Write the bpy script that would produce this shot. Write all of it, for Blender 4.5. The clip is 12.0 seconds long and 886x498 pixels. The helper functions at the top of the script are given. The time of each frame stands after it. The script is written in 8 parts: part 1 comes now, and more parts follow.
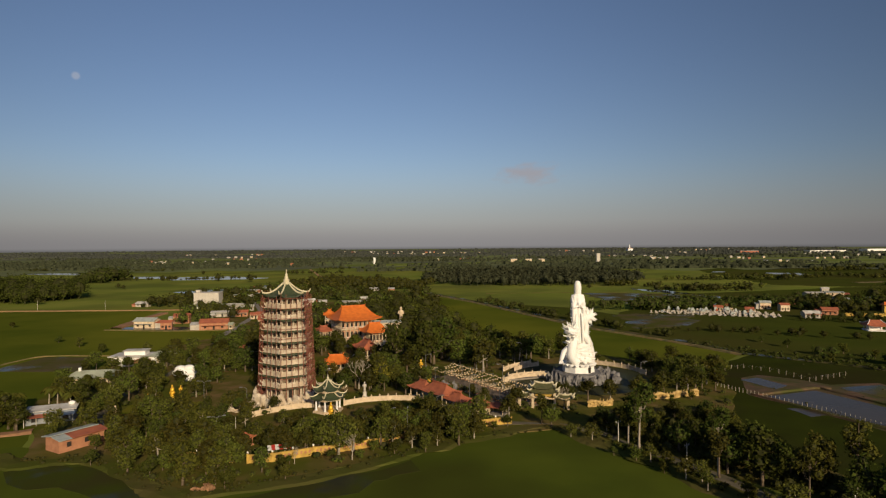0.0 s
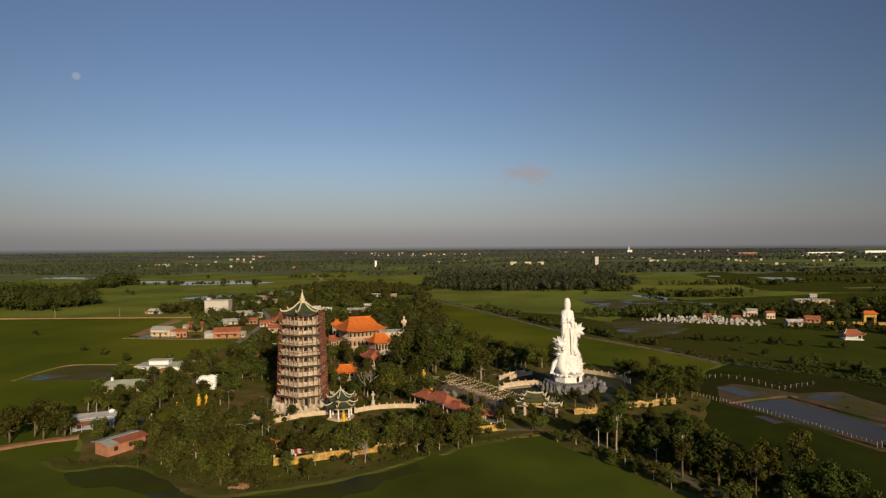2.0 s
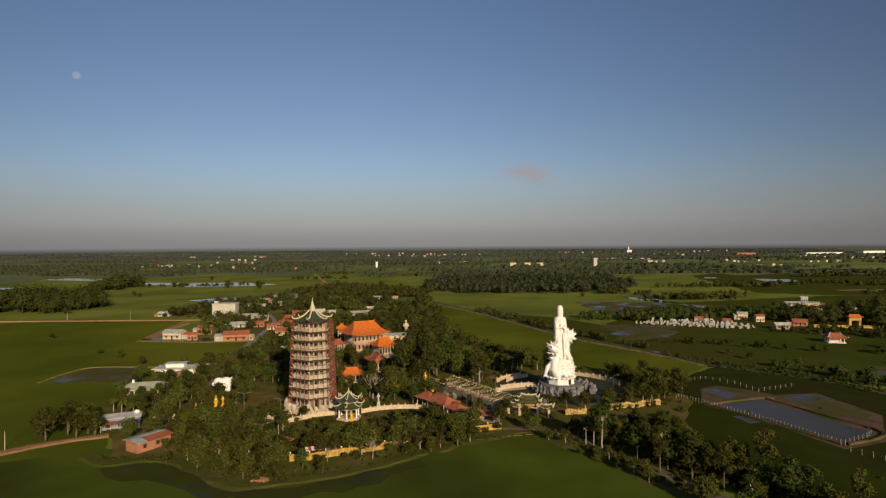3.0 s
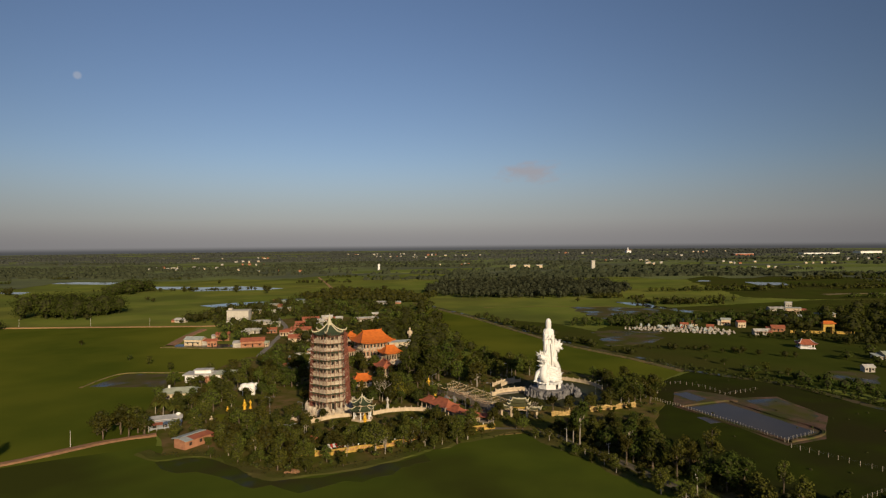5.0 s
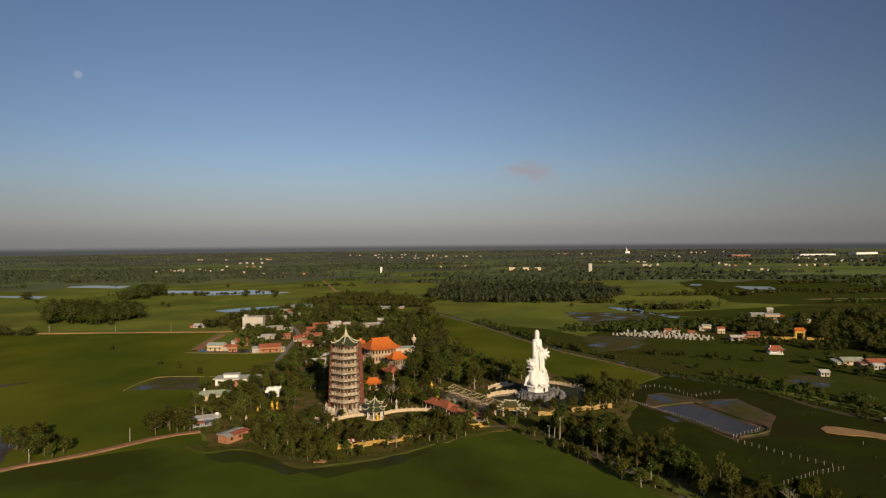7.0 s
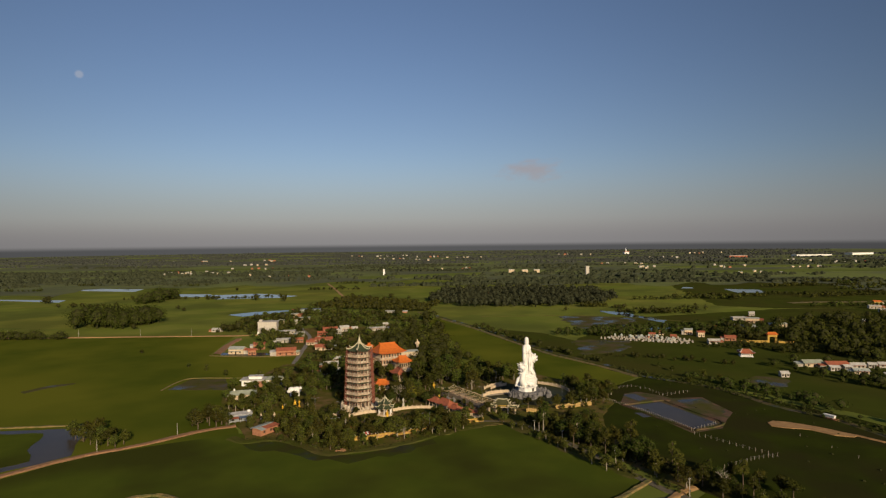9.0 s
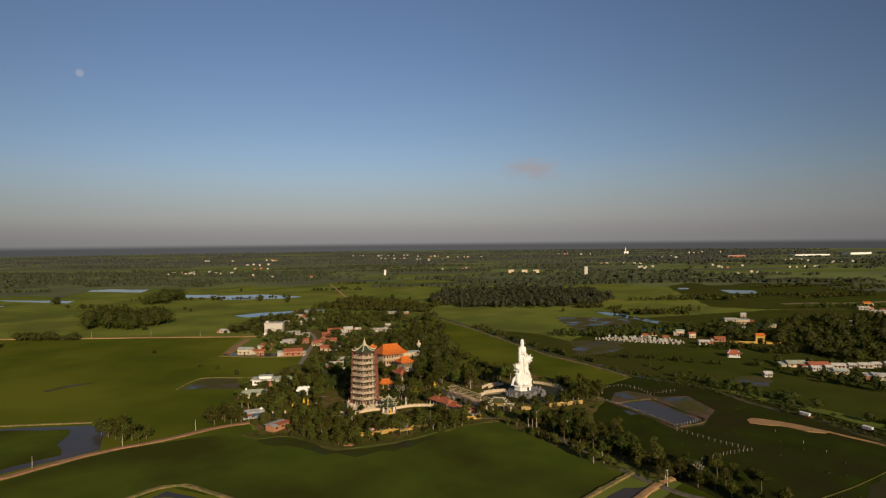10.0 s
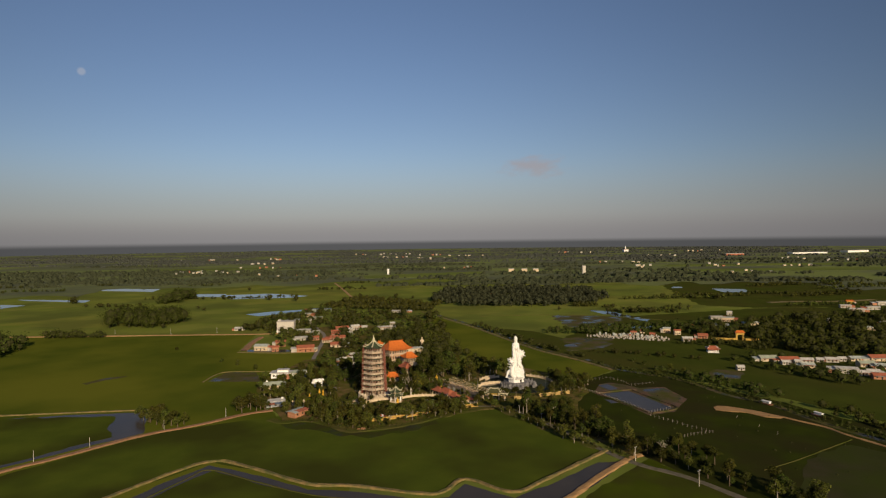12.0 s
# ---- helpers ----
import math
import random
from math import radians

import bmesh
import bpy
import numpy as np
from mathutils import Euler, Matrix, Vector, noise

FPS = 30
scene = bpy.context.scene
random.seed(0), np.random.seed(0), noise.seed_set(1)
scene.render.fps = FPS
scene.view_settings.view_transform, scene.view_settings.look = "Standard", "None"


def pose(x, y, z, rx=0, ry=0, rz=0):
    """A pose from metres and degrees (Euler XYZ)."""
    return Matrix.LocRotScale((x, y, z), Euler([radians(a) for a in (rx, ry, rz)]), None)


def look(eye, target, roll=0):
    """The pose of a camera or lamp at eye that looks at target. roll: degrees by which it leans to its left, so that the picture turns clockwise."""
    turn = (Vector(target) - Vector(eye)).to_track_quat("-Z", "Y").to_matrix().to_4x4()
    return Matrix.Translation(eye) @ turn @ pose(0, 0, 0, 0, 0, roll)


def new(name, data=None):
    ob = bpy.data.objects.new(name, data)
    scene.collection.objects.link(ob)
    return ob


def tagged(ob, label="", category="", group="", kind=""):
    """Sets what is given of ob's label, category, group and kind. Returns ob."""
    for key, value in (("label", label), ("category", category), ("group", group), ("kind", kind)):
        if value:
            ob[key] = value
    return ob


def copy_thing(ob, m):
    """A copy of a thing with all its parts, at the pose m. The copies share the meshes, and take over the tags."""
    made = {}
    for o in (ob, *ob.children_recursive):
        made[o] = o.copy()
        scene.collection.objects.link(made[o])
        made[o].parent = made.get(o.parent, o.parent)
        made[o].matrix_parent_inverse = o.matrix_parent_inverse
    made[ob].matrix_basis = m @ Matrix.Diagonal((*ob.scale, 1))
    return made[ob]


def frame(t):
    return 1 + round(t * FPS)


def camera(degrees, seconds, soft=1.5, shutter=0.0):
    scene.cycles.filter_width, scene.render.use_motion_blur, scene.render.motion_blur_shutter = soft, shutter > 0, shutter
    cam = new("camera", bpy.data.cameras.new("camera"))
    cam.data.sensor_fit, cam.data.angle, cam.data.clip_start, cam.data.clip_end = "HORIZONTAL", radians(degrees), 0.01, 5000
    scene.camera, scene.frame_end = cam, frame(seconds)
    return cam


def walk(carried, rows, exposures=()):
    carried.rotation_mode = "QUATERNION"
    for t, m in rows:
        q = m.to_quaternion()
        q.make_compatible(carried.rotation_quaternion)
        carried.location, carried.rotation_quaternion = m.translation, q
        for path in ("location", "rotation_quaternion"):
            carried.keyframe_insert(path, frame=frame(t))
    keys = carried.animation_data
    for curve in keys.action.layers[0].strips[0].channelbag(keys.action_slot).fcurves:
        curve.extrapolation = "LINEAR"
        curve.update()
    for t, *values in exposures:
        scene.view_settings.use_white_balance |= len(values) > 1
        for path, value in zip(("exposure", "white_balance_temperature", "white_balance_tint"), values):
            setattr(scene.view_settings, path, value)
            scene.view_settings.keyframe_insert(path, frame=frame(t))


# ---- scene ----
# the camera and its flight, backwards and upwards from the temple
cam = camera(73.0, 12.0, soft=1.25)
PATH = [
    (0, (-0.05, -16.709, 46.485), (-0.051, -14.709, 46.471), -0.4),
    (0.5, (-0.218, -18.808, 47.963), (-0.218, -16.808, 47.949), -0.4),
    (1, (-0.252, -22.911, 49.833), (-0.252, -20.911, 49.82), -0.4),
    (1.5, (-0.17, -28.919, 51.857), (-0.171, -26.919, 51.843), -0.4),
    (2, (-0.254, -35.539, 53.838), (-0.256, -33.539, 53.825), -0.4),
    (2.5, (-0.174, -42.875, 56.205), (-0.177, -40.875, 56.191), -0.5),
    (3, (-0.302, -50.098, 58.278), (-0.305, -48.098, 58.263), -0.4),
    (5, (-0.309, -79.207, 67.538), (-0.315, -77.207, 67.52), -0.5),
    (5.5, (-0.413, -87.364, 70.228), (-0.419, -85.364, 70.208), -0.5),
    (6, (-0.326, -96.112, 72.976), (-0.333, -94.112, 72.954), -0.6),
    (6.5, (-0.529, -106.018, 75.675), (-0.537, -104.018, 75.653), -0.5),
    (7, (-0.538, -115.945, 78.368), (-0.546, -113.945, 78.347), -0.5),
    (9, (-0.02, -157.072, 89.007), (-0.032, -155.072, 88.983), -0.6),
    (9.5, (0.443, -167.024, 91.895), (0.429, -165.024, 91.868), -0.6),
    (10, (0.38, -177.154, 94.25), (0.366, -175.154, 94.222), -0.6),
    (10.5, (1.074, -187.001, 96.588), (1.058, -185.002, 96.558), -0.6),
    (11, (0.949, -196.766, 97.852), (0.932, -194.767, 97.821), -0.6),
    (11.5, (0.896, -206.711, 99.213), (0.879, -204.711, 99.179), -0.6),
    (12, (1.222, -216.296, 100.325), (1.202, -214.297, 100.289), -0.7),
]
walk(cam, [(t, look(eye, target, roll)) for t, eye, target, roll in PATH])

# ---- world, sun, exposure ----
SUN_AZ = radians(158)          # clockwise from +y: behind the camera, to its right
SUN_EL = radians(19)
sun_dir = Vector((math.sin(SUN_AZ) * math.cos(SUN_EL), math.cos(SUN_AZ) * math.cos(SUN_EL), math.sin(SUN_EL)))

world = bpy.data.worlds.new("sky_world")
scene.world = world
world.use_nodes = True
wn, wl = world.node_tree.nodes, world.node_tree.links
wn.clear()
w_out = wn.new("ShaderNodeOutputWorld")
w_bg = wn.new("ShaderNodeBackground")
w_sky = wn.new("ShaderNodeTexSky")
w_sky.sky_type = "NISHITA"
w_sky.sun_disc = False
w_sky.sun_elevation = SUN_EL
w_sky.sun_rotation = SUN_AZ
w_sky.air_density, w_sky.dust_density, w_sky.ozone_density = 1.0, 0.7, 2.2
w_bg.inputs["Strength"].default_value = 0.070
w_tint = wn.new("ShaderNodeMix")
w_tint.data_type, w_tint.blend_type = "RGBA", "MULTIPLY"
w_tint.inputs["Factor"].default_value = 1.0
w_tint.inputs[7].default_value = (1.04, 1.0, 1.10, 1)
wl.new(w_sky.outputs[0], w_tint.inputs[6])


def world_node(kind, *inputs, **settings):
    """One node of the sky, with its first inputs linked or set."""
    node = wn.new(kind)
    for key, value in settings.items():
        if key == "operation":
            node.operation = value
        elif key == "interpolation":
            node.interpolation_type = value
    for k, value in enumerate(inputs):
        if isinstance(value, bpy.types.NodeSocket):
            wl.new(value, node.inputs[k])
        elif value is not None:
            node.inputs[k].default_value = value
    return node


def sky_mix(under, over, factor):
    node = wn.new("ShaderNodeMix")
    node.data_type = "RGBA"
    wl.new(factor, node.inputs["Factor"])
    wl.new(under, node.inputs[6])
    node.inputs[7].default_value = (*over, 1)
    return node.outputs[2]


way = wn.new("ShaderNodeTexCoord").outputs["Generated"]
height = world_node("ShaderNodeSeparateXYZ", way).outputs["Z"]
# ground haze, the same all round the horizon
haze = world_node("ShaderNodeMapRange", height, -0.01, 0.16, 0.72, 0.0, interpolation="SMOOTHERSTEP").outputs[0]
sky_colour = sky_mix(w_tint.outputs[2], (4.2, 4.05, 4.3), haze)
# darker mist lying on the horizon
mist = world_node("ShaderNodeMapRange", height, -0.004, 0.042, 0.8, 0.0, interpolation="SMOOTHSTEP").outputs[0]
sky_colour = sky_mix(sky_colour, (3.5, 3.35, 3.35), mist)
# land beyond the last fields, fading into the mist
beyond = world_node("ShaderNodeMapRange", height, -0.0095, -0.001, 1.0, 0.0, interpolation="SMOOTHSTEP").outputs[0]
sky_colour = sky_mix(sky_colour, (1.35, 1.34, 1.36), beyond)
# sky colour darkened to both sides of the camera's view, imitating lens vignetting
across = world_node("ShaderNodeVectorMath", way, (math.cos(radians(6)), math.sin(radians(6)), 0.0), operation="DOT_PRODUCT").outputs["Value"]
square = world_node("ShaderNodeMath", across, across, operation="MULTIPLY").outputs[0]
depth = world_node("ShaderNodeMapRange", square, 0.0, 1.0, 1.0, 0.32).outputs[0]
deeper = world_node("ShaderNodeVectorMath", sky_colour, operation="SCALE")
wl.new(depth, deeper.inputs["Scale"])
sky_colour = deeper.outputs[0]
# one small cloud
to_cloud = world_node("ShaderNodeVectorMath", way, Vector((0.143, 1.0, 0.117)).normalized(), operation="SUBTRACT").outputs[0]
flat = world_node("ShaderNodeVectorMath", to_cloud, (15, 8, 40), operation="MULTIPLY").outputs[0]
reach = world_node("ShaderNodeVectorMath", flat, operation="LENGTH").outputs["Value"]
puffs = wn.new("ShaderNodeTexNoise")
puffs.inputs["Scale"].default_value, puffs.inputs["Detail"].default_value = 2.2, 6
wl.new(flat, puffs.inputs["Vector"])
ragged = world_node("ShaderNodeMath", puffs.outputs["Fac"], 1.5, operation="MULTIPLY").outputs[0]
edge = world_node("ShaderNodeMath", reach, ragged, operation="ADD").outputs[0]
cloud = world_node("ShaderNodeMapRange", edge, 0.75, 1.75, 0.6, 0.0, interpolation="SMOOTHERSTEP").outputs[0]
sky_colour = sky_mix(sky_colour, (5.2, 4.3, 4.2), cloud)
# the day moon
to_moon = world_node("ShaderNodeVectorMath", way, Vector((-0.6109, 1.0, 0.2864)).normalized(), operation="SUBTRACT").outputs[0]
off_moon = world_node("ShaderNodeVectorMath", to_moon, operation="LENGTH").outputs["Value"]
moon = world_node("ShaderNodeMapRange", off_moon, 0.003, 0.0068, 0.33, 0.0, interpolation="SMOOTHSTEP").outputs[0]
sky_colour = sky_mix(sky_colour, (7.5, 7.2, 7.2), moon)
wl.new(sky_colour, w_bg.inputs["Color"])
wl.new(w_bg.outputs[0], w_out.inputs["Surface"])

sun = new("sun", bpy.data.lights.new("sun", "SUN"))
sun.data.energy = 4.6
sun.data.angle = radians(0.6)
sun.data.color = (1.0, 0.80, 0.53)
sun.matrix_world = look(sun_dir * 100, (0, 0, 0))
scene.view_settings.exposure = 0.0

# ---- materials ----
def material(name, base, second=None, rough=0.8, scale=1.0, detail=6.0, bump=0.0, metal=0.0, island=0.0, per_object=0.0,
             third=None, big=0.05, spec=0.3, bump_scale=None, ramp=(0.35, 0.65), ior=1.45):
    """A node material: base and second mixed by noise of that scale, third by a wide noise, with relief and random brightness."""
    m = bpy.data.materials.new(name)
    m.use_nodes = True
    n, l = m.node_tree.nodes, m.node_tree.links
    bsdf = n["Principled BSDF"]
    bsdf.inputs["Roughness"].default_value = rough
    bsdf.inputs["Metallic"].default_value = metal
    bsdf.inputs["Specular IOR Level"].default_value = spec
    bsdf.inputs["IOR"].default_value = ior
    where = n.new("ShaderNodeTexCoord")
    grain = n.new("ShaderNodeTexNoise")
    grain.inputs["Scale"].default_value = scale
    grain.inputs["Detail"].default_value = detail
    l.new(where.outputs["Object"], grain.inputs["Vector"])
    ramp_node = n.new("ShaderNodeValToRGB")
    ramp_node.color_ramp.elements[0].position, ramp_node.color_ramp.elements[1].position = ramp
    ramp_node.color_ramp.elements[0].color = (*base, 1)
    ramp_node.color_ramp.elements[1].color = (*(second or [c * 0.7 for c in base]), 1)
    l.new(grain.outputs["Fac"], ramp_node.inputs["Fac"])
    out = ramp_node.outputs["Color"]
    if third:
        wide = n.new("ShaderNodeTexNoise")
        wide.inputs["Scale"].default_value = big
        wide.inputs["Detail"].default_value = 3
        l.new(where.outputs["Object"], wide.inputs["Vector"])
        steep = n.new("ShaderNodeMapRange")
        steep.inputs["From Min"].default_value, steep.inputs["From Max"].default_value = 0.42, 0.62
        l.new(wide.outputs["Fac"], steep.inputs["Value"])
        mix = n.new("ShaderNodeMix")
        mix.data_type = "RGBA"
        l.new(steep.outputs["Result"], mix.inputs["Factor"])
        l.new(out, mix.inputs[6])
        mix.inputs[7].default_value = (*third, 1)
        out = mix.outputs[2]
    for amount, source in ((island, "island"), (per_object, "object")):
        if amount:
            node = n.new("ShaderNodeNewGeometry" if source == "island" else "ShaderNodeObjectInfo")
            span = n.new("ShaderNodeMapRange")
            span.inputs["To Min"].default_value, span.inputs["To Max"].default_value = 1 - amount, 1 + amount
            l.new(node.outputs["Random Per Island" if source == "island" else "Random"], span.inputs["Value"])
            hsv = n.new("ShaderNodeHueSaturation")
            l.new(span.outputs["Result"], hsv.inputs["Value"])
            l.new(out, hsv.inputs["Color"])
            out = hsv.outputs["Color"]
    l.new(out, bsdf.inputs["Base Color"])
    if bump:
        fine = n.new("ShaderNodeTexNoise")
        fine.inputs["Scale"].default_value = bump_scale or scale * 4
        fine.inputs["Detail"].default_value = 5
        l.new(where.outputs["Object"], fine.inputs["Vector"])
        relief = n.new("ShaderNodeBump")
        relief.inputs["Strength"].default_value = bump
        relief.inputs["Distance"].default_value = 0.1
        l.new(fine.outputs["Fac"], relief.inputs["Height"])
        l.new(relief.outputs["Normal"], bsdf.inputs["Normal"])
    return m


def leaf_material(name, dark, light, spread=0.35, hue=0.03):
    """Foliage: every leaf of its own brightness, every tree of its own tint, with light coming through."""
    m = bpy.data.materials.new(name)
    m.use_nodes = True
    n, l = m.node_tree.nodes, m.node_tree.links
    n.clear()
    out = n.new("ShaderNodeOutputMaterial")
    geo, info = n.new("ShaderNodeNewGeometry"), n.new("ShaderNodeObjectInfo")
    ramp = n.new("ShaderNodeValToRGB")
    ramp.color_ramp.elements[0].color, ramp.color_ramp.elements[1].color = (*dark, 1), (*light, 1)
    l.new(geo.outputs["Random Per Island"], ramp.inputs["Fac"])
    hsv = n.new("ShaderNodeHueSaturation")
    val, shift = n.new("ShaderNodeMapRange"), n.new("ShaderNodeMapRange")
    val.inputs["To Min"].default_value, val.inputs["To Max"].default_value = 1 - spread, 1 + spread
    shift.inputs["To Min"].default_value, shift.inputs["To Max"].default_value = 0.5 - hue, 0.5 + hue * 0.6
    l.new(info.outputs["Random"], val.inputs["Value"])
    l.new(info.outputs["Random"], shift.inputs["Value"])
    l.new(val.outputs["Result"], hsv.inputs["Value"])
    l.new(shift.outputs["Result"], hsv.inputs["Hue"])
    l.new(ramp.outputs["Color"], hsv.inputs["Color"])
    flat, thru, mix = n.new("ShaderNodeBsdfDiffuse"), n.new("ShaderNodeBsdfTranslucent"), n.new("ShaderNodeMixShader")
    l.new(hsv.outputs["Color"], flat.inputs["Color"])
    l.new(hsv.outputs["Color"], thru.inputs["Color"])
    mix.inputs["Fac"].default_value = 0.22
    l.new(flat.outputs[0], mix.inputs[1])
    l.new(thru.outputs[0], mix.inputs[2])
    l.new(mix.outputs[0], out.inputs["Surface"])
    return m


# wet grass, its colour darkened further to imitate vignetting on the view's right
M_BOG = material("boggy_grass", (0.036, 0.047, 0.007), (0.027, 0.033, 0.007), 1.0, 0.06, spec=0.0, bump=0.4, third=(0.032, 0.031, 0.010), big=0.025, bump_scale=1.0)
M_LAWN = material("rough_lawn", (0.11, 0.125, 0.012), (0.14, 0.12, 0.02), 1.0, 0.12, spec=0.0, bump=0.4, bump_scale=1.5)
def marsh_material(name, grass, mud):
    """Half-flooded land: patches of still water between mud and grass."""
    m = material(name, grass, mud, 1.0, 0.09, spec=0.0, bump=0.3, bump_scale=1.0)
    n, l = m.node_tree.nodes, m.node_tree.links
    land = n["Principled BSDF"]
    where = n.new("ShaderNodeTexCoord")
    spots = n.new("ShaderNodeTexNoise")
    spots.inputs["Scale"].default_value, spots.inputs["Detail"].default_value = 0.055, 7
    l.new(where.outputs["Object"], spots.inputs["Vector"])
    steep = n.new("ShaderNodeMapRange")
    steep.inputs["From Min"].default_value, steep.inputs["From Max"].default_value = 0.50, 0.68
    l.new(spots.outputs["Fac"], steep.inputs["Value"])
    pool = n.new("ShaderNodeBsdfPrincipled")
    pool.inputs["Base Color"].default_value = (0.03, 0.03, 0.028, 1)
    pool.inputs["Roughness"].default_value = 0.2
    pool.inputs["IOR"].default_value = 1.2
    mix = n.new("ShaderNodeMixShader")
    l.new(steep.outputs["Result"], mix.inputs["Fac"])
    l.new(land.outputs[0], mix.inputs[1])
    l.new(pool.outputs[0], mix.inputs[2])
    l.new(mix.outputs[0], n["Material Output"].inputs["Surface"])
    return m


M_BOGWATER = marsh_material("marsh", (0.070, 0.075, 0.016), (0.10, 0.080, 0.045))
M_WATER = material("pond_water", (0.052, 0.046, 0.042), (0.066, 0.056, 0.046), 0.16, 0.05, spec=0.22, bump=0.05, bump_scale=0.8, ior=1.17)
M_FARWATER = material("open_water", (0.03, 0.032, 0.03), (0.045, 0.045, 0.035), 0.08, 0.03, spec=0.5, bump=0.03, bump_scale=0.5, ior=1.33)
# moat water: dark green base colour replaces the mirrored trees
M_MOAT = material("moat_tree_reflection", (0.030, 0.034, 0.018), (0.042, 0.046, 0.020), 0.3, 0.15, spec=0.08, bump=0.05, bump_scale=0.8, ior=1.1)
M_PADDYWET = material("wet_rice", (0.062, 0.082, 0.011), (0.082, 0.102, 0.013), 1.0, 0.05, spec=0.0, bump=0.3, third=(0.046, 0.052, 0.010), big=0.018, bump_scale=1.5)
M_LANE = material("dark_lane", (0.15, 0.125, 0.085), (0.10, 0.09, 0.055), 0.95, 0.4, bump=0.3)
M_PAVE = material("pale_paving", (0.22, 0.165, 0.11), (0.13, 0.10, 0.07), 0.85, 0.7, bump=0.2)
M_EARTH = material("red_earth", (0.30, 0.16, 0.08), (0.22, 0.12, 0.06), 0.95, 0.6, bump=0.5)
M_DIKE = material("straw_dike", (0.23, 0.155, 0.06), (0.10, 0.10, 0.03), 0.95, 0.35, bump=0.5)
M_MUDRED = material("reddish_mud", (0.15, 0.085, 0.055), (0.09, 0.065, 0.042), 0.9, 0.25, bump=0.4, spec=0.1, third=(0.058, 0.062, 0.016), big=0.09)
M_WETRICE = material("thin_rice", (0.046, 0.062, 0.006), (0.062, 0.078, 0.008), 1.0, 0.05, spec=0.0, bump=0.3, third=(0.046, 0.042, 0.012), big=0.03, bump_scale=1.5)
M_SODDEN = material("sodden_ground", (0.050, 0.044, 0.022), (0.036, 0.040, 0.012), 0.95, 0.08, spec=0.02, bump=0.3, third=(0.040, 0.050, 0.010), big=0.03, bump_scale=1.0)
M_SLOPE = material("rough_grass_slope", (0.075, 0.080, 0.018), (0.105, 0.080, 0.032), 1.0, 0.12, spec=0.0, bump=0.5, third=(0.070, 0.080, 0.015), big=0.06, bump_scale=1.5)
M_MARGIN = marsh_material("wet_margin", (0.046, 0.058, 0.010), (0.046, 0.044, 0.014))
M_SAND = material("sand", (0.40, 0.235, 0.095), (0.30, 0.175, 0.075), 0.95, 0.3, bump=0.4)
M_YARD = material("yard_earth", (0.17, 0.115, 0.050), (0.095, 0.085, 0.020), 1.0, 0.18, spec=0.0, bump=0.4, third=(0.080, 0.088, 0.014), big=0.06)
M_ROAD = material("worn_concrete", (0.24, 0.21, 0.17), (0.17, 0.15, 0.12), 0.9, 0.5, bump=0.2)
M_CREAM = material("cream_plaster", (0.62, 0.50, 0.34), (0.48, 0.37, 0.25), 0.85, 0.8, bump=0.2)
M_RAWPLASTER = material("raw_render", (0.62, 0.54, 0.42), (0.38, 0.31, 0.23), 0.9, 0.9, bump=0.5, third=(0.44, 0.35, 0.25), big=0.35)
# brick and render, darkened in colour for the deep shade behind the balconies
M_SHADEDWALL = material("brick_and_render_shaded", (0.20, 0.15, 0.10), (0.12, 0.085, 0.06), 0.95, 1.1, bump=0.5, third=(0.24, 0.18, 0.125), big=0.5)
M_WHITE = material("white_paint", (0.82, 0.81, 0.78), (0.72, 0.70, 0.66), 0.6, 0.4, bump=0.1)
M_ORANGE = material("orange_roof_tiles", (0.60, 0.16, 0.025), (0.48, 0.12, 0.02), 0.6, 0.7, bump=0.2)
M_RED = material("red_roof_tiles", (0.40, 0.125, 0.060), (0.27, 0.085, 0.045), 0.7, 0.7, bump=0.3)
M_GREENTILE = material("green_glazed_tiles", (0.030, 0.046, 0.020), (0.05, 0.062, 0.03), 0.5, 1.5, bump=0.2, spec=0.5)
M_OLIVETILE = material("yellow_green_tiles", (0.055, 0.062, 0.025), (0.10, 0.09, 0.04), 0.55, 1.5, bump=0.2, spec=0.4)
M_RIDGE = material("pale_ridge", (0.60, 0.55, 0.38), (0.48, 0.42, 0.28), 0.75, 1.0, bump=0.1)
# near-black solid panels, standing in for the shade inside doorways and windows
M_DARK = material("dark_opening", (0.02, 0.017, 0.014), (0.03, 0.025, 0.02), 0.8, 0.5)
M_RUST = material("rusty_scaffold", (0.27, 0.095, 0.06), (0.17, 0.065, 0.045), 0.8, 1.0)
M_YELLOW = material("yellow_wall_paint", (0.54, 0.35, 0.075), (0.34, 0.21, 0.05), 0.8, 0.8, bump=0.15)
M_GOLD = material("gold_paint", (0.80, 0.50, 0.05), (0.62, 0.34, 0.03), 0.35, 1.5, metal=0.35, bump=0.1)
M_ROCK = material("grey_rock", (0.22, 0.21, 0.205), (0.11, 0.105, 0.105), 0.9, 0.6, bump=0.8)
M_BRICK = material("orange_brick", (0.42, 0.20, 0.11), (0.32, 0.145, 0.08), 0.9, 0.8, bump=0.3)
M_TIN = material("pale_tin_roof", (0.42, 0.45, 0.40), (0.30, 0.32, 0.30), 0.5, 0.4, bump=0.15)
M_BARK = material("bark", (0.16, 0.12, 0.08), (0.10, 0.075, 0.05), 0.95, 1.2, bump=0.6)
M_PALEBARK = material("pale_bark", (0.38, 0.33, 0.26), (0.25, 0.21, 0.16), 0.9, 1.2, bump=0.5)
L_MID = leaf_material("leaf_mid", (0.056, 0.066, 0.012), (0.098, 0.106, 0.019), 0.42, 0.045)
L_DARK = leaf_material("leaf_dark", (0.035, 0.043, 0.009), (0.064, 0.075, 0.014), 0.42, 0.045)
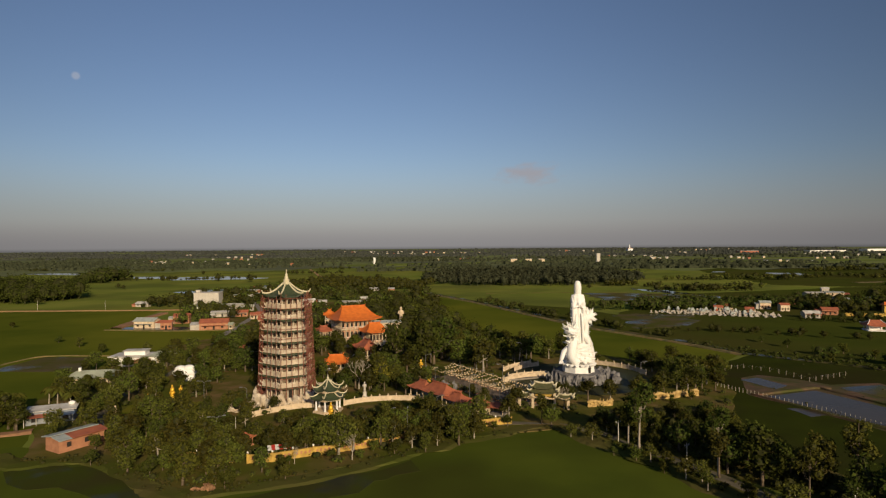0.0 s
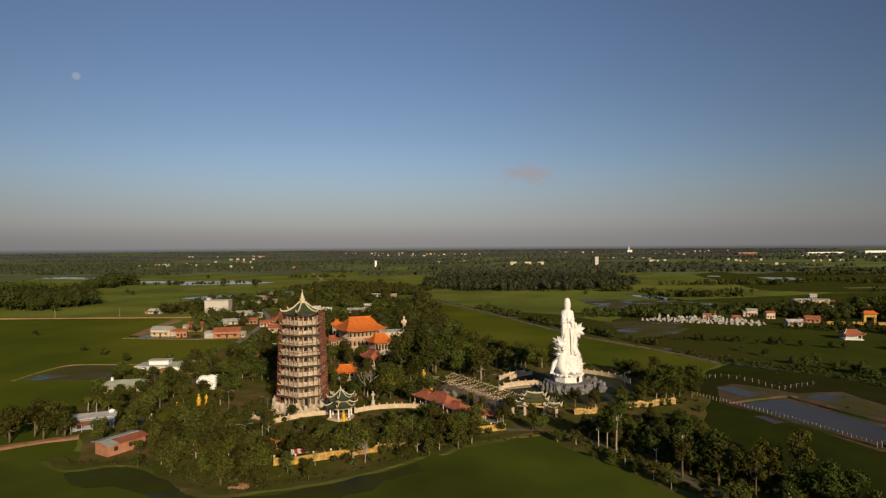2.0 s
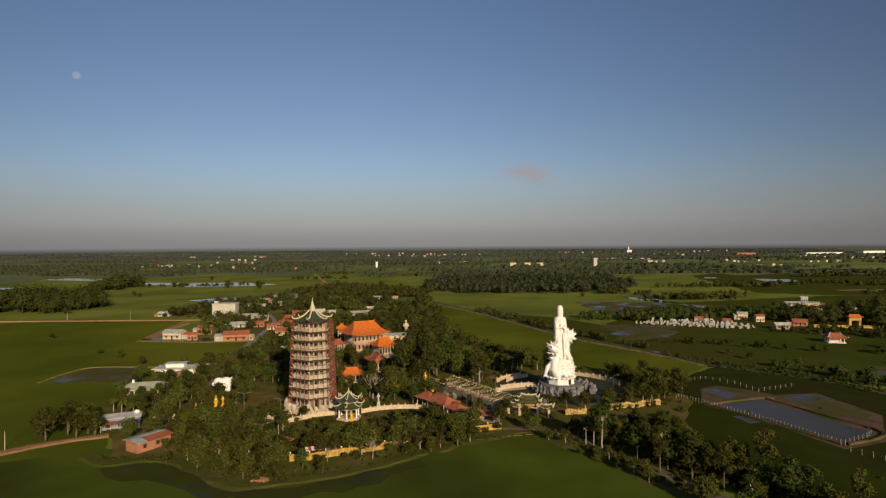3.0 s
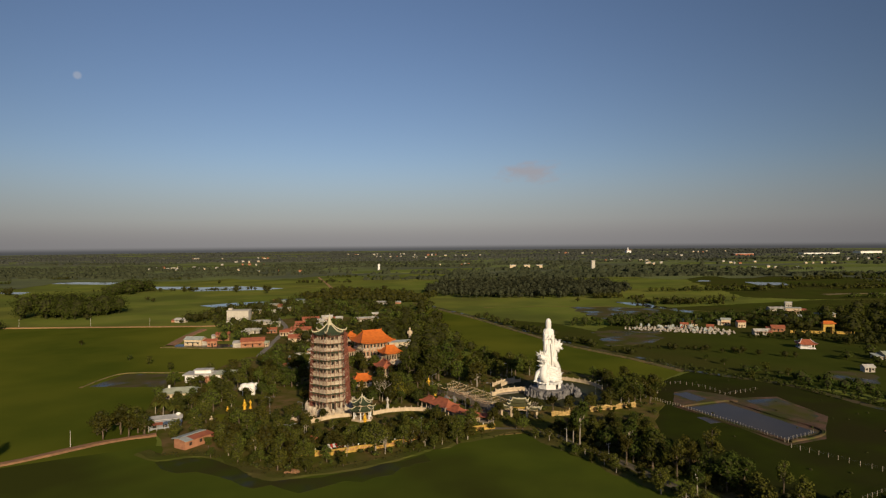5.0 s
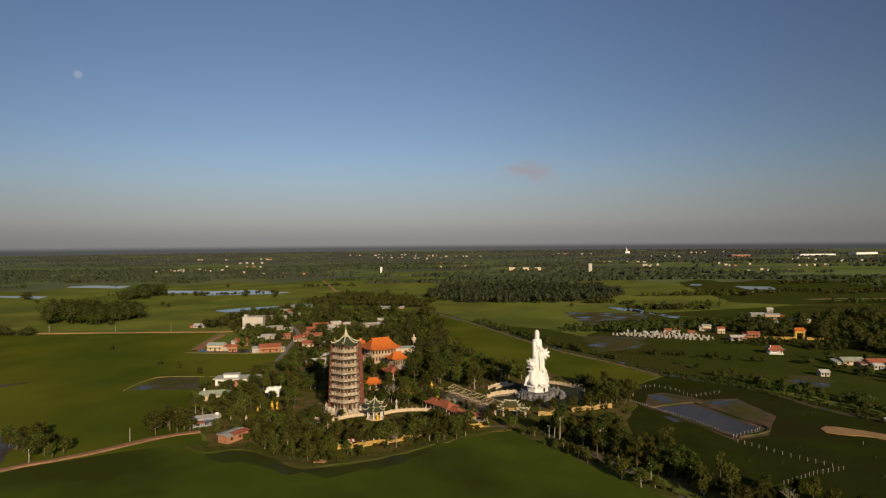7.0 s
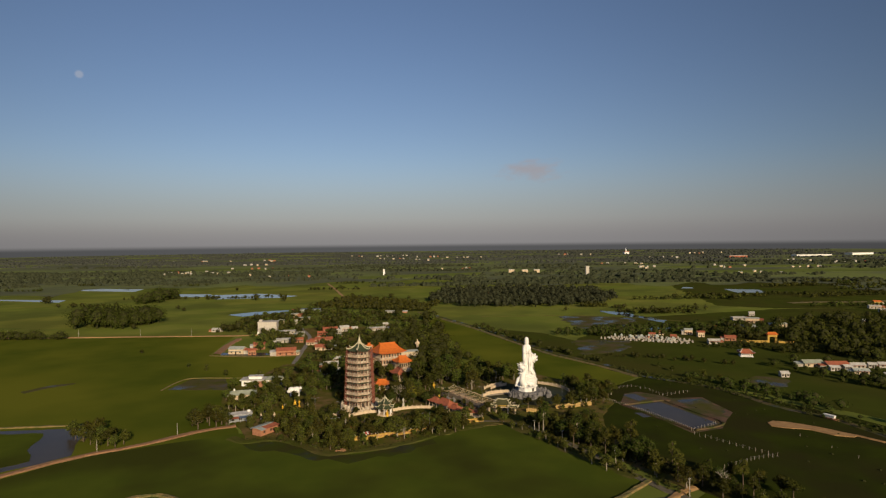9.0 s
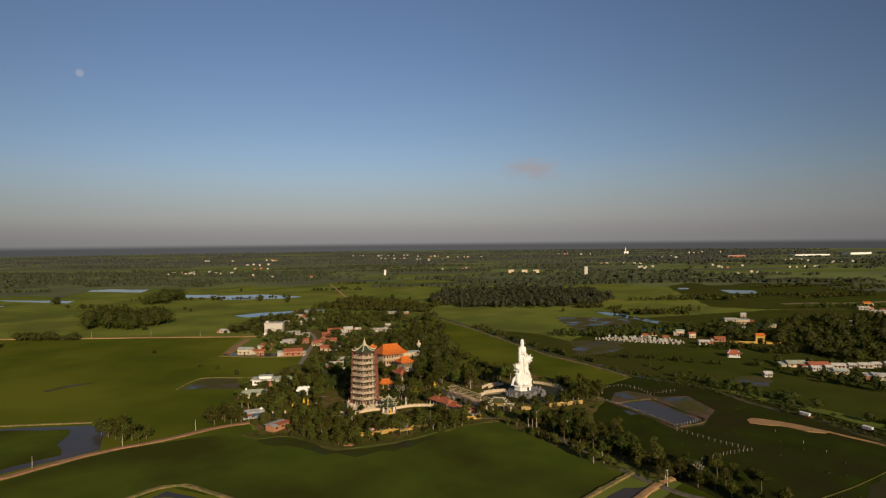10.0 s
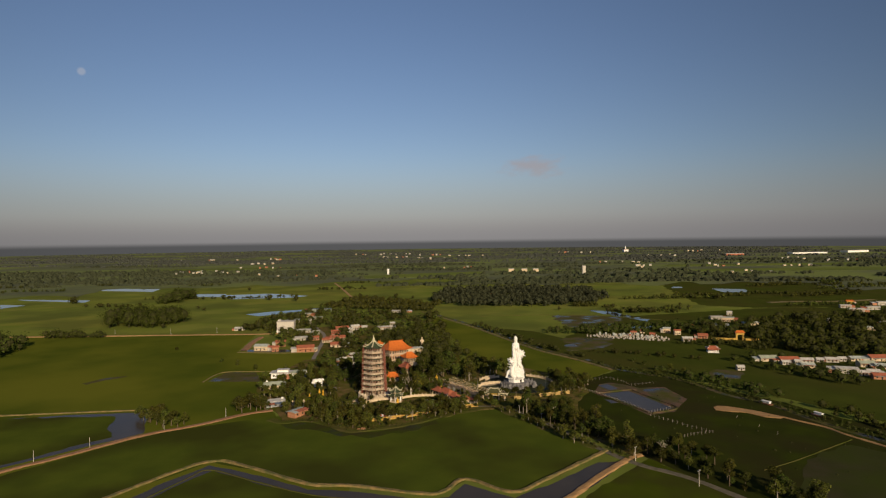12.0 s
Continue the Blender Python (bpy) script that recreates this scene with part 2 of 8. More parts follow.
L_OLIVE = leaf_material("leaf_olive", (0.060, 0.066, 0.012), (0.105, 0.104, 0.020))
# far foliage, greyed in its base colour to stand in for distance haze
L_FARHAZE = leaf_material("far_leaf_haze", (0.062, 0.067, 0.055), (0.074, 0.080, 0.065), 0.15, 0.01)
L_MIDHAZE = leaf_material("belt_leaf_haze", (0.050, 0.057, 0.030), (0.066, 0.074, 0.038), 0.25, 0.02)
# solid cores of far crowns, in the same hazed tone as their leaves
M_FARCORE = material("far_haze_core", (0.064, 0.069, 0.056), (0.055, 0.060, 0.050), 1.0, 0.8, spec=0.0)
M_BELTCORE = material("belt_haze_core", (0.052, 0.059, 0.032), (0.044, 0.050, 0.028), 1.0, 0.3, spec=0.0)
# crown cores, coloured darker to imitate the shade between the leaves
M_CROWNSHADE = material("crown_inner_shade", (0.034, 0.038, 0.014), (0.044, 0.043, 0.017), 1.0, 0.8, spec=0.0)
L_FLAME = leaf_material("leaf_flame", (0.16, 0.050, 0.022), (0.24, 0.085, 0.035), 0.1, 0.0)
L_LIME = leaf_material("leaf_lime", (0.085, 0.090, 0.012), (0.21, 0.18, 0.025))


# ---- small tools ----
def link(name, bm, mat, parent=None, label="", smooth=False):
    me = bpy.data.meshes.new(name)
    bm.normal_update()
    bm.to_mesh(me)
    bm.free()
    me.materials.append(mat)
    if smooth:
        me.polygons.foreach_set("use_smooth", [True] * len(me.polygons))
    ob = new(name, me)
    if parent:
        ob.parent = parent
    if label:
        ob["label"] = label
    return ob


def part(name, bm, mat, parent, label="", smooth=False):
    """One bmesh as one mesh under a thing or a part, in the thing's own coordinates."""
    return link(name, bm, mat, parent, label, smooth)


def empty(name, m):
    ob = new(name)
    ob.matrix_world = m
    return ob


def add_box(bm, x0, y0, z0, x1, y1, z1, bevel=0.0, m=None):
    """A box with those corners, its upright and top edges bevelled, added to bm."""
    made = bmesh.ops.create_cube(bm, size=1.0)["verts"]
    for v in made:
        v.co = Vector(((x0 + x1) / 2 + v.co.x * (x1 - x0), (y0 + y1) / 2 + v.co.y * (y1 - y0), (z0 + z1) / 2 + v.co.z * (z1 - z0)))
    if bevel:
        edges = list({e for v in made for e in v.link_edges})
        made = bmesh.ops.bevel(bm, geom=edges, offset=bevel, segments=1, affect="EDGES")["verts"]
    if m is not None:
        bmesh.ops.transform(bm, matrix=m, verts=made)
    return made


def box(x0, y0, z0, x1, y1, z1, bevel=0.03):
    bm = bmesh.new()
    add_box(bm, x0, y0, z0, x1, y1, z1, bevel)
    return bm


def add_tube(bm, a, b, r0, r1=None, sides=6):
    """A tapered rod from a to b."""
    a, b = Vector(a), Vector(b)
    r1 = r0 if r1 is None else r1
    q = (b - a).to_track_quat("Z", "Y")
    rings = []
    for p, r in ((a, r0), (b, r1)):
        rings.append([bm.verts.new(p + q @ Vector((r * math.cos(k * math.tau / sides), r * math.sin(k * math.tau / sides), 0))) for k in range(sides)])
    for k in range(sides):
        bm.faces.new((rings[0][k], rings[0][(k + 1) % sides], rings[1][(k + 1) % sides], rings[1][k]))
    bm.faces.new(rings[1])
    bm.faces.new(rings[0][::-1])


def add_path(bm, pts, radii, sides=7, cap=True):
    """A bent tube through pts."""
    rings = []
    for i, p in enumerate(pts):
        d = (Vector(pts[min(i + 1, len(pts) - 1)]) - Vector(pts[max(i - 1, 0)])).normalized()
        q = d.to_track_quat("Z", "Y")
        rings.append([bm.verts.new(Vector(p) + q @ Vector((radii[i] * math.cos(k * math.tau / sides), radii[i] * math.sin(k * math.tau / sides), 0))) for k in range(sides)])
    for a, b in zip(rings, rings[1:]):
        best = min(range(sides), key=lambda s: sum((a[k].co - b[(k + s) % sides].co).length for k in range(sides)))
        for k in range(sides):
            bm.faces.new((a[k], a[(k + 1) % sides], b[(k + 1 + best) % sides], b[(k + best) % sides]))
    if cap:
        bm.faces.new(rings[0][::-1])
        bm.faces.new(rings[-1])


def add_lathe(bm, rows, sides=16, m=None):
    """Rings (z, radius x, radius y, centre x, centre y) joined to a closed body."""
    rings = []
    for row in rows:
        z, rx, ry, cx, cy = (tuple(row) + (row[1], 0, 0))[:5] if len(row) == 2 else tuple(row)
        rings.append([bm.verts.new((cx + rx * math.cos(k * math.tau / sides), cy + ry * math.sin(k * math.tau / sides), z)) for k in range(sides)])
    for a, b in zip(rings, rings[1:]):
        for k in range(sides):
            bm.faces.new((a[k], a[(k + 1) % sides], b[(k + 1) % sides], b[k]))
    bm.faces.new(rings[0][::-1])
    bm.faces.new(rings[-1])
    if m is not None:
        bmesh.ops.transform(bm, matrix=m, verts=[v for r in rings for v in r])


def add_blob(bm, centre, radii, rough=0.15, seed=0, sub=2, m=None):
    """A lumpy rounded body."""
    vs = bmesh.ops.create_icosphere(bm, subdivisions=sub, radius=1.0)["verts"]
    for v in vs:
        k = 1 + rough * 1.6 * noise.noise(v.co * 1.7 + Vector((seed * 7.3, seed * 3.1, 0)))
        v.co = Vector((v.co.x * radii[0] * k, v.co.y * radii[1] * k, v.co.z * radii[2] * k))
    if m is not None:
        bmesh.ops.transform(bm, matrix=m, verts=vs)
    bmesh.ops.translate(bm, vec=Vector(centre), verts=vs)


def slab(name, pts, z, mat, label, category, thick=0.3, kind="structure", ragged=1.0):
    """A flat piece of the setting with that outline, its edges uneven by about ragged metres, its top at z."""
    bm = bmesh.new()
    line = []
    for (x0, y0), (x1, y1) in zip(pts, pts[1:] + pts[:1]):
        n = max(1, min(40, int(math.hypot(x1 - x0, y1 - y0) / 4.0)))
        for k in range(n):
            x, y = x0 + (x1 - x0) * k / n, y0 + (y1 - y0) * k / n
            wave = noise.noise_vector(Vector((x * 0.11, y * 0.11, z * 50))) + 0.5 * noise.noise_vector(Vector((x * 0.35, y * 0.35, 3.0)))
            line.append((x + ragged * wave.x, y + ragged * wave.y))
    pts = line
    top = [bm.verts.new((x, y, z)) for x, y in pts]
    low = [bm.verts.new((x, y, z - thick)) for x, y in pts]
    f = bm.faces.new(top)
    f.normal_update()
    if f.normal.z < 0:
        f.normal_flip()
    for k in range(len(pts)):
        bm.faces.new((top[k], low[k], low[(k + 1) % len(pts)], top[(k + 1) % len(pts)]))
    bmesh.ops.recalc_face_normals(bm, faces=bm.faces)
    return tagged(link(name, bm, mat), label, category, kind=kind)


def smooth_line(pts, step):
    """Points every step metres along a gently rounded line."""
    pts = [Vector((*p, 0)) if len(p) == 2 else Vector(p) for p in pts]
    line = []
    for i in range(len(pts) - 1):
        a, b, c, d = pts[max(i - 1, 0)], pts[i], pts[i + 1], pts[min(i + 2, len(pts) - 1)]
        count = max(1, int((c - b).length / step))
        for k in range(count):
            t = k / count
            line.append(0.5 * ((2 * b) + (c - a) * t + (2 * a - 5 * b + 4 * c - d) * t * t + (3 * b - a - 3 * c + d) * t ** 3))
    line.append(pts[-1])
    return line


def strip(name, pts, width, height, mat, label, category, step=4.0, wobble=0.15, kind="structure", top=0.6, seed=1):
    """A bank or road along a line: sloping sides, an uneven crown."""
    line = smooth_line(pts, step)
    bm = bmesh.new()
    rows = []
    for i, p in enumerate(line):
        d = line[min(i + 1, len(line) - 1)] - line[max(i - 1, 0)]
        side = Vector((-d.y, d.x, 0)).normalized()
        row = []
        for k, (u, h) in enumerate(((-1, -0.2), (-top, 1), (0, 1.08), (top, 1), (1, -0.2))):
            j = wobble * width * noise.noise(Vector((p.x * 0.13 + k * 5, p.y * 0.13, seed)))
            row.append(bm.verts.new(p + side * (u * width / 2 + j) + Vector((0, 0, height * h * (1 + 0.5 * noise.noise(p * 0.2 + Vector((k, 0, 0))))))))
        rows.append(row)
    for a, b in zip(rows, rows[1:]):
        for k in range(4):
            bm.faces.new((a[k + 1], a[k], b[k], b[k + 1]))
    return tagged(link(name, bm, mat), label, category, kind=kind)

# ---- ground, fields, water, banks ----
def land_material():
    """Rice land: large fields each of their own green, with uneven growth and fine relief."""
    # blue raised in the base colours, in place of a veil of haze
    m = material("paddy_land", (0.150, 0.185, 0.030), (0.195, 0.208, 0.042), 1.0, 0.02, spec=0.0, bump=0.3, third=(0.120, 0.138, 0.030), big=0.012, bump_scale=1.2)
    n, l = m.node_tree.nodes, m.node_tree.links
    bsdf = n["Principled BSDF"]
    old = bsdf.inputs["Base Color"].links[0].from_socket
    where = n.new("ShaderNodeTexCoord")
    turn = n.new("ShaderNodeMapping")
    turn.inputs["Rotation"].default_value = (0, 0, 0.35)
    turn.inputs["Scale"].default_value = (0.006, 0.011, 0.01)
    cells = n.new("ShaderNodeTexVoronoi")
    cells.distance = "CHEBYCHEV"
    cells.inputs["Scale"].default_value = 1.0
    cells.inputs["Randomness"].default_value = 0.75
    l.new(where.outputs["Object"], turn.inputs["Vector"])
    l.new(turn.outputs["Vector"], cells.inputs["Vector"])
    ramp = n.new("ShaderNodeValToRGB")
    e = ramp.color_ramp.elements
    e[0].position, e[0].color = 0.0, (0.55, 0.50, 0.75, 1)
    e[1].position, e[1].color = 1.0, (1.25, 1.20, 1.0, 1)
    for at, c in ((0.25, (0.80, 0.85, 0.9, 1)), (0.55, (1.0, 1.0, 1.0, 1)), (0.8, (1.25, 1.02, 1.1, 1))):
        k = e.new(at)
        k.color = c
    l.new(cells.outputs["Color"], ramp.inputs["Fac"])
    mix = n.new("ShaderNodeMix")
    mix.data_type, mix.blend_type = "RGBA", "MULTIPLY"
    mix.inputs["Factor"].default_value = 0.4
    l.new(old, mix.inputs[6])
    l.new(ramp.outputs["Color"], mix.inputs[7])
    l.new(mix.outputs[2], bsdf.inputs["Base Color"])
    return m


def rim_lift(r):
    """How far the plain rises, r metres from its middle."""
    return 14 * max(0.0, (r - 3000) / 1760) ** 1.5


def build_ground():
    bm = bmesh.new()
    radii = [0, 40, 80, 130, 190, 260, 350, 470, 620, 800, 1050, 1400, 1850, 2400, 3000, 3600, 4200, 4760]
    sides = 96
    rings = []
    for r in radii:
        lift = rim_lift(r)
        rings.append([bm.verts.new((r * math.cos(k * math.tau / sides), r * math.sin(k * math.tau / sides), lift)) for k in range(sides if r else 1)])
    for k in range(sides):
        bm.faces.new((rings[0][0], rings[1][k], rings[1][(k + 1) % sides]))
    for a, b in zip(rings[1:], rings[2:]):
        for k in range(sides):
            bm.faces.new((a[k], b[k], b[(k + 1) % sides], a[(k + 1) % sides]))
    m = land_material()
    return tagged(link("ground", bm, m, smooth=True), "wide flat green rice fields out to the horizon", "ground", kind="structure")


build_ground()
M_WESTRICE = material("standing_rice", (0.066, 0.085, 0.010), (0.090, 0.106, 0.012), 1.0, 0.03, spec=0.0, bump=0.4, third=(0.130, 0.136, 0.016), big=0.009, bump_scale=1.5)
slab("west_rice", [(-1000, -400), (-40, -400), (-40, 60), (-95, 116), (-108, 142), (-135, 235), (-112, 250), (-118, 312), (-190, 318), (-205, 414), (-1000, 408)], 0.010, M_WESTRICE, "broad field of standing rice west of the temple", "field")
# dull rice, part of its darkness a painted stand-in for lens vignetting
M_EASTRICE = material("dull_rice", (0.046, 0.058, 0.010), (0.062, 0.074, 0.012), 1.0, 0.03, spec=0.0, bump=0.3, third=(0.060, 0.060, 0.014), big=0.012, bump_scale=1.5)
slab("temple_fields", [(2, 262), (58, 240), (93, 197), (126, 236), (94, 290), (52, 380), (27, 450), (-4, 520), (-24, 560), (-34, 470), (4, 380), (16, 290)], 0.012, M_WESTRICE, "green rice field between the temple and the canal path", "field")
slab("north_east_fields", [(360, 640), (420, 960), (520, 1230), (1900, 1230), (1900, -300), (745, -300), (745, 596), (420, 604)], 0.014, M_EASTRICE, "dull fields and wet ground far east of the canal", "field", ragged=6.0)
slab("east_fields", [(118, 306), (150, 240), (176, 196), (212, 138), (262, 40), (420, -20), (760, 300), (760, 600), (420, 600), (215, 528), (150, 440), (112, 372)], 0.02, M_EASTRICE, "dull green rice fields east of the canal", "field", ragged=3.0)
strip("dirt_track", [(-260, -30), (-197, 43), (-183, 59), (-159, 90), (-137, 107), (-118, 126), (-104, 134)], 4.2, 0.5, M_EARTH, "raised red dirt track between the rice fields", "track")
strip("field_track", [(-700, 420), (-443, 417), (-299, 419), (-205, 420), (-180, 424)], 5.0, 0.5, M_SAND, "straight pale dirt road beside the rice fields", "track", step=15)
strip("spoil_bank", [(-194, 398), (-193, 366), (-186, 322)], 7, 0.8, M_EARTH, "bare reddish earth bank by a house", "bank")
strip("foreground_dike", [(-150, -15), (-127, 28), (-108, 53), (-85, 44), (-57, 27), (-39, 25), (-11, 17), (-2, 19), (7, 31), (25, 18), (39, 29), (74, 63)], 2.5, 0.6, M_DIKE, "winding straw-coloured dike round the rice field", "dike", step=3)
strip("inner_dike", [(-132, -18), (-112, 30), (-105, 43), (-82, 31), (-52, 16), (-20, 11)], 1.0, 0.22, M_SLOPE, "low grassy bank along the ditch", "dike", step=3)
slab("ditch_water", [(-140, -16), (-118, 30), (-107, 49), (-84, 38), (-56, 22), (-38, 20), (-11, 12), (0, 14), (7, 26), (25, 13), (40, 24), (66, 48), (80, 49), (46, 10), (28, -12), (-60, -12)], 0.06, M_WATER, "still dark water in the ditch below the dike", "water")
slab("wet_paddy", [(-130, -20), (-110, 30), (-103, 42), (-80, 29), (-52, 15), (-20, 10), (-10, 6), (-20, -30), (-100, -40)], 0.12, M_PADDYWET, "flooded paddy with young rice", "field")
strip("earth_bank", [(20, -15), (46, 12), (59, 28), (80, 51), (88, 57)], 4.0, 0.5, M_SAND, "bare sandy bank leading to the road", "dike", step=3)
slab("flooded_field", [(-270, 118), (-218, 129), (-174, 132), (-168, 112), (-160, 94), (-200, 48), (-290, -20)], 0.05, M_WATER, "water standing along the field's edge", "water")
slab("flooded_rice", [(-300, 110), (-243, 123), (-216, 124), (-193, 125), (-188, 116), (-184, 102), (-174, 89), (-203, 50), (-292, -19)], 0.10, M_PADDYWET, "rice growing in a flooded field", "field", ragged=2.2)
strip("field_dike", [(-300, 122), (-218, 133), (-173, 136), (-170, 122), (-166, 112)], 2.2, 0.5, M_DIKE, "low straw-coloured dike round a flooded field", "dike")
slab("farm_pond", [(-172, 208), (-170, 236), (-146, 236), (-134, 206)], 0.05, M_BOGWATER, "shallow pond beside a farmhouse", "pond")
strip("pond_bank", [(-175, 205), (-172, 236), (-145, 238), (-130, 238)], 1.2, 0.35, M_DIKE, "straw-coloured bank of the shallow pond", "bank")
slab("shrimp_pond", [(97.5, 164), (116, 170.5), (124, 150), (130, 131), (115.5, 123.5), (107, 143)], 0.06, M_WATER, "rectangular pond of dark still water", "pond", ragged=0.25)
slab("pond_mud", [(93, 166), (97, 177), (102, 189), (110, 193), (120, 186), (126, 178), (143, 180), (146, 150), (137, 137), (129, 124), (112, 117.5), (104, 142)], 0.03, M_MUDRED, "bare reddish mud round the fish ponds", "mud", ragged=0.4)
slab("small_pond", [(100.5, 186), (107.5, 189), (111.5, 177), (105, 172.5)], 0.06, M_WATER, "small pond of dark water", "pond", ragged=0.4)
slab("second_pond", [(126, 174), (141.5, 177), (143, 150), (136.5, 143), (131, 158)], 0.06, M_BOGWATER, "half-drained second fish pond", "pond", ragged=1.5)
for pts in ([(95, 165), (117.5, 173), (122, 172)], [(119, 173), (126, 152), (132.5, 131), (115, 121)], [(94, 166), (104, 142), (114, 120.5)]):
    strip("pond_wall", pts, 1.3, 0.5, M_MUDRED, "low reddish mud wall round the fish pond", "bank", step=3)
slab("sand_heap_ground", [(154, 132), (158, 134), (166, 131), (174, 124), (184, 112), (181, 109), (174, 112), (168, 119), (160, 122), (153, 126)], 0.3, M_SAND, "patch of bare orange sand", "sand", ragged=1.6)
strip("canal_water", [(-30, 600), (4, 524), (35, 452), (60, 382), (84, 319), (99, 292), (116, 264), (129, 232), (160, 200), (175, 158), (189, 138), (199, 100), (215, 60), (240, 0)], 4.5, 0.08, M_BOGWATER, "narrow canal running across the fields", "canal", top=0.9)
strip("canal_path", [(-36, 600), (-2, 522), (29, 450), (54, 380), (78, 316), (94, 288), (110, 260), (123, 230)], 3.2, 0.6, M_DIKE, "narrow earth path on the canal bank", "path")
# the lane's dark colour takes the place of tree shade on this road
strip("village_road", [(9, 137), (27, 138), (36, 131), (47, 115), (60, 90), (71, 66), (83, 46), (101, 28), (120, -5), (150, -60)], 3.6, 0.25, M_LANE, "narrow concrete road under roadside trees", "road", top=0.85)
for pts in ([(-781, 1080), (-609, 1042), (-593, 974), (-751, 1020)], [(-768, 839), (-621, 814), (-608, 776), (-737, 817)], [(-735, 755), (-683, 741), (-690, 696)],
            [(-416, 882), (-334, 905), (-252, 852), (-270, 823), (-373, 806)], [(-481, 912), (-419, 904), (-398, 848), (-451, 854)], [(-276, 592), (-250, 621), (-203, 643), (-209, 617), (-250, 572)]):
    slab("field_water", pts, 0.1, M_FARWATER, "sheet of water lying on a far field", "water")
for pts in ([(492, 910), (544, 884), (521, 829), (478, 834)], [(437, 958), (457, 955), (445, 926), (426, 929)]):
    slab("field_water", pts, 0.1, M_FARWATER, "sheet of water lying on a far eastern field", "water", ragged=5.0)
strip("sandy_track", [(470, 668), (520, 676), (575, 672), (640, 690)], 14, 0.3, M_DIKE, "pale bare track across the eastern fields", "track", step=12)
slab("canal_pools", [(195, 605), (212, 585), (240, 505), (232, 487), (209, 540), (190, 590)], 0.09, M_FARWATER, "bright pools of a side canal", "water", ragged=5.0)
slab("canal_side_field", [(50, 384), (92, 290), (122, 232), (160, 204), (182, 190), (152, 240), (120, 306), (114, 372), (92, 420), (60, 440)], 0.016, M_EASTRICE, "dull green field along the canal", "field", ragged=2.0)
slab("east_meadow", [(92, 200), (72, 166), (66, 112), (86, 60), (128, -20), (330, -60), (300, 60), (215, 105), (200, 140), (180, 170), (160, 206), (128, 232)], 0.02, M_BOG, "dark boggy meadow east of the road", "field")
slab("shore_paddy", [(-150, 96), (-100, 122), (-78, 120), (-58, 106), (-45, 102), (-28, 108), (-8, 120), (25, 138), (54, 104), (75, 62), (39, 28), (25, 17), (7, 30), (-2, 18), (-11, 16), (-39, 24), (-57, 26), (-85, 43), (-108, 52), (-127, 27), (-150, -15), (-160, -35), (-230, -30), (-190, 44), (-162, 82)], 0.03, M_PADDYWET, "dark flooded rice field below the temple", "field")
slab("roadside_field", [(32, -14), (62, 24), (90, 52), (104, 26), (122, -8), (150, -62), (60, -70)], 0.05, M_WETRICE, "dull green field between the bank and the road", "field", ragged=1.5)
slab("wet_field", [(138, 18), (158, 49), (190, 68), (206, 52), (228, 10), (180, -30), (140, -10)], 0.05, M_SODDEN, "brown sodden field with thin grass", "field", ragged=2.0)
strip("canal_bank", [(183, 112), (188, 104), (195, 94), (198, 82), (205, 65), (222, 20)], 1.8, 0.4, M_SAND, "narrow sandy path on the canal bank", "path", step=3)
strip("front_path", [(-62, 104), (-52, 105.5), (-42, 107.5), (-30, 112), (-18, 116), (-6, 122), (6, 130), (18, 136), (30, 137)], 2.8, 0.12, M_ROAD, "pale concrete path along the yellow wall", "path", top=0.9)
slab("parking_yard", [(-76, 196), (-62, 198), (-60, 168), (-62, 150), (-70, 148), (-73, 165)], 0.29, M_YARD, "bare earth yard beside the pagoda", "yard", ragged=2.0)
slab("village_ground", [(-112, 246), (-70, 250), (-50, 300), (-55, 380), (-60, 470), (-130, 480), (-165, 450), (-160, 400), (-150, 350), (-116, 316)], 0.06, M_YARD, "trodden earth between the village houses", "ground", ragged=4.0)
slab("avenue", [(-7, 192), (4, 199), (30, 157), (20, 150)], 0.29, M_PAVE, "paved avenue under the lantern strings", "pavement")
slab("west_lawn", [(-92, 158), (-72, 162), (-70, 150), (-90, 148)], 0.29, M_LAWN, "patch of rough lawn before golden statues", "lawn")
slab("village_field", [(-240, 420), (-205, 416), (-193, 330), (-186, 312), (-118, 312), (-112, 250), (-135, 240), (-185, 270), (-290, 300), (-330, 415)], 0.03, M_WESTRICE, "even green rice field by the village", "field")
slab("swamp_water", [(130, 545), (180, 548), (215, 523), (190, 470), (165, 440), (130, 450)], 0.08, M_BOGWATER, "shallow water and mud on an unplanted field", "water", ragged=9.0)
slab("swamp_water", [(112, 376), (140, 378), (158, 369), (146, 335), (134, 312), (106, 312)], 0.08, M_BOGWATER, "shallow water and mud on an unplanted field", "water", ragged=7.0)
slab("ditch_pool", [(188, 222), (200, 230), (214, 229), (212, 214), (204, 202), (194, 200), (186, 208)], 0.06, M_BOGWATER, "pool of dark water behind the canal trees", "water", ragged=3.0)
slab("grave_pond", [(195, 448), (225, 446), (216, 426), (191, 424)], 0.08, M_FARWATER, "small pond behind the graves", "water")
slab("paddy_pool", [(-262, 206), (-256, 218), (-248, 226), (-241, 228), (-240, 224), (-247, 219), (-252, 210), (-256, 201)], 0.06, M_BOGWATER, "small pool in the rice field", "water", ragged=2.0)


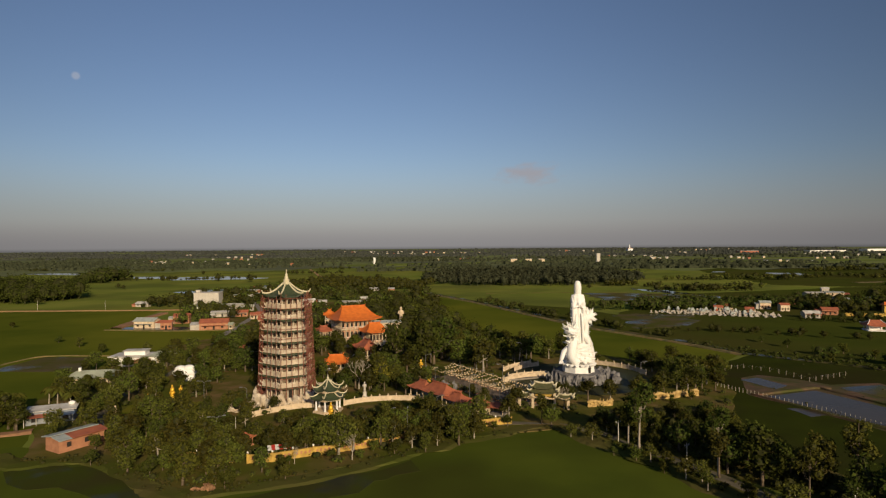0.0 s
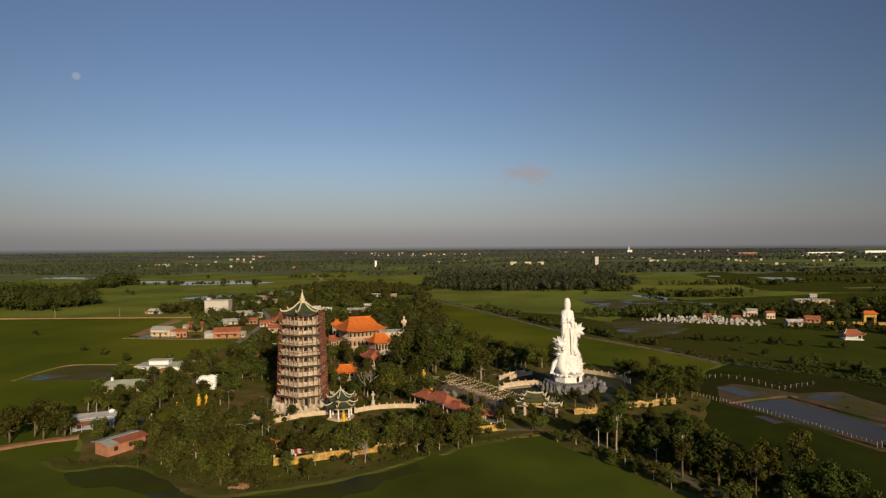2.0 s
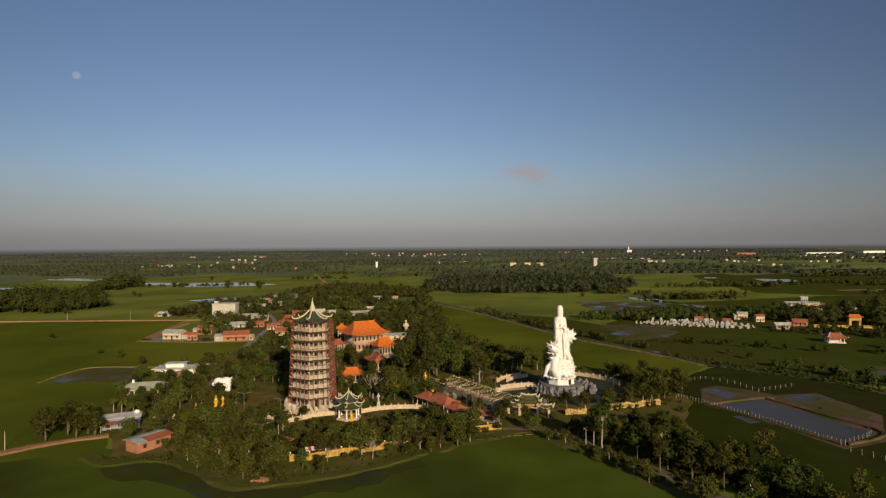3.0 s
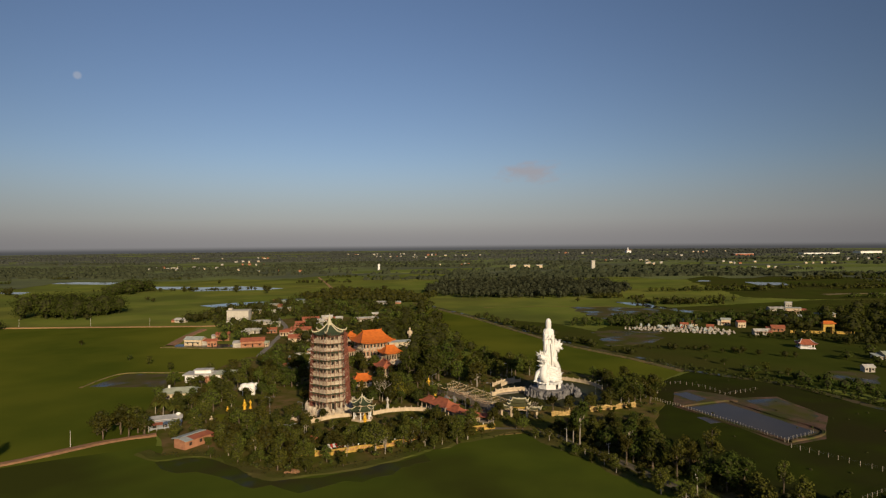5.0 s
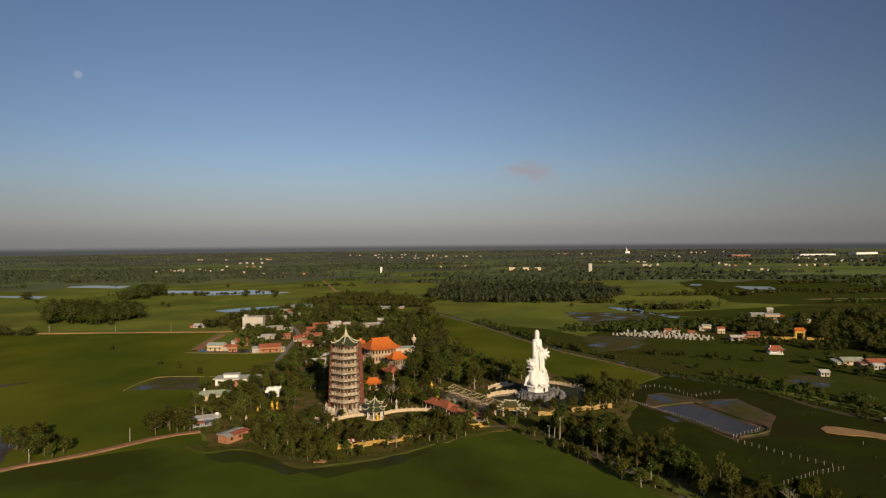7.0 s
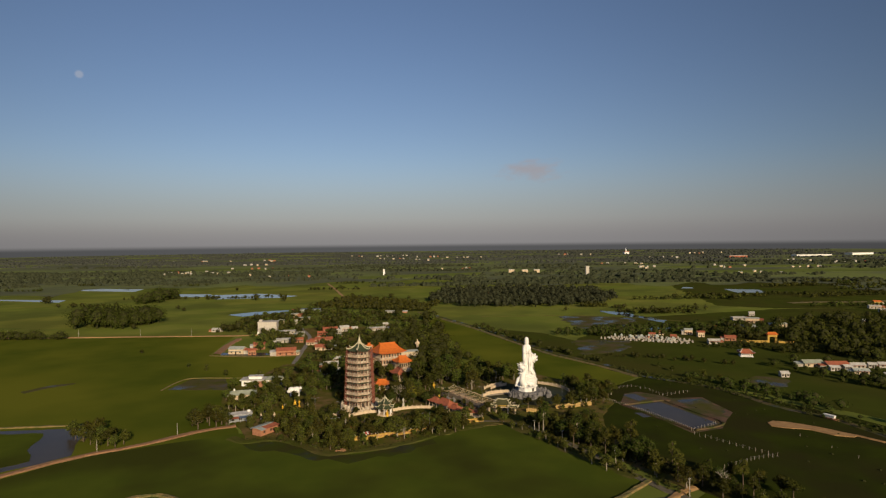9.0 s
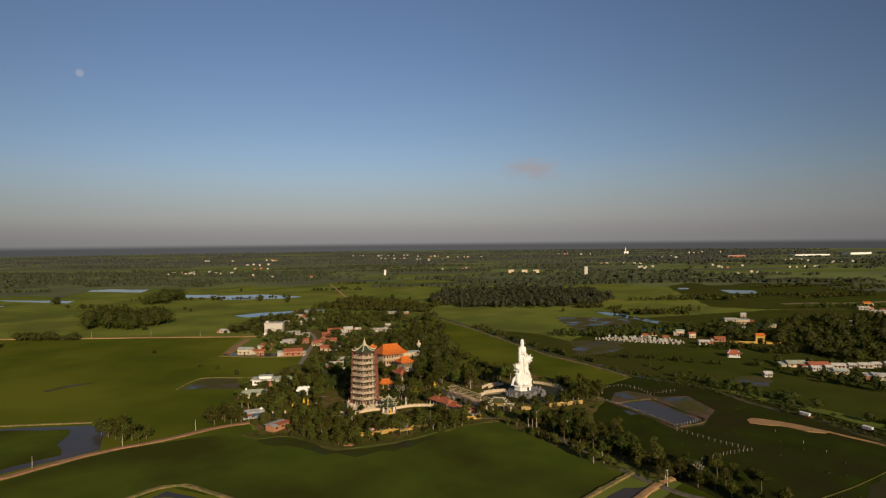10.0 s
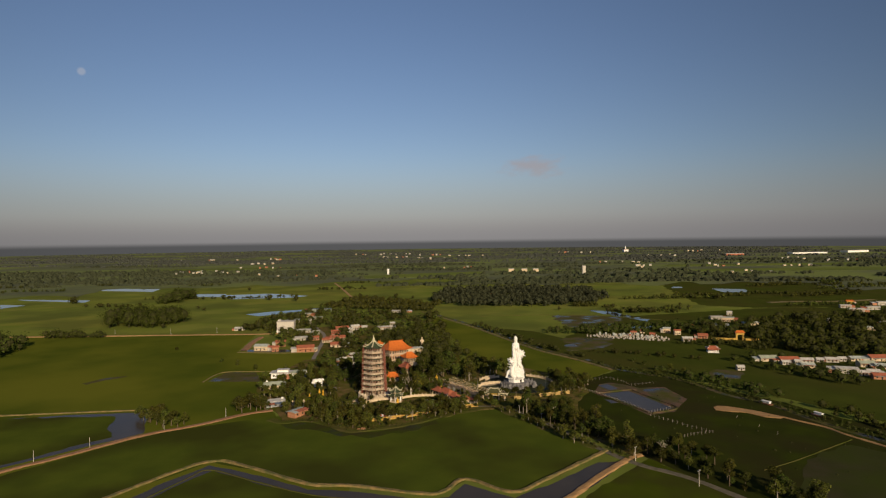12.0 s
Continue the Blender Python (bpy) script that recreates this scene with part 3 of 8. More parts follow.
def hazy_plain():
    """The far plain beyond the near fields: haze put into greyed base colours, with a few fields."""
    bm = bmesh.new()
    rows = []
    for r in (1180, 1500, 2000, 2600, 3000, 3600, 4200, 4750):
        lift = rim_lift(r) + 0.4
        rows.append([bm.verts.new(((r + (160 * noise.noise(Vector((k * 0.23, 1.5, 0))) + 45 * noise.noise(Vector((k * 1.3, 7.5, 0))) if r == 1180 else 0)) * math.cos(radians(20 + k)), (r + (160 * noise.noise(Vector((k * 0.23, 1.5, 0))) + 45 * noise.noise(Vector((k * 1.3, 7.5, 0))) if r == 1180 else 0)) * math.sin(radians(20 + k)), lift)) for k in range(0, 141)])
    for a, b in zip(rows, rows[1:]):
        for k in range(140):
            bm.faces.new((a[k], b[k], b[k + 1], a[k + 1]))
    m = material("hazed_land", (0.128, 0.138, 0.080), (0.096, 0.106, 0.068), 1.0, 0.008, spec=0.0, third=(0.165, 0.195, 0.062), big=0.0035)
    tagged(link("far_plain", bm, m, smooth=True), "fields of the far plain, greyed in colour for haze", "ground", kind="structure")


hazy_plain()
M_FARFIELD = material("bright_far_rice", (0.130, 0.165, 0.036), (0.160, 0.185, 0.045), 1.0, 0.01, spec=0.0, third=(0.115, 0.140, 0.040), big=0.004)
for pts in ([(640, 1440), (756, 1560), (1357, 1560), (1188, 1400)], [(690, 1720), (760, 1850), (1400, 1850), (1300, 1700)], [(-232, 1395), (-76, 1500), (98, 1560), (89, 1443), (-67, 1330), (-209, 1290)], [(-1100, 1900), (-700, 1980), (-500, 1900), (-900, 1800)]):
    slab("far_field", pts, 0.7, M_FARFIELD, "strip of bright green rice on the far plain", "field", ragged=12.0)
slab("temple_ground", [(-135, 200), (-118, 150), (-100, 130), (-91, 110), (-78, 113), (-58, 99), (-47, 95), (-30, 101), (-11, 114), (10, 128), (30, 134), (62, 96), (84, 56), (96, 66), (80, 98), (74, 116), (78, 146), (90, 168), (92, 200), (60, 240), (10, 260), (-60, 300), (-120, 280)], 0.25, M_YARD, "trodden earth and grass of the temple grounds", "ground", thick=0.6)
strip("shore_bank", [(-100, 116), (-91, 111), (-78, 113.5), (-66, 106), (-58, 99.5), (-47, 95), (-30, 101), (-11, 114), (10, 128), (28, 133.5), (40, 116), (56, 89), (70, 66)], 6.0, 0.34, M_SLOPE, "grassy earth bank along the temple shore", "bank", step=2, wobble=0.5)
slab("wet_margin", [(-90, 106), (-77, 111), (-64, 104), (-50, 93), (-38, 94), (-24, 101), (-6, 112), (-4, 106), (-22, 93), (-40, 85), (-54, 86), (-68, 97), (-86, 101)], 0.06, M_MARGIN, "dark wet margin below the temple bank", "water", ragged=4.0)
# ---- plan of the houses: x, y, width, wall height, colour ----
WEST_VILLAGE = [(-156, 432, 12, 3, 'w'), (-147, 381, 14, 3, 'w'), (-134, 380, 8, 3, 'o'), (-141, 416, 7, 3, 'w'), (-111, 379, 15, 3, 'r'), (-117, 438, 14, 3.5, 'o'), (-104, 445, 9, 4.4, 'w'), (-94, 448, 6, 3.2, 'w'),
                (-104, 341, 13, 3, 'r'), (-120, 366, 7, 3, 'r'), (-121, 320, 5, 2.5, 'g'), (-81, 290, 7, 3, 'w'), (-81, 248, 11, 2.4, 'w'), (-72, 252, 9, 2.6, 'w')]
NORTH_VILLAGE = [(-72, 447, 17, 3, 'w'), (-81, 632, 6, 4.5, 'w'), (-69, 598, 22, 2.4, 'w'), (-171, 328, 12, 4, 'c'), (-157, 322, 6, 3.8, 'o'), (-159, 347, 9, 4.6, 'o'), (-129, 320, 15, 4, 'b'), (-190, 509, 16, 3.4, 't'), (-190, 567, 19, 3.6, 't'),
                 (-178, 615, 28, 4, 'd'), (-166, 533, 14, 3, 't'), (-234, 450, 10, 2.4, 'w'), (-170, 503, 8, 3.4, 'w')]
EAST_VILLAGE = [(287, 428, 24, 3.5, 'c'), (322, 477, 13, 5, 't'), (319, 500, 14, 3, 'w'), (350, 533, 6, 4, 'w'), (226, 352, 9, 3, 'w'), (247, 367, 9, 3.4, 'o'), (253, 260, 13, 2.6, 'g'), (266, 254, 14, 2.6, 'r'), (259, 245, 6, 2.4, 'w'), (269, 247, 4.5, 2.4, 'w'), (269, 234, 9, 2.4, 't'), (279, 252, 9, 2.4, 'w'),
                (290, 253, 5, 2.4, 'w'), (299, 253, 9, 2.4, 'w'), (309, 256, 5, 2.4, 'w'), (286, 216, 14, 3.6, 'w'), (319, 256, 8, 2.6, 't'), (314, 236, 11, 2.8, 'g'), (301, 210, 8, 2.6, 'w'), (320, 229, 8, 2.6, 't'), (292, 208, 7, 2.4, 'w'), (297, 197, 10, 2.6, 'b')]
FAR_EAST_VILLAGE = [(338, 257, 16, 2.8, 'r'), (431, 460, 8, 3.6, 't'), (520, 552, 17, 4, 'w'), (534, 594, 13, 3.8, 'w'), (569, 639, 10, 4, 'y'), (604, 621, 20, 4.5, 'w'), (556, 573, 16, 3.7, 'w'), (437, 407, 12, 3, 't'), (467, 429, 7, 4.5, 'w'),
                    (231, 390, 6, 4.2, 'r'), (225, 403, 7, 4.6, 'c'), (336, 450, 12, 3, 't')]
LANE_HOUSES = [(-117, 399, 8, 3.0, 'r'), (-108, 428, 8, 3.4, 'w'), (-150, 368, 6, 2.6, 'w'), (-139, 539, 7, 3.0, 'y'), (-67, 473, 9, 3.2, 'w'), (-84, 272, 10, 2.6, 'w'), (-30, 296, 14, 6.5, 't'), (-104, 404, 7, 3.0, 'w'), (-122, 420, 7, 2.8, 'o')]
VILLAGE_SPOTS = [h[:3] for h in WEST_VILLAGE + NORTH_VILLAGE + LANE_HOUSES + EAST_VILLAGE + FAR_EAST_VILLAGE] + [(-178, 434, 20)]

# ---- trees ----
def crown_mesh(name, seed, height, width, base, leaves, leaf, mat, lobes=7, slim=1.0):
    """A crown of many small leaf sprays on several uneven lobes, with gaps between them."""
    rng = np.random.default_rng(seed)
    verts, faces, hearts = [], [], []
    centres = []
    for k in range(lobes):
        a, h = rng.uniform(0, math.tau), rng.uniform(0.1, 0.95)
        r = width * 0.5 * (0.62 * math.sin(math.pi * (0.25 + 0.6 * h))) * rng.uniform(0.5, 1.05)
        centres.append((r * math.cos(a), r * math.sin(a), base + (height - base) * (0.12 + 0.72 * h), width * rng.uniform(0.13, 0.25)))
    centres.append((0, 0, base + (height - base) * 0.5, width * 0.25))
    for cx, cy, cz, r in centres:
        n = int(leaves / len(centres) * (r / (width * 0.20)) ** 2)
        d = rng.normal(size=(n, 3))
        d /= np.linalg.norm(d, axis=1)[:, None]
        p = d * (r * rng.uniform(0.5, 1.16, size=(n, 1))) * np.array((1, 1, 0.82 * slim)) + np.array((cx, cy, cz))
        u = np.cross(d + rng.normal(scale=0.55, size=(n, 3)), rng.normal(size=(n, 3)))
        u /= np.linalg.norm(u, axis=1)[:, None]
        w = np.cross(u, d + rng.normal(scale=0.5, size=(n, 3)))
        w /= np.linalg.norm(w, axis=1)[:, None]
        s = leaf * rng.uniform(0.55, 1.25, size=(n, 1))
        i0 = len(verts)
        quad = np.stack((p - u * s - w * s * 0.4, p + w * s * 0.75 - u * s * 0.1, p + u * s + w * s * 0.3, p - w * s * 0.7), axis=1).reshape(-1, 3)
        verts.extend(map(tuple, quad))
        faces.extend((i0 + 4 * k, i0 + 4 * k + 1, i0 + 4 * k + 2, i0 + 4 * k + 3) for k in range(n))
        # core of the lobe, its darker colour standing in for inner shade
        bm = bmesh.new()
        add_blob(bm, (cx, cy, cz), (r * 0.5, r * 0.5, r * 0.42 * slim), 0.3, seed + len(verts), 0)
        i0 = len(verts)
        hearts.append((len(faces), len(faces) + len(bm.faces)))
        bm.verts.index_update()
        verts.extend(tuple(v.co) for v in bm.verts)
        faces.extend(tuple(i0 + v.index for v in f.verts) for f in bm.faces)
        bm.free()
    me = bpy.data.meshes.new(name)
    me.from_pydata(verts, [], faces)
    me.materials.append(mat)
    me.materials.append(M_CROWNSHADE)
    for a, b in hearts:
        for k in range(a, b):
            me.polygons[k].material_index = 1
    return me, centres


def make_tree(seed, height, width, base, leaves, leaf, mat, bark, lobes=7, slim=1.0, trunk=0.03, name="tree", label="", lean=0.0):
    """A tree: tapered bent trunk with limbs into the lobes of its crown."""
    ob = new(name)
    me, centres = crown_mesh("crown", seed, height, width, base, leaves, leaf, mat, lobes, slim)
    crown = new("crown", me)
    crown.parent = ob
    rng = random.Random(seed)
    bm = bmesh.new()
    top = base + (height - base) * 0.75
    line = [Vector((lean * t * t * height + 0.02 * height * rng.uniform(-1, 1) * t, 0.02 * height * rng.uniform(-1, 1) * t, -0.3 + (top + 0.3) * t)) for t in (0, 0.2, 0.4, 0.6, 0.8, 1)]
    add_path(bm, line, [height * trunk * k for k in (1.25, 0.95, 0.8, 0.65, 0.45, 0.2)], 7)
    for cx, cy, cz, r in centres[:7]:
        start = line[2].lerp(line[4], rng.random())
        end = Vector((cx, cy, cz))
        mid = start.lerp(end, 0.55) - Vector((0, 0, 0.08 * height))
        add_path(bm, [start, mid, end], [height * trunk * 0.5, height * trunk * 0.34, height * trunk * 0.12], 5)
    part("trunk", bm, bark, ob, smooth=True)
    return tagged(ob, label, "tree")


PROTO = {}
for kind, word, mat, bark, text in (("broad", "broadleaf_tree", L_MID, M_BARK, "leafy green broad-crowned tree in the temple grounds"),
                              ("dark", "shade_tree", L_DARK, M_BARK, "dense shade tree with dark green leaves"),
                              ("olive", "acacia_tree", L_OLIVE, M_PALEBARK, "thin-leaved acacia with olive-brown crown"),
                              ("lime", "young_tree", L_LIME, M_BARK, "bright yellow-green tree in full leaf")):
    PROTO[kind] = [make_tree(100 + 13 * k + len(kind), 10, 9, 2.0, 1000, 0.33, mat, bark, 11 + 2 * k, name=word, label=text) for k in range(3)]
PROTO["tall"] = [make_tree(300 + k, 15, 7.5, 4.5, 1050, 0.32, L_OLIVE if k else L_DARK, M_BARK if k else M_PALEBARK, 13, 1.2, 0.018, name="eucalyptus_tree", label="tall slender eucalyptus with a pale trunk") for k in range(3)]
PROTO["round"] = [make_tree(400 + k, 5, 5.2, 0.5, 640, 0.24, L_DARK if k else L_MID, M_BARK, 8, name="shrub", label="low rounded green shrub") for k in range(2)]
used_proto = set()
tree_rng = random.Random(5)


def plant(kind, x, y, size=1.0, z=0.25):
    """One tree of that kind, size times its usual height."""
    ob = tree_rng.choice(PROTO[kind])
    m = Matrix.LocRotScale((x, y, z), Euler((0, 0, tree_rng.uniform(0, math.tau))), Vector((size * tree_rng.uniform(0.9, 1.15), size * tree_rng.uniform(0.9, 1.15), size * tree_rng.uniform(0.9, 1.1))))
    if ob.name not in used_proto:
        used_proto.add(ob.name)
        ob.matrix_basis = m
        return ob
    made = copy_thing(ob, Matrix())
    made.matrix_basis = m
    return made


def inside(x, y, poly):
    hit = False
    for (x0, y0), (x1, y1) in zip(poly, poly[1:] + poly[:1]):
        if (y0 > y) != (y1 > y) and x < (x1 - x0) * (y - y0) / (y1 - y0) + x0:
            hit = not hit
    return hit


def scatter(poly, count, seed, gap=3.0):
    rng = random.Random(seed)
    xs, ys = [p[0] for p in poly], [p[1] for p in poly]
    got = []
    for _ in range(count * 30):
        if len(got) >= count:
            break
        x, y = rng.uniform(min(xs), max(xs)), rng.uniform(min(ys), max(ys))
        if inside(x, y, poly) and (gap < 0.5 or all((x - a) ** 2 + (y - b) ** 2 > gap * gap for a, b in got)):
            got.append((x, y))
    return got


def wood(name, places, height, mat, label, seed, leaves=110, spread=0.45, wide=1.3):
    """Many trees that nobody could count, as one piece: rough crowns of leaf sprays, with trunks hidden among them."""
    rng = np.random.default_rng(seed)
    V, F, base, slot = [], [], 0, []
    for x, y in places:
        h = height * rng.uniform(1 - spread, 1 + spread)
        w = wide * h * rng.uniform(0.38, 0.55)
        lift = rim_lift(math.hypot(x, y))
        n = leaves
        d = rng.normal(size=(n, 3))
        d /= np.linalg.norm(d, axis=1)[:, None]
        lump = 1 + 0.35 * np.sin(d[:, 0] * 4 + rng.uniform(0, 6)) * np.sin(d[:, 1] * 4 + rng.uniform(0, 6)) + 0.2 * np.sin(d[:, 2] * 6 + rng.uniform(0, 6))
        p = d * lump[:, None] * rng.uniform(0.65, 1.05, size=(n, 1)) * np.array((w, w, h * 0.40)) + np.array((x, y, h * 0.55 + lift))
        # sprays tipped upwards to even out their shading, most in far woods
        facing = d + np.array((0, 0, 1.1 if n <= 40 else 0.5))
        u = np.cross(facing, rng.normal(size=(n, 3)))
        u /= np.linalg.norm(u, axis=1)[:, None]
        v = np.cross(u, facing / np.linalg.norm(facing, axis=1)[:, None] + rng.normal(scale=0.25 if n <= 40 else 0.5, size=(n, 3)))
        s = h * 4.0 / math.sqrt(n) * (0.20 if n > 40 else 0.15) * rng.uniform(0.6, 1.3, size=(n, 1))
        V.append(np.stack((p - u * s, p + v * s * 0.8, p + u * s * 0.9, p - v * s * 0.8), axis=1).reshape(-1, 3))
        F.append(base + np.arange(4 * n).reshape(-1, 4))
        slot.append(np.zeros(n, dtype=np.int32))
        base += 4 * n
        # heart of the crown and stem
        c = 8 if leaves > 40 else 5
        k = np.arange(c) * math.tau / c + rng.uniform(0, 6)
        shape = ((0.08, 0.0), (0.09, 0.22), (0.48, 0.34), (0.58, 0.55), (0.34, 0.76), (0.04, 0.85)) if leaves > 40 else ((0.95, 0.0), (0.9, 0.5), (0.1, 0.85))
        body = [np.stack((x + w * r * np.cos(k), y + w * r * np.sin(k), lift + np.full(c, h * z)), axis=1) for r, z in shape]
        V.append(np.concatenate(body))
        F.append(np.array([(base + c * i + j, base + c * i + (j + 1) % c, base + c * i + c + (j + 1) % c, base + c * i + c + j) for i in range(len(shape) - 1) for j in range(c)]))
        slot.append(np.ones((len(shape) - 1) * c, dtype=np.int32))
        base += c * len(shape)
    V, F = np.concatenate(V), np.concatenate(F)
    me = bpy.data.meshes.new(name)
    me.from_pydata(V.tolist(), [], F.tolist())
    me.materials.append(mat)
    me.materials.append(M_FARCORE if mat is L_FARHAZE else M_BELTCORE if mat is L_MIDHAZE else M_CROWNSHADE)
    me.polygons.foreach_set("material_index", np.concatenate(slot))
    return tagged(new(name, me), label, "trees", kind="stuff")


FAR_CLEAR = [[(620, 1420), (740, 1580), (1380, 1580), (1210, 1380)], [(670, 1700), (745, 1870), (1420, 1870), (1320, 1680)], [(-240, 1380), (-76, 1510), (110, 1580), (100, 1430), (-67, 1320), (-215, 1280)], [(-1130, 1890), (-700, 2000), (-470, 1900), (-900, 1780)]]


def far_belt(name, poly, count, height, seed, label, mat=None, leaves=14):
    places = [p for p in scatter(poly, count, seed, 0.1) if math.hypot(*p) < 4600 and not any(inside(*p, f) for f in FAR_CLEAR) and noise.noise(Vector((p[0] * 0.0014, p[1] * 0.0062, 3.0))) > 0.03]
    return wood(name, places, height, mat or L_DARK, label, seed, leaves, 0.5, 1.7) if places else None

# ---- where the trees stand ----
KEEP_FREE = [(-48, 164, 13), (-33, 150, 8), (45, 190, 29.5), (-42, 265, 15), (-28, 244, 9), (-57, 262, 6), (-40, 205, 6.5), (-32, 228, 6), (-1, 158, 9), (6, 150, 7), (-9, 166, 8), (28, 149, 7), (10, 147, 5), (14, 146, 4),
             (-67, 155, 5), (-68, 165, 6), (-69, 175, 7), (-69, 185, 7), (-69, 194, 8), (-4, 199, 6), (1, 192, 6.5), (6, 184, 6.5), (11, 177, 7), (16, 169, 7), (21, 161, 7), (-8, 192, 5), (-8, 187, 4), (-81, 158, 8), (-82.5, 162, 4), (-90, 196, 7), (-102, 141, 7), (-87, 121, 6),
             (-118, 184, 8), (-118, 218, 10), (-45, 152, 8), (-20, 160, 5), (-13, 161, 5), (-26, 158, 5), (20, 140, 8), (12, 134, 7), (-46, 121, 3), (-87, 141, 3), (-86, 137, 3), (-81, 117, 4), (-81, 161, 3), (-8, 197, 3), (-60, 292, 5), (36, 132, 4), (58, 154, 6), (64, 155, 6.5), (70, 157, 6.5), (76, 160, 6), (60, 147, 5), (68, 148, 5), (44, 149, 5), (-90, 188, 6), (-87, 190, 5), (-94, 190, 5), (-88, 183, 4.5), (-86, 178, 4), (-83, 172, 4), (-91, 181, 4), (-88, 190, 8), (-86, 182, 7), (-84, 174, 5.5), (-83, 168, 5), (-46, 145, 4), (-50, 142, 3)]


def free(x, y, room=0.0):
    return all((x - a) ** 2 + (y - b) ** 2 > (r + room) ** 2 for a, b, r in KEEP_FREE)


def grove(kinds, poly, count, lo, hi, gap, seed):
    rng = random.Random(seed)
    for x, y in scatter(poly, count, seed, gap):
        if free(x, y):
            plant(rng.choice(kinds), x, y, rng.uniform(lo, hi))


grove(("round", "round", "olive"), [(-60, 100), (-46, 95), (-30, 102), (-10, 114), (12, 130), (6, 133), (-14, 119), (-34, 110), (-52, 108)], 12, 0.3, 0.7, 3.6, 1)
grove(("round", "broad"), [(-62, 103), (-46, 95), (-40, 98), (-44, 105), (-58, 112)], 12, 0.6, 0.9, 2.2, 21)
grove(("broad", "olive", "broad", "dark"), [(-57, 115), (-40, 113), (-24, 118), (-6, 126), (-2, 134), (-20, 128), (-40, 125), (-57, 126)], 30, 0.42, 0.66, 3.2, 2)
grove(("broad", "dark", "round"), [(-57, 127), (-40, 127), (-20, 130), (-3, 136), (-4, 148), (-20, 146), (-40, 138), (-56, 136)], 26, 0.3, 0.5, 3.2, 22)
grove(("broad", "dark", "olive"), [(-98, 128), (-84, 128), (-70, 112), (-58, 106), (-56, 140), (-64, 150), (-92, 146)], 26, 0.5, 0.95, 4.6, 3)
grove(("broad", "olive", "round"), [(-84, 114), (-70, 107), (-58, 101), (-58, 112), (-72, 118), (-80, 124)], 7, 0.4, 0.75, 3.2, 31)
grove(("dark", "broad", "broad", "olive"), [(-134, 205), (-122, 168), (-112, 152), (-96, 150), (-76, 162), (-76, 205), (-95, 235), (-125, 232)], 50, 0.55, 0.95, 4.6, 4)
grove(("dark", "broad"), [(-88, 205), (-60, 200), (-58, 240), (-80, 262), (-110, 240)], 30, 0.7, 1.0, 4.5, 5)
grove(("dark",), [(-20, 203), (-3, 202), (0, 230), (-12, 240), (-19, 222)], 10, 1.35, 1.75, 5.5, 6)
grove(("dark", "broad"), [(-36, 206), (-22, 206), (-20, 236), (-24, 240), (-36, 216)], 9, 0.5, 0.7, 4, 23)
grove(("dark", "broad"), [(-60, 236), (-36, 232), (-34, 252), (-58, 254)], 16, 0.7, 0.95, 4, 7)
grove(("broad", "dark"), [(-36, 172), (-12, 170), (-4, 186), (-10, 202), (-36, 196)], 16, 0.65, 0.95, 4.2, 8)
grove(("dark", "broad", "olive"), [(0, 226), (10, 206), (18, 194), (24, 204), (36, 224), (60, 226), (40, 246), (0, 262)], 34, 0.8, 1.15, 4.2, 9)
grove(("broad", "dark", "olive"), [(-10, 142), (-2, 136), (16, 138), (22, 150), (20, 166), (12, 170), (8, 150)], 15, 0.45, 0.7, 3.4, 10)
grove(("dark", "broad", "olive"), [(30, 156), (44, 158), (58, 162), (84, 168), (96, 186), (86, 208), (72, 216), (74, 190), (60, 170), (34, 164)], 52, 0.55, 0.9, 3.2, 11)
ROAD_WOOD = [(38, 132), (46, 146), (74, 147), (72, 128), (70, 112), (77, 94), (92, 72), (85, 54), (70, 76), (58, 98), (46, 118)]
grove(("dark", "dark", "olive", "dark", "tall"), [(44, 120), (56, 122), (70, 116), (71, 108), (77, 94), (92, 72), (85, 54), (70, 76), (58, 98)], 22, 0.62, 1.05, 5.4, 12)
grove(("dark", "olive", "broad"), [(38, 132), (44, 120), (70, 118), (73, 130), (72, 140), (46, 142)], 22, 0.38, 0.58, 4.4, 16)
grove(("dark", "olive", "round", "round"), ROAD_WOOD, 40, 0.3, 0.52, 3.6, 13)
grove(("dark", "olive", "dark", "tall"), [(88, 54), (94, 70), (112, 60), (119, 48), (105, 30), (96, 44)], 14, 0.6, 0.95, 5.2, 14)
grove(("dark", "olive", "round"), [(104, 32), (116, 30), (142, 9), (130, -2), (118, 10)], 14, 0.5, 0.95, 5.0, 19)
grove(("round", "olive"), [(28, 132), (40, 118), (58, 88), (66, 72), (62, 70), (48, 96), (32, 122)], 20, 0.3, 0.7, 2.6, 15)
grove(("dark", "dark", "broad"), [(-178, 122), (-166, 104), (-146, 100), (-142, 106), (-166, 126)], 14, 0.6, 0.85, 3.6, 17)
grove(("dark", "broad"), [(-128, 132), (-110, 126), (-106, 134), (-120, 144)], 9, 0.8, 1.05, 3.6, 18)
for x, y, s in ((-47.5, 150.5, 0.5), (-57, 149, 0.45), (-60, 152, 0.5), (-4, 152, 0.5), (-12, 168, 0.75)):
    plant("dark", x, y, s)
for x, y, s in ((-20.5, 176, 0.95), (-24, 188, 0.6), (-38, 190, 0.6), (14, 215, 0.8)):
    plant("lime", x, y, s)
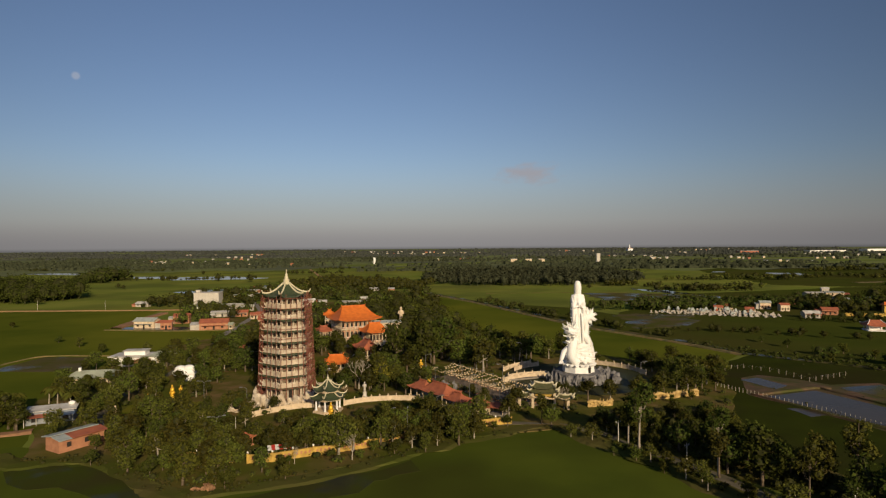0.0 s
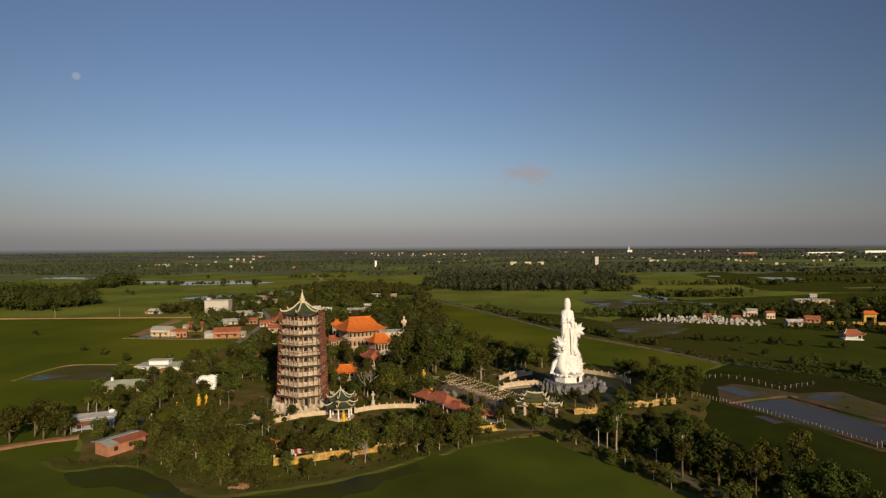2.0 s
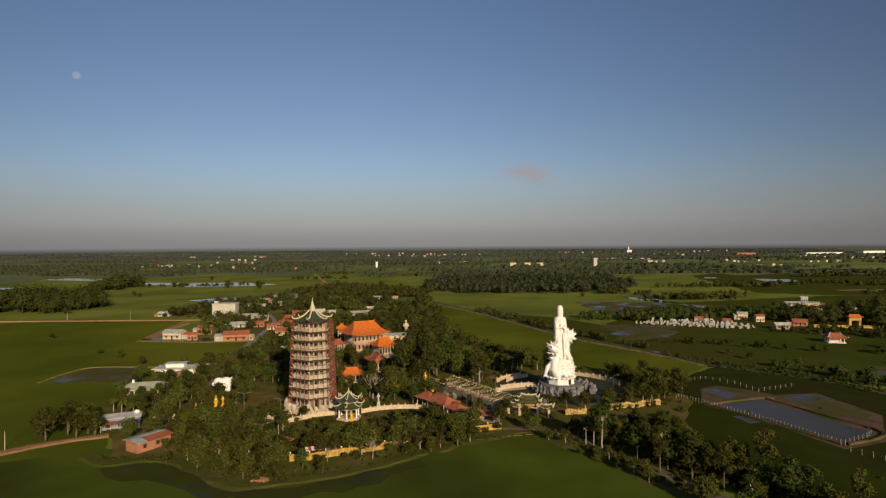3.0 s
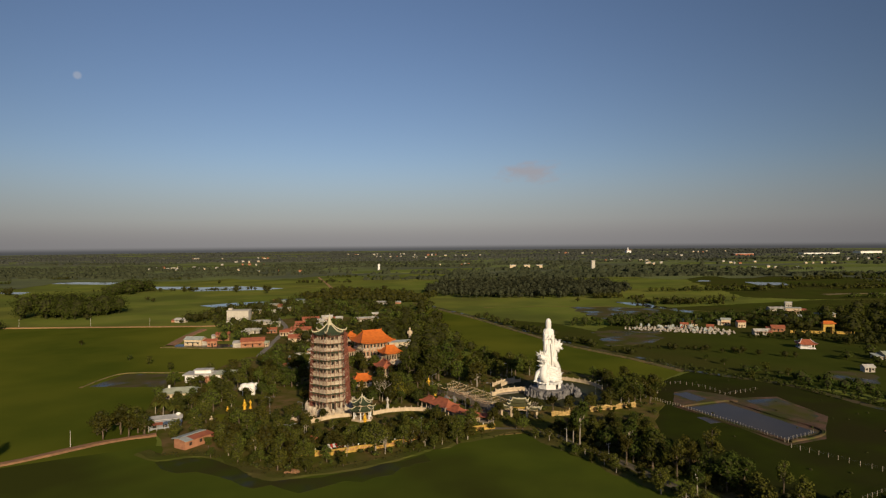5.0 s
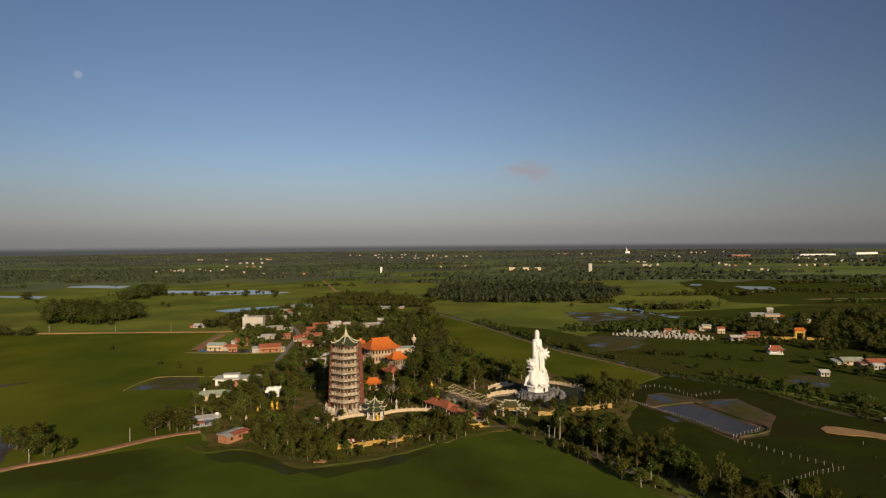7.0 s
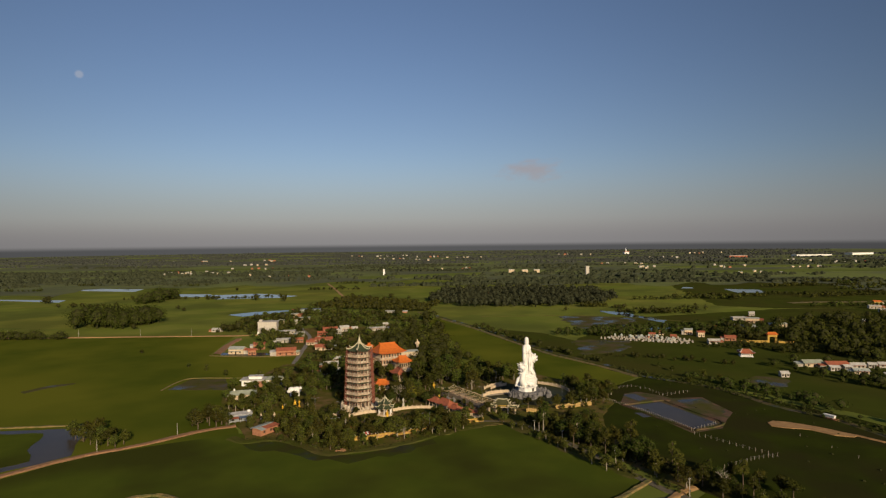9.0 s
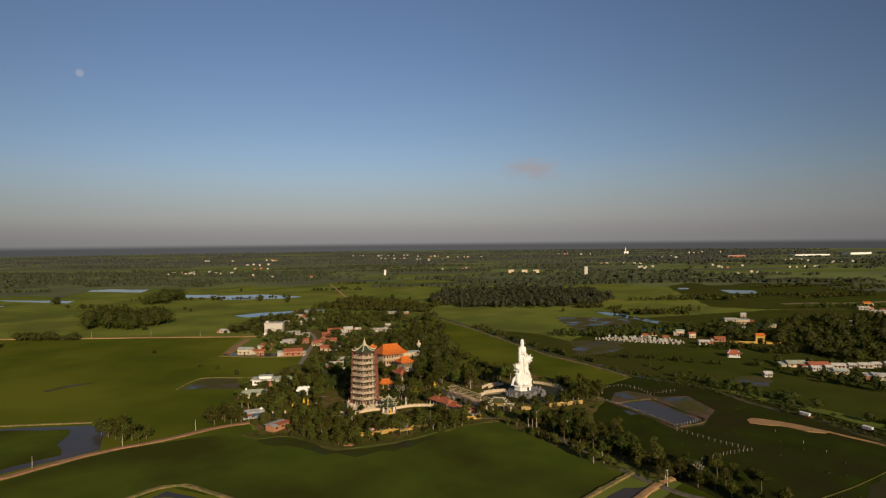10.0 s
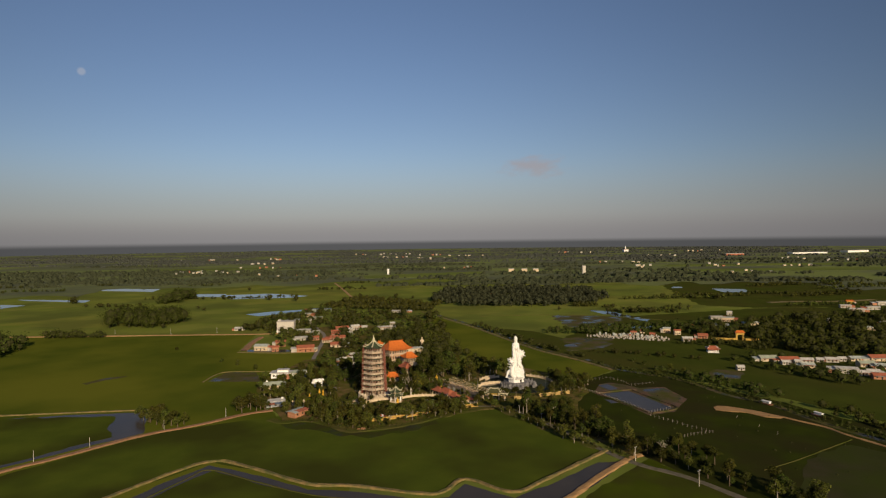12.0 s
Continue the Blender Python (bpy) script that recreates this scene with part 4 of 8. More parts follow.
for x, y, s in ((-123, 179, 0.45), (-116.5, 178.5, 0.5), (-110.5, 180, 0.6), (-113, 209, 0.5), (-121, 210.5, 0.42), (-106, 212, 0.62), (-98, 181, 1.0), (-103, 190, 0.85), (-80.5, 181, 0.8), (-86, 178, 0.62), (-79.5, 119, 0.42), (-77.5, 124, 0.5), (-94, 126, 0.4), (-96, 147, 0.5), (-109, 134.5, 0.4)):
    plant("dark" if s > 0.55 else "broad", x, y, s)
for x, y, s in ((43.5, 117, 1.05), (42, 120, 0.8), (54, 101, 0.75), (66, 79, 0.6), (84, 62, 0.8), (112, 22, 0.75), (25, 137, 0.55), (-14, 128, 0.6)):
    plant("tall", x, y, s)
for x, y, s in ((-79, 181, 0.5), (-76, 173, 0.55), (-85, 177, 0.4), (-74, 151, 0.5), (-68, 141, 0.55), (-88, 183, 0.38), (-93, 181, 0.42), (-80, 190, 0.6), (-60, 146, 0.5), (-64, 158, 0.4), (-97, 187, 0.6), (-84, 153, 0.5)):
    plant("broad", x, y, s)
for x, y, s in ((-23.5, 115.5, 0.95), (-20.5, 117.5, 0.8), (-27, 116.5, 0.85), (-37.5, 105.5, 0.5), (-46.5, 115.5, 0.6), (-38, 117.5, 0.6), (27, 134.5, 0.6), (-12, 121, 0.8), (2, 131, 0.7), (-4, 128, 0.65), (9, 138, 0.75), (17, 141, 0.7)):
    plant("olive" if s > 0.65 else "broad", x, y, s)
for x, y, s in ((6, 130, 0.5), (9.5, 131.5, 0.6), (12.5, 133, 0.45), (16, 135, 0.6), (-52, 107, 0.6), (-47, 108, 0.5), (-33, 110, 0.45), (-16, 117.5, 0.6), (60, 156, 0.6), (66, 157, 0.5), (73, 160, 0.6)):
    plant("round", x, y, s)
for x, y, s in ((-170, 262, 1.0), (-188, 275, 0.7), (-150, 245, 0.9), (150, 215, 0.8), (-250, 330, 0.8), (152, 248, 0.9), (166, 232, 1.1), (172, 222, 0.9), (148, 262, 0.7)):
    plant("round", x, y, s, 0)


def bare_tree(x, y, height, seed):
    """A leafless tree: forking limbs down to twigs."""
    bm = bmesh.new()
    rng = random.Random(seed)

    def grow(p, d, length, r, depth):
        q = p + d * length
        add_path(bm, [p, p.lerp(q, 0.5) + Vector((rng.uniform(-1, 1), rng.uniform(-1, 1), 0)) * length * 0.06, q], [r, r * 0.85, r * 0.65], 5 if depth > 2 else 4)
        if depth:
            for _ in range(3 if depth > 2 else 2):
                side = Vector((rng.uniform(-1, 1), rng.uniform(-1, 1), rng.uniform(-0.1, 0.5)))
                grow(q, (d + side * 0.75).normalized(), length * rng.uniform(0.62, 0.8), r * 0.6, depth - 1)

    grow(Vector((0, 0, -0.2)), Vector((0.05, 0, 1)), height * 0.3, height * 0.024, 5)
    t = empty("bare_tree", pose(x, y, 0.25))
    part("trunk", bm, M_PALEBARK, t)
    return tagged(t, "leafless tree with pale grey forking branches", "tree")


bare_tree(-27.5, 176, 11, 1)
bare_tree(33.5, 151, 7, 2)
bare_tree(-20, 112, 6, 3)
bare_tree(-32, 110, 4, 5)
bare_tree(97, 54, 8, 4)


def palm(x, y, height, seed):
    t = empty("palm_tree", pose(x, y, 0.25))
    rng = random.Random(seed)
    bm = bmesh.new()
    add_path(bm, [(0, 0, -0.2), (0.1, 0, height * 0.4), (0.25, 0.1, height)], [0.2, 0.16, 0.13], 7)
    part("trunk", bm, M_PALEBARK, t)
    for k in range(16):
        a = k * 2.4
        up = rng.uniform(0.1, 1.1)
        d = Vector((math.cos(a), math.sin(a), 0))
        bm = bmesh.new()
        pts = [Vector((0.25, 0.1, height)) + d * (2.6 * s) + Vector((0, 0, up * 1.6 * s - 2.4 * s * s)) for s in (0, 0.3, 0.6, 0.85, 1.05)]
        w = Vector((-d.y, d.x, 0))
        rows = [(bm.verts.new(p - w * b + Vector((0, 0, -b * 0.7))), bm.verts.new(p), bm.verts.new(p + w * b + Vector((0, 0, -b * 0.7)))) for p, b in zip(pts, (0.06, 0.42, 0.5, 0.36, 0.04))]
        for r0, r1 in zip(rows, rows[1:]):
            bm.faces.new((r0[0], r0[1], r1[1], r1[0]))
            bm.faces.new((r0[1], r0[2], r1[2], r1[1]))
        part("frond", bm, L_OLIVE, t)
    return tagged(t, "palm with drooping fronds and a pale trunk", "palm")


for k, (x, y, h) in enumerate(((30, 222, 7.5), (27, 219, 6.0), (33, 224, 8.0), (-112, 156, 5.5), (-117, 160, 5), (-107, 154, 4.6), (-121, 152, 5))):
    palm(x, y, h, k)

grove(("broad", "olive", "broad", "round"), [(-16, 118), (-4, 115), (4, 122), (12, 131), (6, 137), (-6, 130), (-18, 126)], 24, 0.45, 0.8, 3.0, 79)
# smaller trees all through the temple grounds
grove(("broad", "olive", "dark", "broad"), [(-112, 150), (-98, 134), (-72, 116), (-56, 128), (-20, 130), (0, 136), (18, 142), (26, 160), (16, 176), (4, 196), (-14, 204), (-40, 196), (-58, 206), (-78, 210), (-100, 214), (-118, 196)], 120, 0.32, 0.62, 4.0, 77)
grove(("olive", "broad", "round"), [(-60, 112), (-44, 108), (-28, 114), (-10, 122), (8, 134), (4, 140), (-16, 128), (-40, 122), (-58, 124)], 26, 0.4, 0.75, 3.4, 78)

# ---- woods further off ----
village_places = [p for p in scatter([(-116, 318), (-106, 246), (-80, 262), (-20, 300), (0, 380), (-10, 553), (-188, 640), (-220, 560), (-240, 440), (-200, 432), (-150, 356), (-158, 338), (-122, 330)], 560, 3, 4.6)
                       if all(abs(p[0] - a) > w / 2 + 1 or abs(p[1] - b) > 5 for a, b, w in VILLAGE_SPOTS) and not inside(*p, [(-125, 250), (-105, 250), (-115, 390), (-140, 480), (-155, 480), (-132, 380)])]
for k, (mat, height) in enumerate(((L_MID, 6.5), (L_DARK, 7.5), (L_DARK, 5.0), (L_OLIVE, 6.0))):
    wood("village_trees", village_places[k::4], height, mat, "garden trees between the village houses", 3 + k, 150)
back_places = [p for p in scatter([(-64, 300), (-20, 262), (4, 262), (16, 286), (10, 330), (-10, 400), (-40, 440), (-66, 400)], 130, 33, 5.2) if not (-42 < p[0] < -20 and 272 < p[1] < 304)]
wood("back_garden_trees", back_places[::2], 8, L_DARK, "dense trees behind the temple", 33, 160)
wood("back_garden_trees", back_places[1::2], 7, L_MID, "dense trees behind the temple", 34, 160)
wood("grove", scatter([(-30, 720), (20, 660), (120, 645), (210, 670), (262, 760), (255, 890), (150, 960), (-5, 920)], 700, 4, 5), 9.5, L_MIDHAZE, "large grove of slender trees in the fields", 4, 80, 0.45, 0.95)
wood("flame_tree", [(62, 768), (70, 774), (66, 782), (75, 766)], 9, L_FLAME, "flowering trees with red-brown crowns in the grove", 48, 200, 0.2, 1.3)
wood("field_copse", scatter([(-402, 476), (-340, 474), (-326, 520), (-350, 560), (-410, 545)], 46, 6, 6), 18, L_DARK, "tall dark copse standing alone in the fields", 6, 520, 0.35, 1.1)
wood("field_copse", scatter([(-470, 738), (-436, 735), (-452, 842), (-486, 850)], 26, 61, 6), 14, L_DARK, "small dark copse among the fields", 61, 300, 0.5, 1.5)
wood("hedge", scatter([(-425, 405), (-365, 405), (-365, 415), (-425, 415)], 26, 62, 3), 7, L_DARK, "hedge of dark trees along the track", 62, 140)
wood("edge_trees", scatter([(-480, 280), (-390, 290), (-405, 355), (-450, 400), (-520, 390)], 60, 63, 6), 12, L_DARK, "group of dark trees at the field's edge", 63, 140)
wood("riverside_wood", [p for p in scatter([(300, 275), (345, 262), (420, 300), (560, 480), (540, 520), (347, 478), (300, 400), (285, 340)], 230, 7, 6) if free(*p)], 9.5, L_DARK, "dense dark wood behind the houses", 7, 120)
wood("yard_trees", [p for p in scatter([(215, 262), (240, 268), (300, 274), (350, 262), (400, 180), (330, 150), (250, 190), (225, 235)], 110, 71, 5)
                    if all(abs(p[0] - a) > w / 2 + 3 or not -12 < p[1] - b < 6 for a, b, w in VILLAGE_SPOTS)], 6, L_DARK, "trees round the roadside houses", 71, 140)
wood("canal_trees", scatter([(126, 246), (160, 212), (178, 176), (200, 132), (212, 134), (194, 185), (168, 222)], 30, 8, 3.5), 4.6, L_DARK, "trees and bushes lining the canal", 8, 140)
wood("canal_trees", scatter([(206, 128), (214, 100), (250, 30), (262, 40), (226, 110), (216, 132)], 26, 81, 4), 4.5, L_DARK, "trees and bushes lining the canal", 81, 140)
wood("canal_bushes", scatter([(24, 470), (70, 352), (92, 306), (112, 272), (118, 276), (98, 312), (76, 358), (34, 474)], 46, 82, 3), 4, L_DARK, "low bushes on the canal bank", 82, 110)
wood("grave_hedge", scatter([(120, 300), (160, 285), (200, 262), (203, 268), (160, 294), (122, 308)], 20, 83, 3), 3.2, L_DARK, "low dark hedge across the field", 83, 110)
wood("grave_trees", scatter([(100, 400), (150, 390), (190, 410), (180, 430), (110, 425)], 40, 84, 4), 7, L_DARK, "trees behind the graves", 84, 110)
wood("grave_trees", scatter([(235, 372), (300, 372), (310, 440), (235, 420)], 40, 85, 4.5), 7, L_DARK, "trees between the graves and the houses", 85, 110)
east_spots = [h for h in VILLAGE_SPOTS if h[0] > 100]
for seed, poly, count, height in ((86, [(160, 398), (230, 396), (300, 380), (330, 440), (280, 475), (185, 432)], 100, 6.0), (87, [(236, 348), (256, 338), (296, 318), (345, 335), (305, 292), (258, 306)], 40, 5.5),
                                  (88, [(206, 340), (215, 330), (245, 322), (250, 340), (236, 352), (214, 352)], 14, 4.0)):
    places = [q for q in scatter(poly, count, seed, 4.0) if all(abs(q[0] - a) > w / 2 + 2 or not -9 < q[1] - b < 5 for a, b, w in east_spots) and not (250 < q[0] < 298 and 335 < q[1] < 360)]
    wood("grave_trees", places, height, L_DARK, "dark trees among the houses by the graves", seed, 130, 0.4, 1.2)
wood("tree_belt", scatter([(-191, 655), (-27, 600), (-12, 683), (-150, 800)], 260, 9, 4), 7, L_MID, "belt of trees behind the village", 9, 60)
hedge_rng = random.Random(15)
for k in range(22):
    # ragged hedges and thickets on the wet land east of the canal
    x, y = hedge_rng.uniform(190, 900), hedge_rng.uniform(560, 1120)
    ang, ln, dp = hedge_rng.gauss(0.0, 0.25), hedge_rng.uniform(40, 190), hedge_rng.uniform(6, 26)
    u, v = Vector((math.cos(ang), math.sin(ang))), Vector((-math.sin(ang), math.cos(ang)))
    c = Vector((x, y))
    poly = [tuple(c + u * a * ln / 2 + v * b * dp / 2) for a, b in ((-1, -1), (1, -1), (1, 1), (-1, 1))]
    wood("thicket", scatter(poly, int(ln * 0.22 + dp * 0.4), 900 + k, 2.5), 5.5, L_MID if k % 2 else L_DARK, "ragged thicket of trees on wet land", 900 + k, 44, 0.5, 1.2)
for k in range(16):
    # hedges between the western fields
    x, y = hedge_rng.uniform(-1000, -60), hedge_rng.uniform(640, 1150)
    ln = hedge_rng.uniform(30, 150)
    poly = [(x - ln / 2, y - 4), (x + ln / 2, y + hedge_rng.uniform(-8, 8)), (x + ln / 2, y + 8), (x - ln / 2, y + 6)]
    wood("thicket", scatter(poly, int(ln * 0.14) + 3, 950 + k, 2.5), 5, L_DARK, "low hedge of trees between far fields", 950 + k, 50, 0.5, 1.2)
wood("lone_trees", [(-461, 866), (-371, 665), (-352, 640), (-620, 762), (-612, 758), (-625, 770), (-330, 470), (-470, 640), (-300, 780), (-560, 700), (330, 640), (420, 720), (-250, 760), (-120, 760), (-90, 800), (-60, 780), (150, 600), (-640, 800), (-400, 980)], 8, L_DARK, "single trees standing in the fields", 91, 160)
belt_rng = random.Random(77)
for k in range(84):
    # hedgerows and belts of trees between the far fields, longer and closer together further out
    y = 1050 + 3400 * (k / 84) ** 1.25 + belt_rng.uniform(-60, 60)
    x = belt_rng.uniform(-0.95, 0.95) * (y + 250) * 0.85
    w, d = belt_rng.uniform(0.25, 0.7) * y, belt_rng.uniform(20, 70) + 0.05 * (y - 1000)
    skew = belt_rng.uniform(-0.12, 0.12) * w
    far_belt("distant_trees", [(x - w / 2, y - skew), (x + w / 2, y + skew), (x + w / 2, y + skew + d), (x - w / 2, y - skew + d)], int(120 + 0.085 * y), 6.8, 500 + k, "distant belt of dark trees", L_FARHAZE if y > 2100 else L_MIDHAZE, 9)
for seed, poly, count in ((601, [(-1500, 1190), (-700, 1150), (-250, 1190), (-190, 1300), (-300, 1720), (-1700, 1760)], 1500), (602, [(-190, 1230), (60, 1150), (420, 1120), (900, 1240), (1000, 1480), (-200, 1500)], 700),
                          (603, [(700, 1560), (1500, 1480), (2300, 1500), (2100, 2300), (900, 2100)], 1100)):
    near_belt = [q for q in scatter(poly, count, seed, 0.1) if not any(inside(*q, f) for f in FAR_CLEAR) and noise.noise(Vector((q[0] * 0.0026, q[1] * 0.009, 8.0))) > -0.1]
    wood("distant_trees", near_belt, 8.0, L_MIDHAZE, "dense belt of dark trees beyond the fields", seed, 14, 0.45, 1.5)
far_belt("horizon_wood", [(-2600, 2300), (2600, 2100), (3000, 3000), (1500, 4150), (-1500, 4150), (-3000, 3000)], 13000, 8, 12, "woods along the horizon", L_FARHAZE, 5)

# low growth under the trees and along the shore
GROUNDS = [(-130, 200), (-118, 152), (-100, 132), (-84, 128), (-70, 112), (-58, 101), (-46, 97), (-30, 103), (-11, 116), (10, 131), (28, 137), (38, 128), (60, 100), (84, 58), (92, 72), (72, 112), (80, 150), (88, 170), (90, 200), (66, 226), (10, 250), (-60, 250), (-110, 240)]
BARE = [(-92, 158), (-72, 162), (-60, 198), (-76, 196), (-74, 166), (-70, 148), (-90, 148)]
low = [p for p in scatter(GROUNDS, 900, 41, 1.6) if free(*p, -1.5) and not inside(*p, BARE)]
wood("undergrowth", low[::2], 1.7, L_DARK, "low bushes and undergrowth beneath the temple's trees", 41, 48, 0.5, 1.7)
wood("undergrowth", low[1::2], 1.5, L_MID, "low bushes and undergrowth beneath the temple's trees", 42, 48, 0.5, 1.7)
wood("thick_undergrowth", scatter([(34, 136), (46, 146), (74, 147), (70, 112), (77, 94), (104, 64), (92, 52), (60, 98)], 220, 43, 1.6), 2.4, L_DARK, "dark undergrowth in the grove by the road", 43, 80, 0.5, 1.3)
wood("reeds", scatter([(-92, 110), (-78, 112), (-58, 98), (-47, 93.5), (-30, 99.5), (-11, 112), (10, 126.5), (30, 133), (30, 136), (9, 130), (-12, 116), (-31, 104), (-47, 98), (-57, 103), (-76, 116), (-92, 114)], 150, 44, 1.0), 0.7, L_OLIVE, "tall grass and reeds along the shore", 44, 50, 0.5, 1.6)
wood("roadside_bushes", scatter([(26, 134), (38, 120), (52, 94), (68, 70), (82, 48), (86, 52), (72, 74), (57, 98), (43, 122), (32, 138)], 80, 45, 1.5), 1.2, L_OLIVE, "low roadside bushes", 45, 70, 0.5, 1.4)
wood("canal_reeds", scatter([(110, 262), (128, 228), (158, 197), (174, 156), (188, 134), (200, 96), (222, 40), (232, 44), (210, 104), (196, 146), (182, 172), (166, 206), (136, 240), (116, 268)], 230, 46, 1.6), 1.5, L_DARK, "reeds and low bushes beside the canal", 46, 50, 0.5, 1.5)
wood("meadow_tufts", scatter([(96, 190), (100, 66), (128, -10), (230, -30), (215, 100), (190, 140), (165, 200), (130, 228)], 90, 47, 4), 0.45, L_DARK, "tufts of coarse grass in the meadow", 47, 40, 0.6, 1.8)

# ---- temple buildings ----
def add_hip_roof(bm, hw, hd, z0, z1, ridge, flare=0.8, thick=0.3, curve=1.5, steps=7, per=6):
    """A concave hipped roof from eaves of half sizes hw, hd up to a ridge of half length ridge, with upturned corners."""
    layers = []
    for drop in (0, thick):
        rings = []
        for i in range(steps + 1):
            s = i / steps
            hx, hy = hw + (ridge - hw) * s, hd * (1 - s) + 0.02
            ring = []
            for cx, cy, ex, ey in ((-1, -1, 1, -1), (1, -1, 1, 1), (1, 1, -1, 1), (-1, 1, -1, -1)):
                for k in range(per):
                    t = k / per
                    u, v = cx + (ex - cx) * t, cy + (ey - cy) * t
                    lift = flare * (abs(u) * abs(v)) ** 5 * (1 - s) ** 3
                    ring.append(bm.verts.new((u * hx, v * hy, z0 + (z1 - z0) * s ** curve + lift - drop)))
            rings.append(ring)
        layers.append(rings)
        n = len(rings[0])
        for a, b in zip(rings, rings[1:]):
            for k in range(n):
                q = (a[k], a[(k + 1) % n], b[(k + 1) % n], b[k])
                bm.faces.new(q if not drop else q[::-1])
    a, b = layers[0][0], layers[1][0]
    for k in range(len(a)):
        bm.faces.new((b[k], b[(k + 1) % len(a)], a[(k + 1) % len(a)], a[k]))
    bmesh.ops.recalc_face_normals(bm, faces=bm.faces)


def add_ring_roof(bm, r0, r1, z0, z1, sides, turn, flare, thick=0.22, curve=1.4, steps=5, per=5):
    """A concave roof round a many-sided tower, eaves at r0, upper edge at r1, corners turned up."""
    layers = []
    for drop in (0, thick):
        rings = []
        for i in range(steps + 1):
            s = i / steps
            r = r0 + (r1 - r0) * s
            ring = []
            for c in range(sides):
                a, b = turn + c * math.tau / sides, turn + (c + 1) * math.tau / sides
                for k in range(per):
                    t = k / per
                    lift = flare * abs(2 * t - 1) ** 5 * (1 - s) ** 3
                    out = 1 + 0.06 * abs(2 * t - 1) ** 4 * (1 - s) ** 2
                    ring.append(bm.verts.new((r * out * (math.cos(a) * (1 - t) + math.cos(b) * t), r * out * (math.sin(a) * (1 - t) + math.sin(b) * t),
                                              z0 + (z1 - z0) * s ** curve + lift - drop)))
            rings.append(ring)
        layers.append(rings)
        n = len(rings[0])
        for p, q in zip(rings, rings[1:]):
            for k in range(n):
                bm.faces.new((p[k], p[(k + 1) % n], q[(k + 1) % n], q[k]))
    for end in (0, -1):
        p, q = layers[0][end], layers[1][end]
        for k in range(len(p)):
            bm.faces.new((p[k], p[(k + 1) % len(p)], q[(k + 1) % len(p)], q[k]))
    bmesh.ops.recalc_face_normals(bm, faces=bm.faces)


def hip_ridge(r0, r1, z0, z1, ang, flare, thick=0.22, curve=1.4):
    """The pale ridge down one corner of a ring roof, ending in an upturned tip."""
    bm = bmesh.new()
    pts, rad = [], []
    for i in range(8):
        s = i / 7
        r = r0 * (1.06 if i == 0 else 1 + 0.06 * (1 - s) ** 2) + (r1 - r0) * s
        pts.append((r * math.cos(ang), r * math.sin(ang), z0 + (z1 - z0) * s ** curve + flare * (1 - s) ** 3 + thick * 0.6))
        rad.append(thick)
    tip = Vector(pts[0]) + Vector((0.35 * math.cos(ang), 0.35 * math.sin(ang), 0.75)) * (flare / 0.8)
    add_path(bm, [tip] + pts, [thick * 0.4] + rad, 6)
    return bm


def column(r, h, sides=8):
    bm = bmesh.new()
    add_lathe(bm, [(0, r * 1.5), (0.25, r * 1.5), (0.3, r), (h - 0.3, r * 0.95), (h - 0.2, r * 1.35), (h, r * 1.35)], sides)
    return bm


def share(name, data, parent, m):
    """One more part on mesh data that alike parts share."""
    ob = new(name, data)
    ob.parent = parent
    ob.matrix_basis = m
    return ob


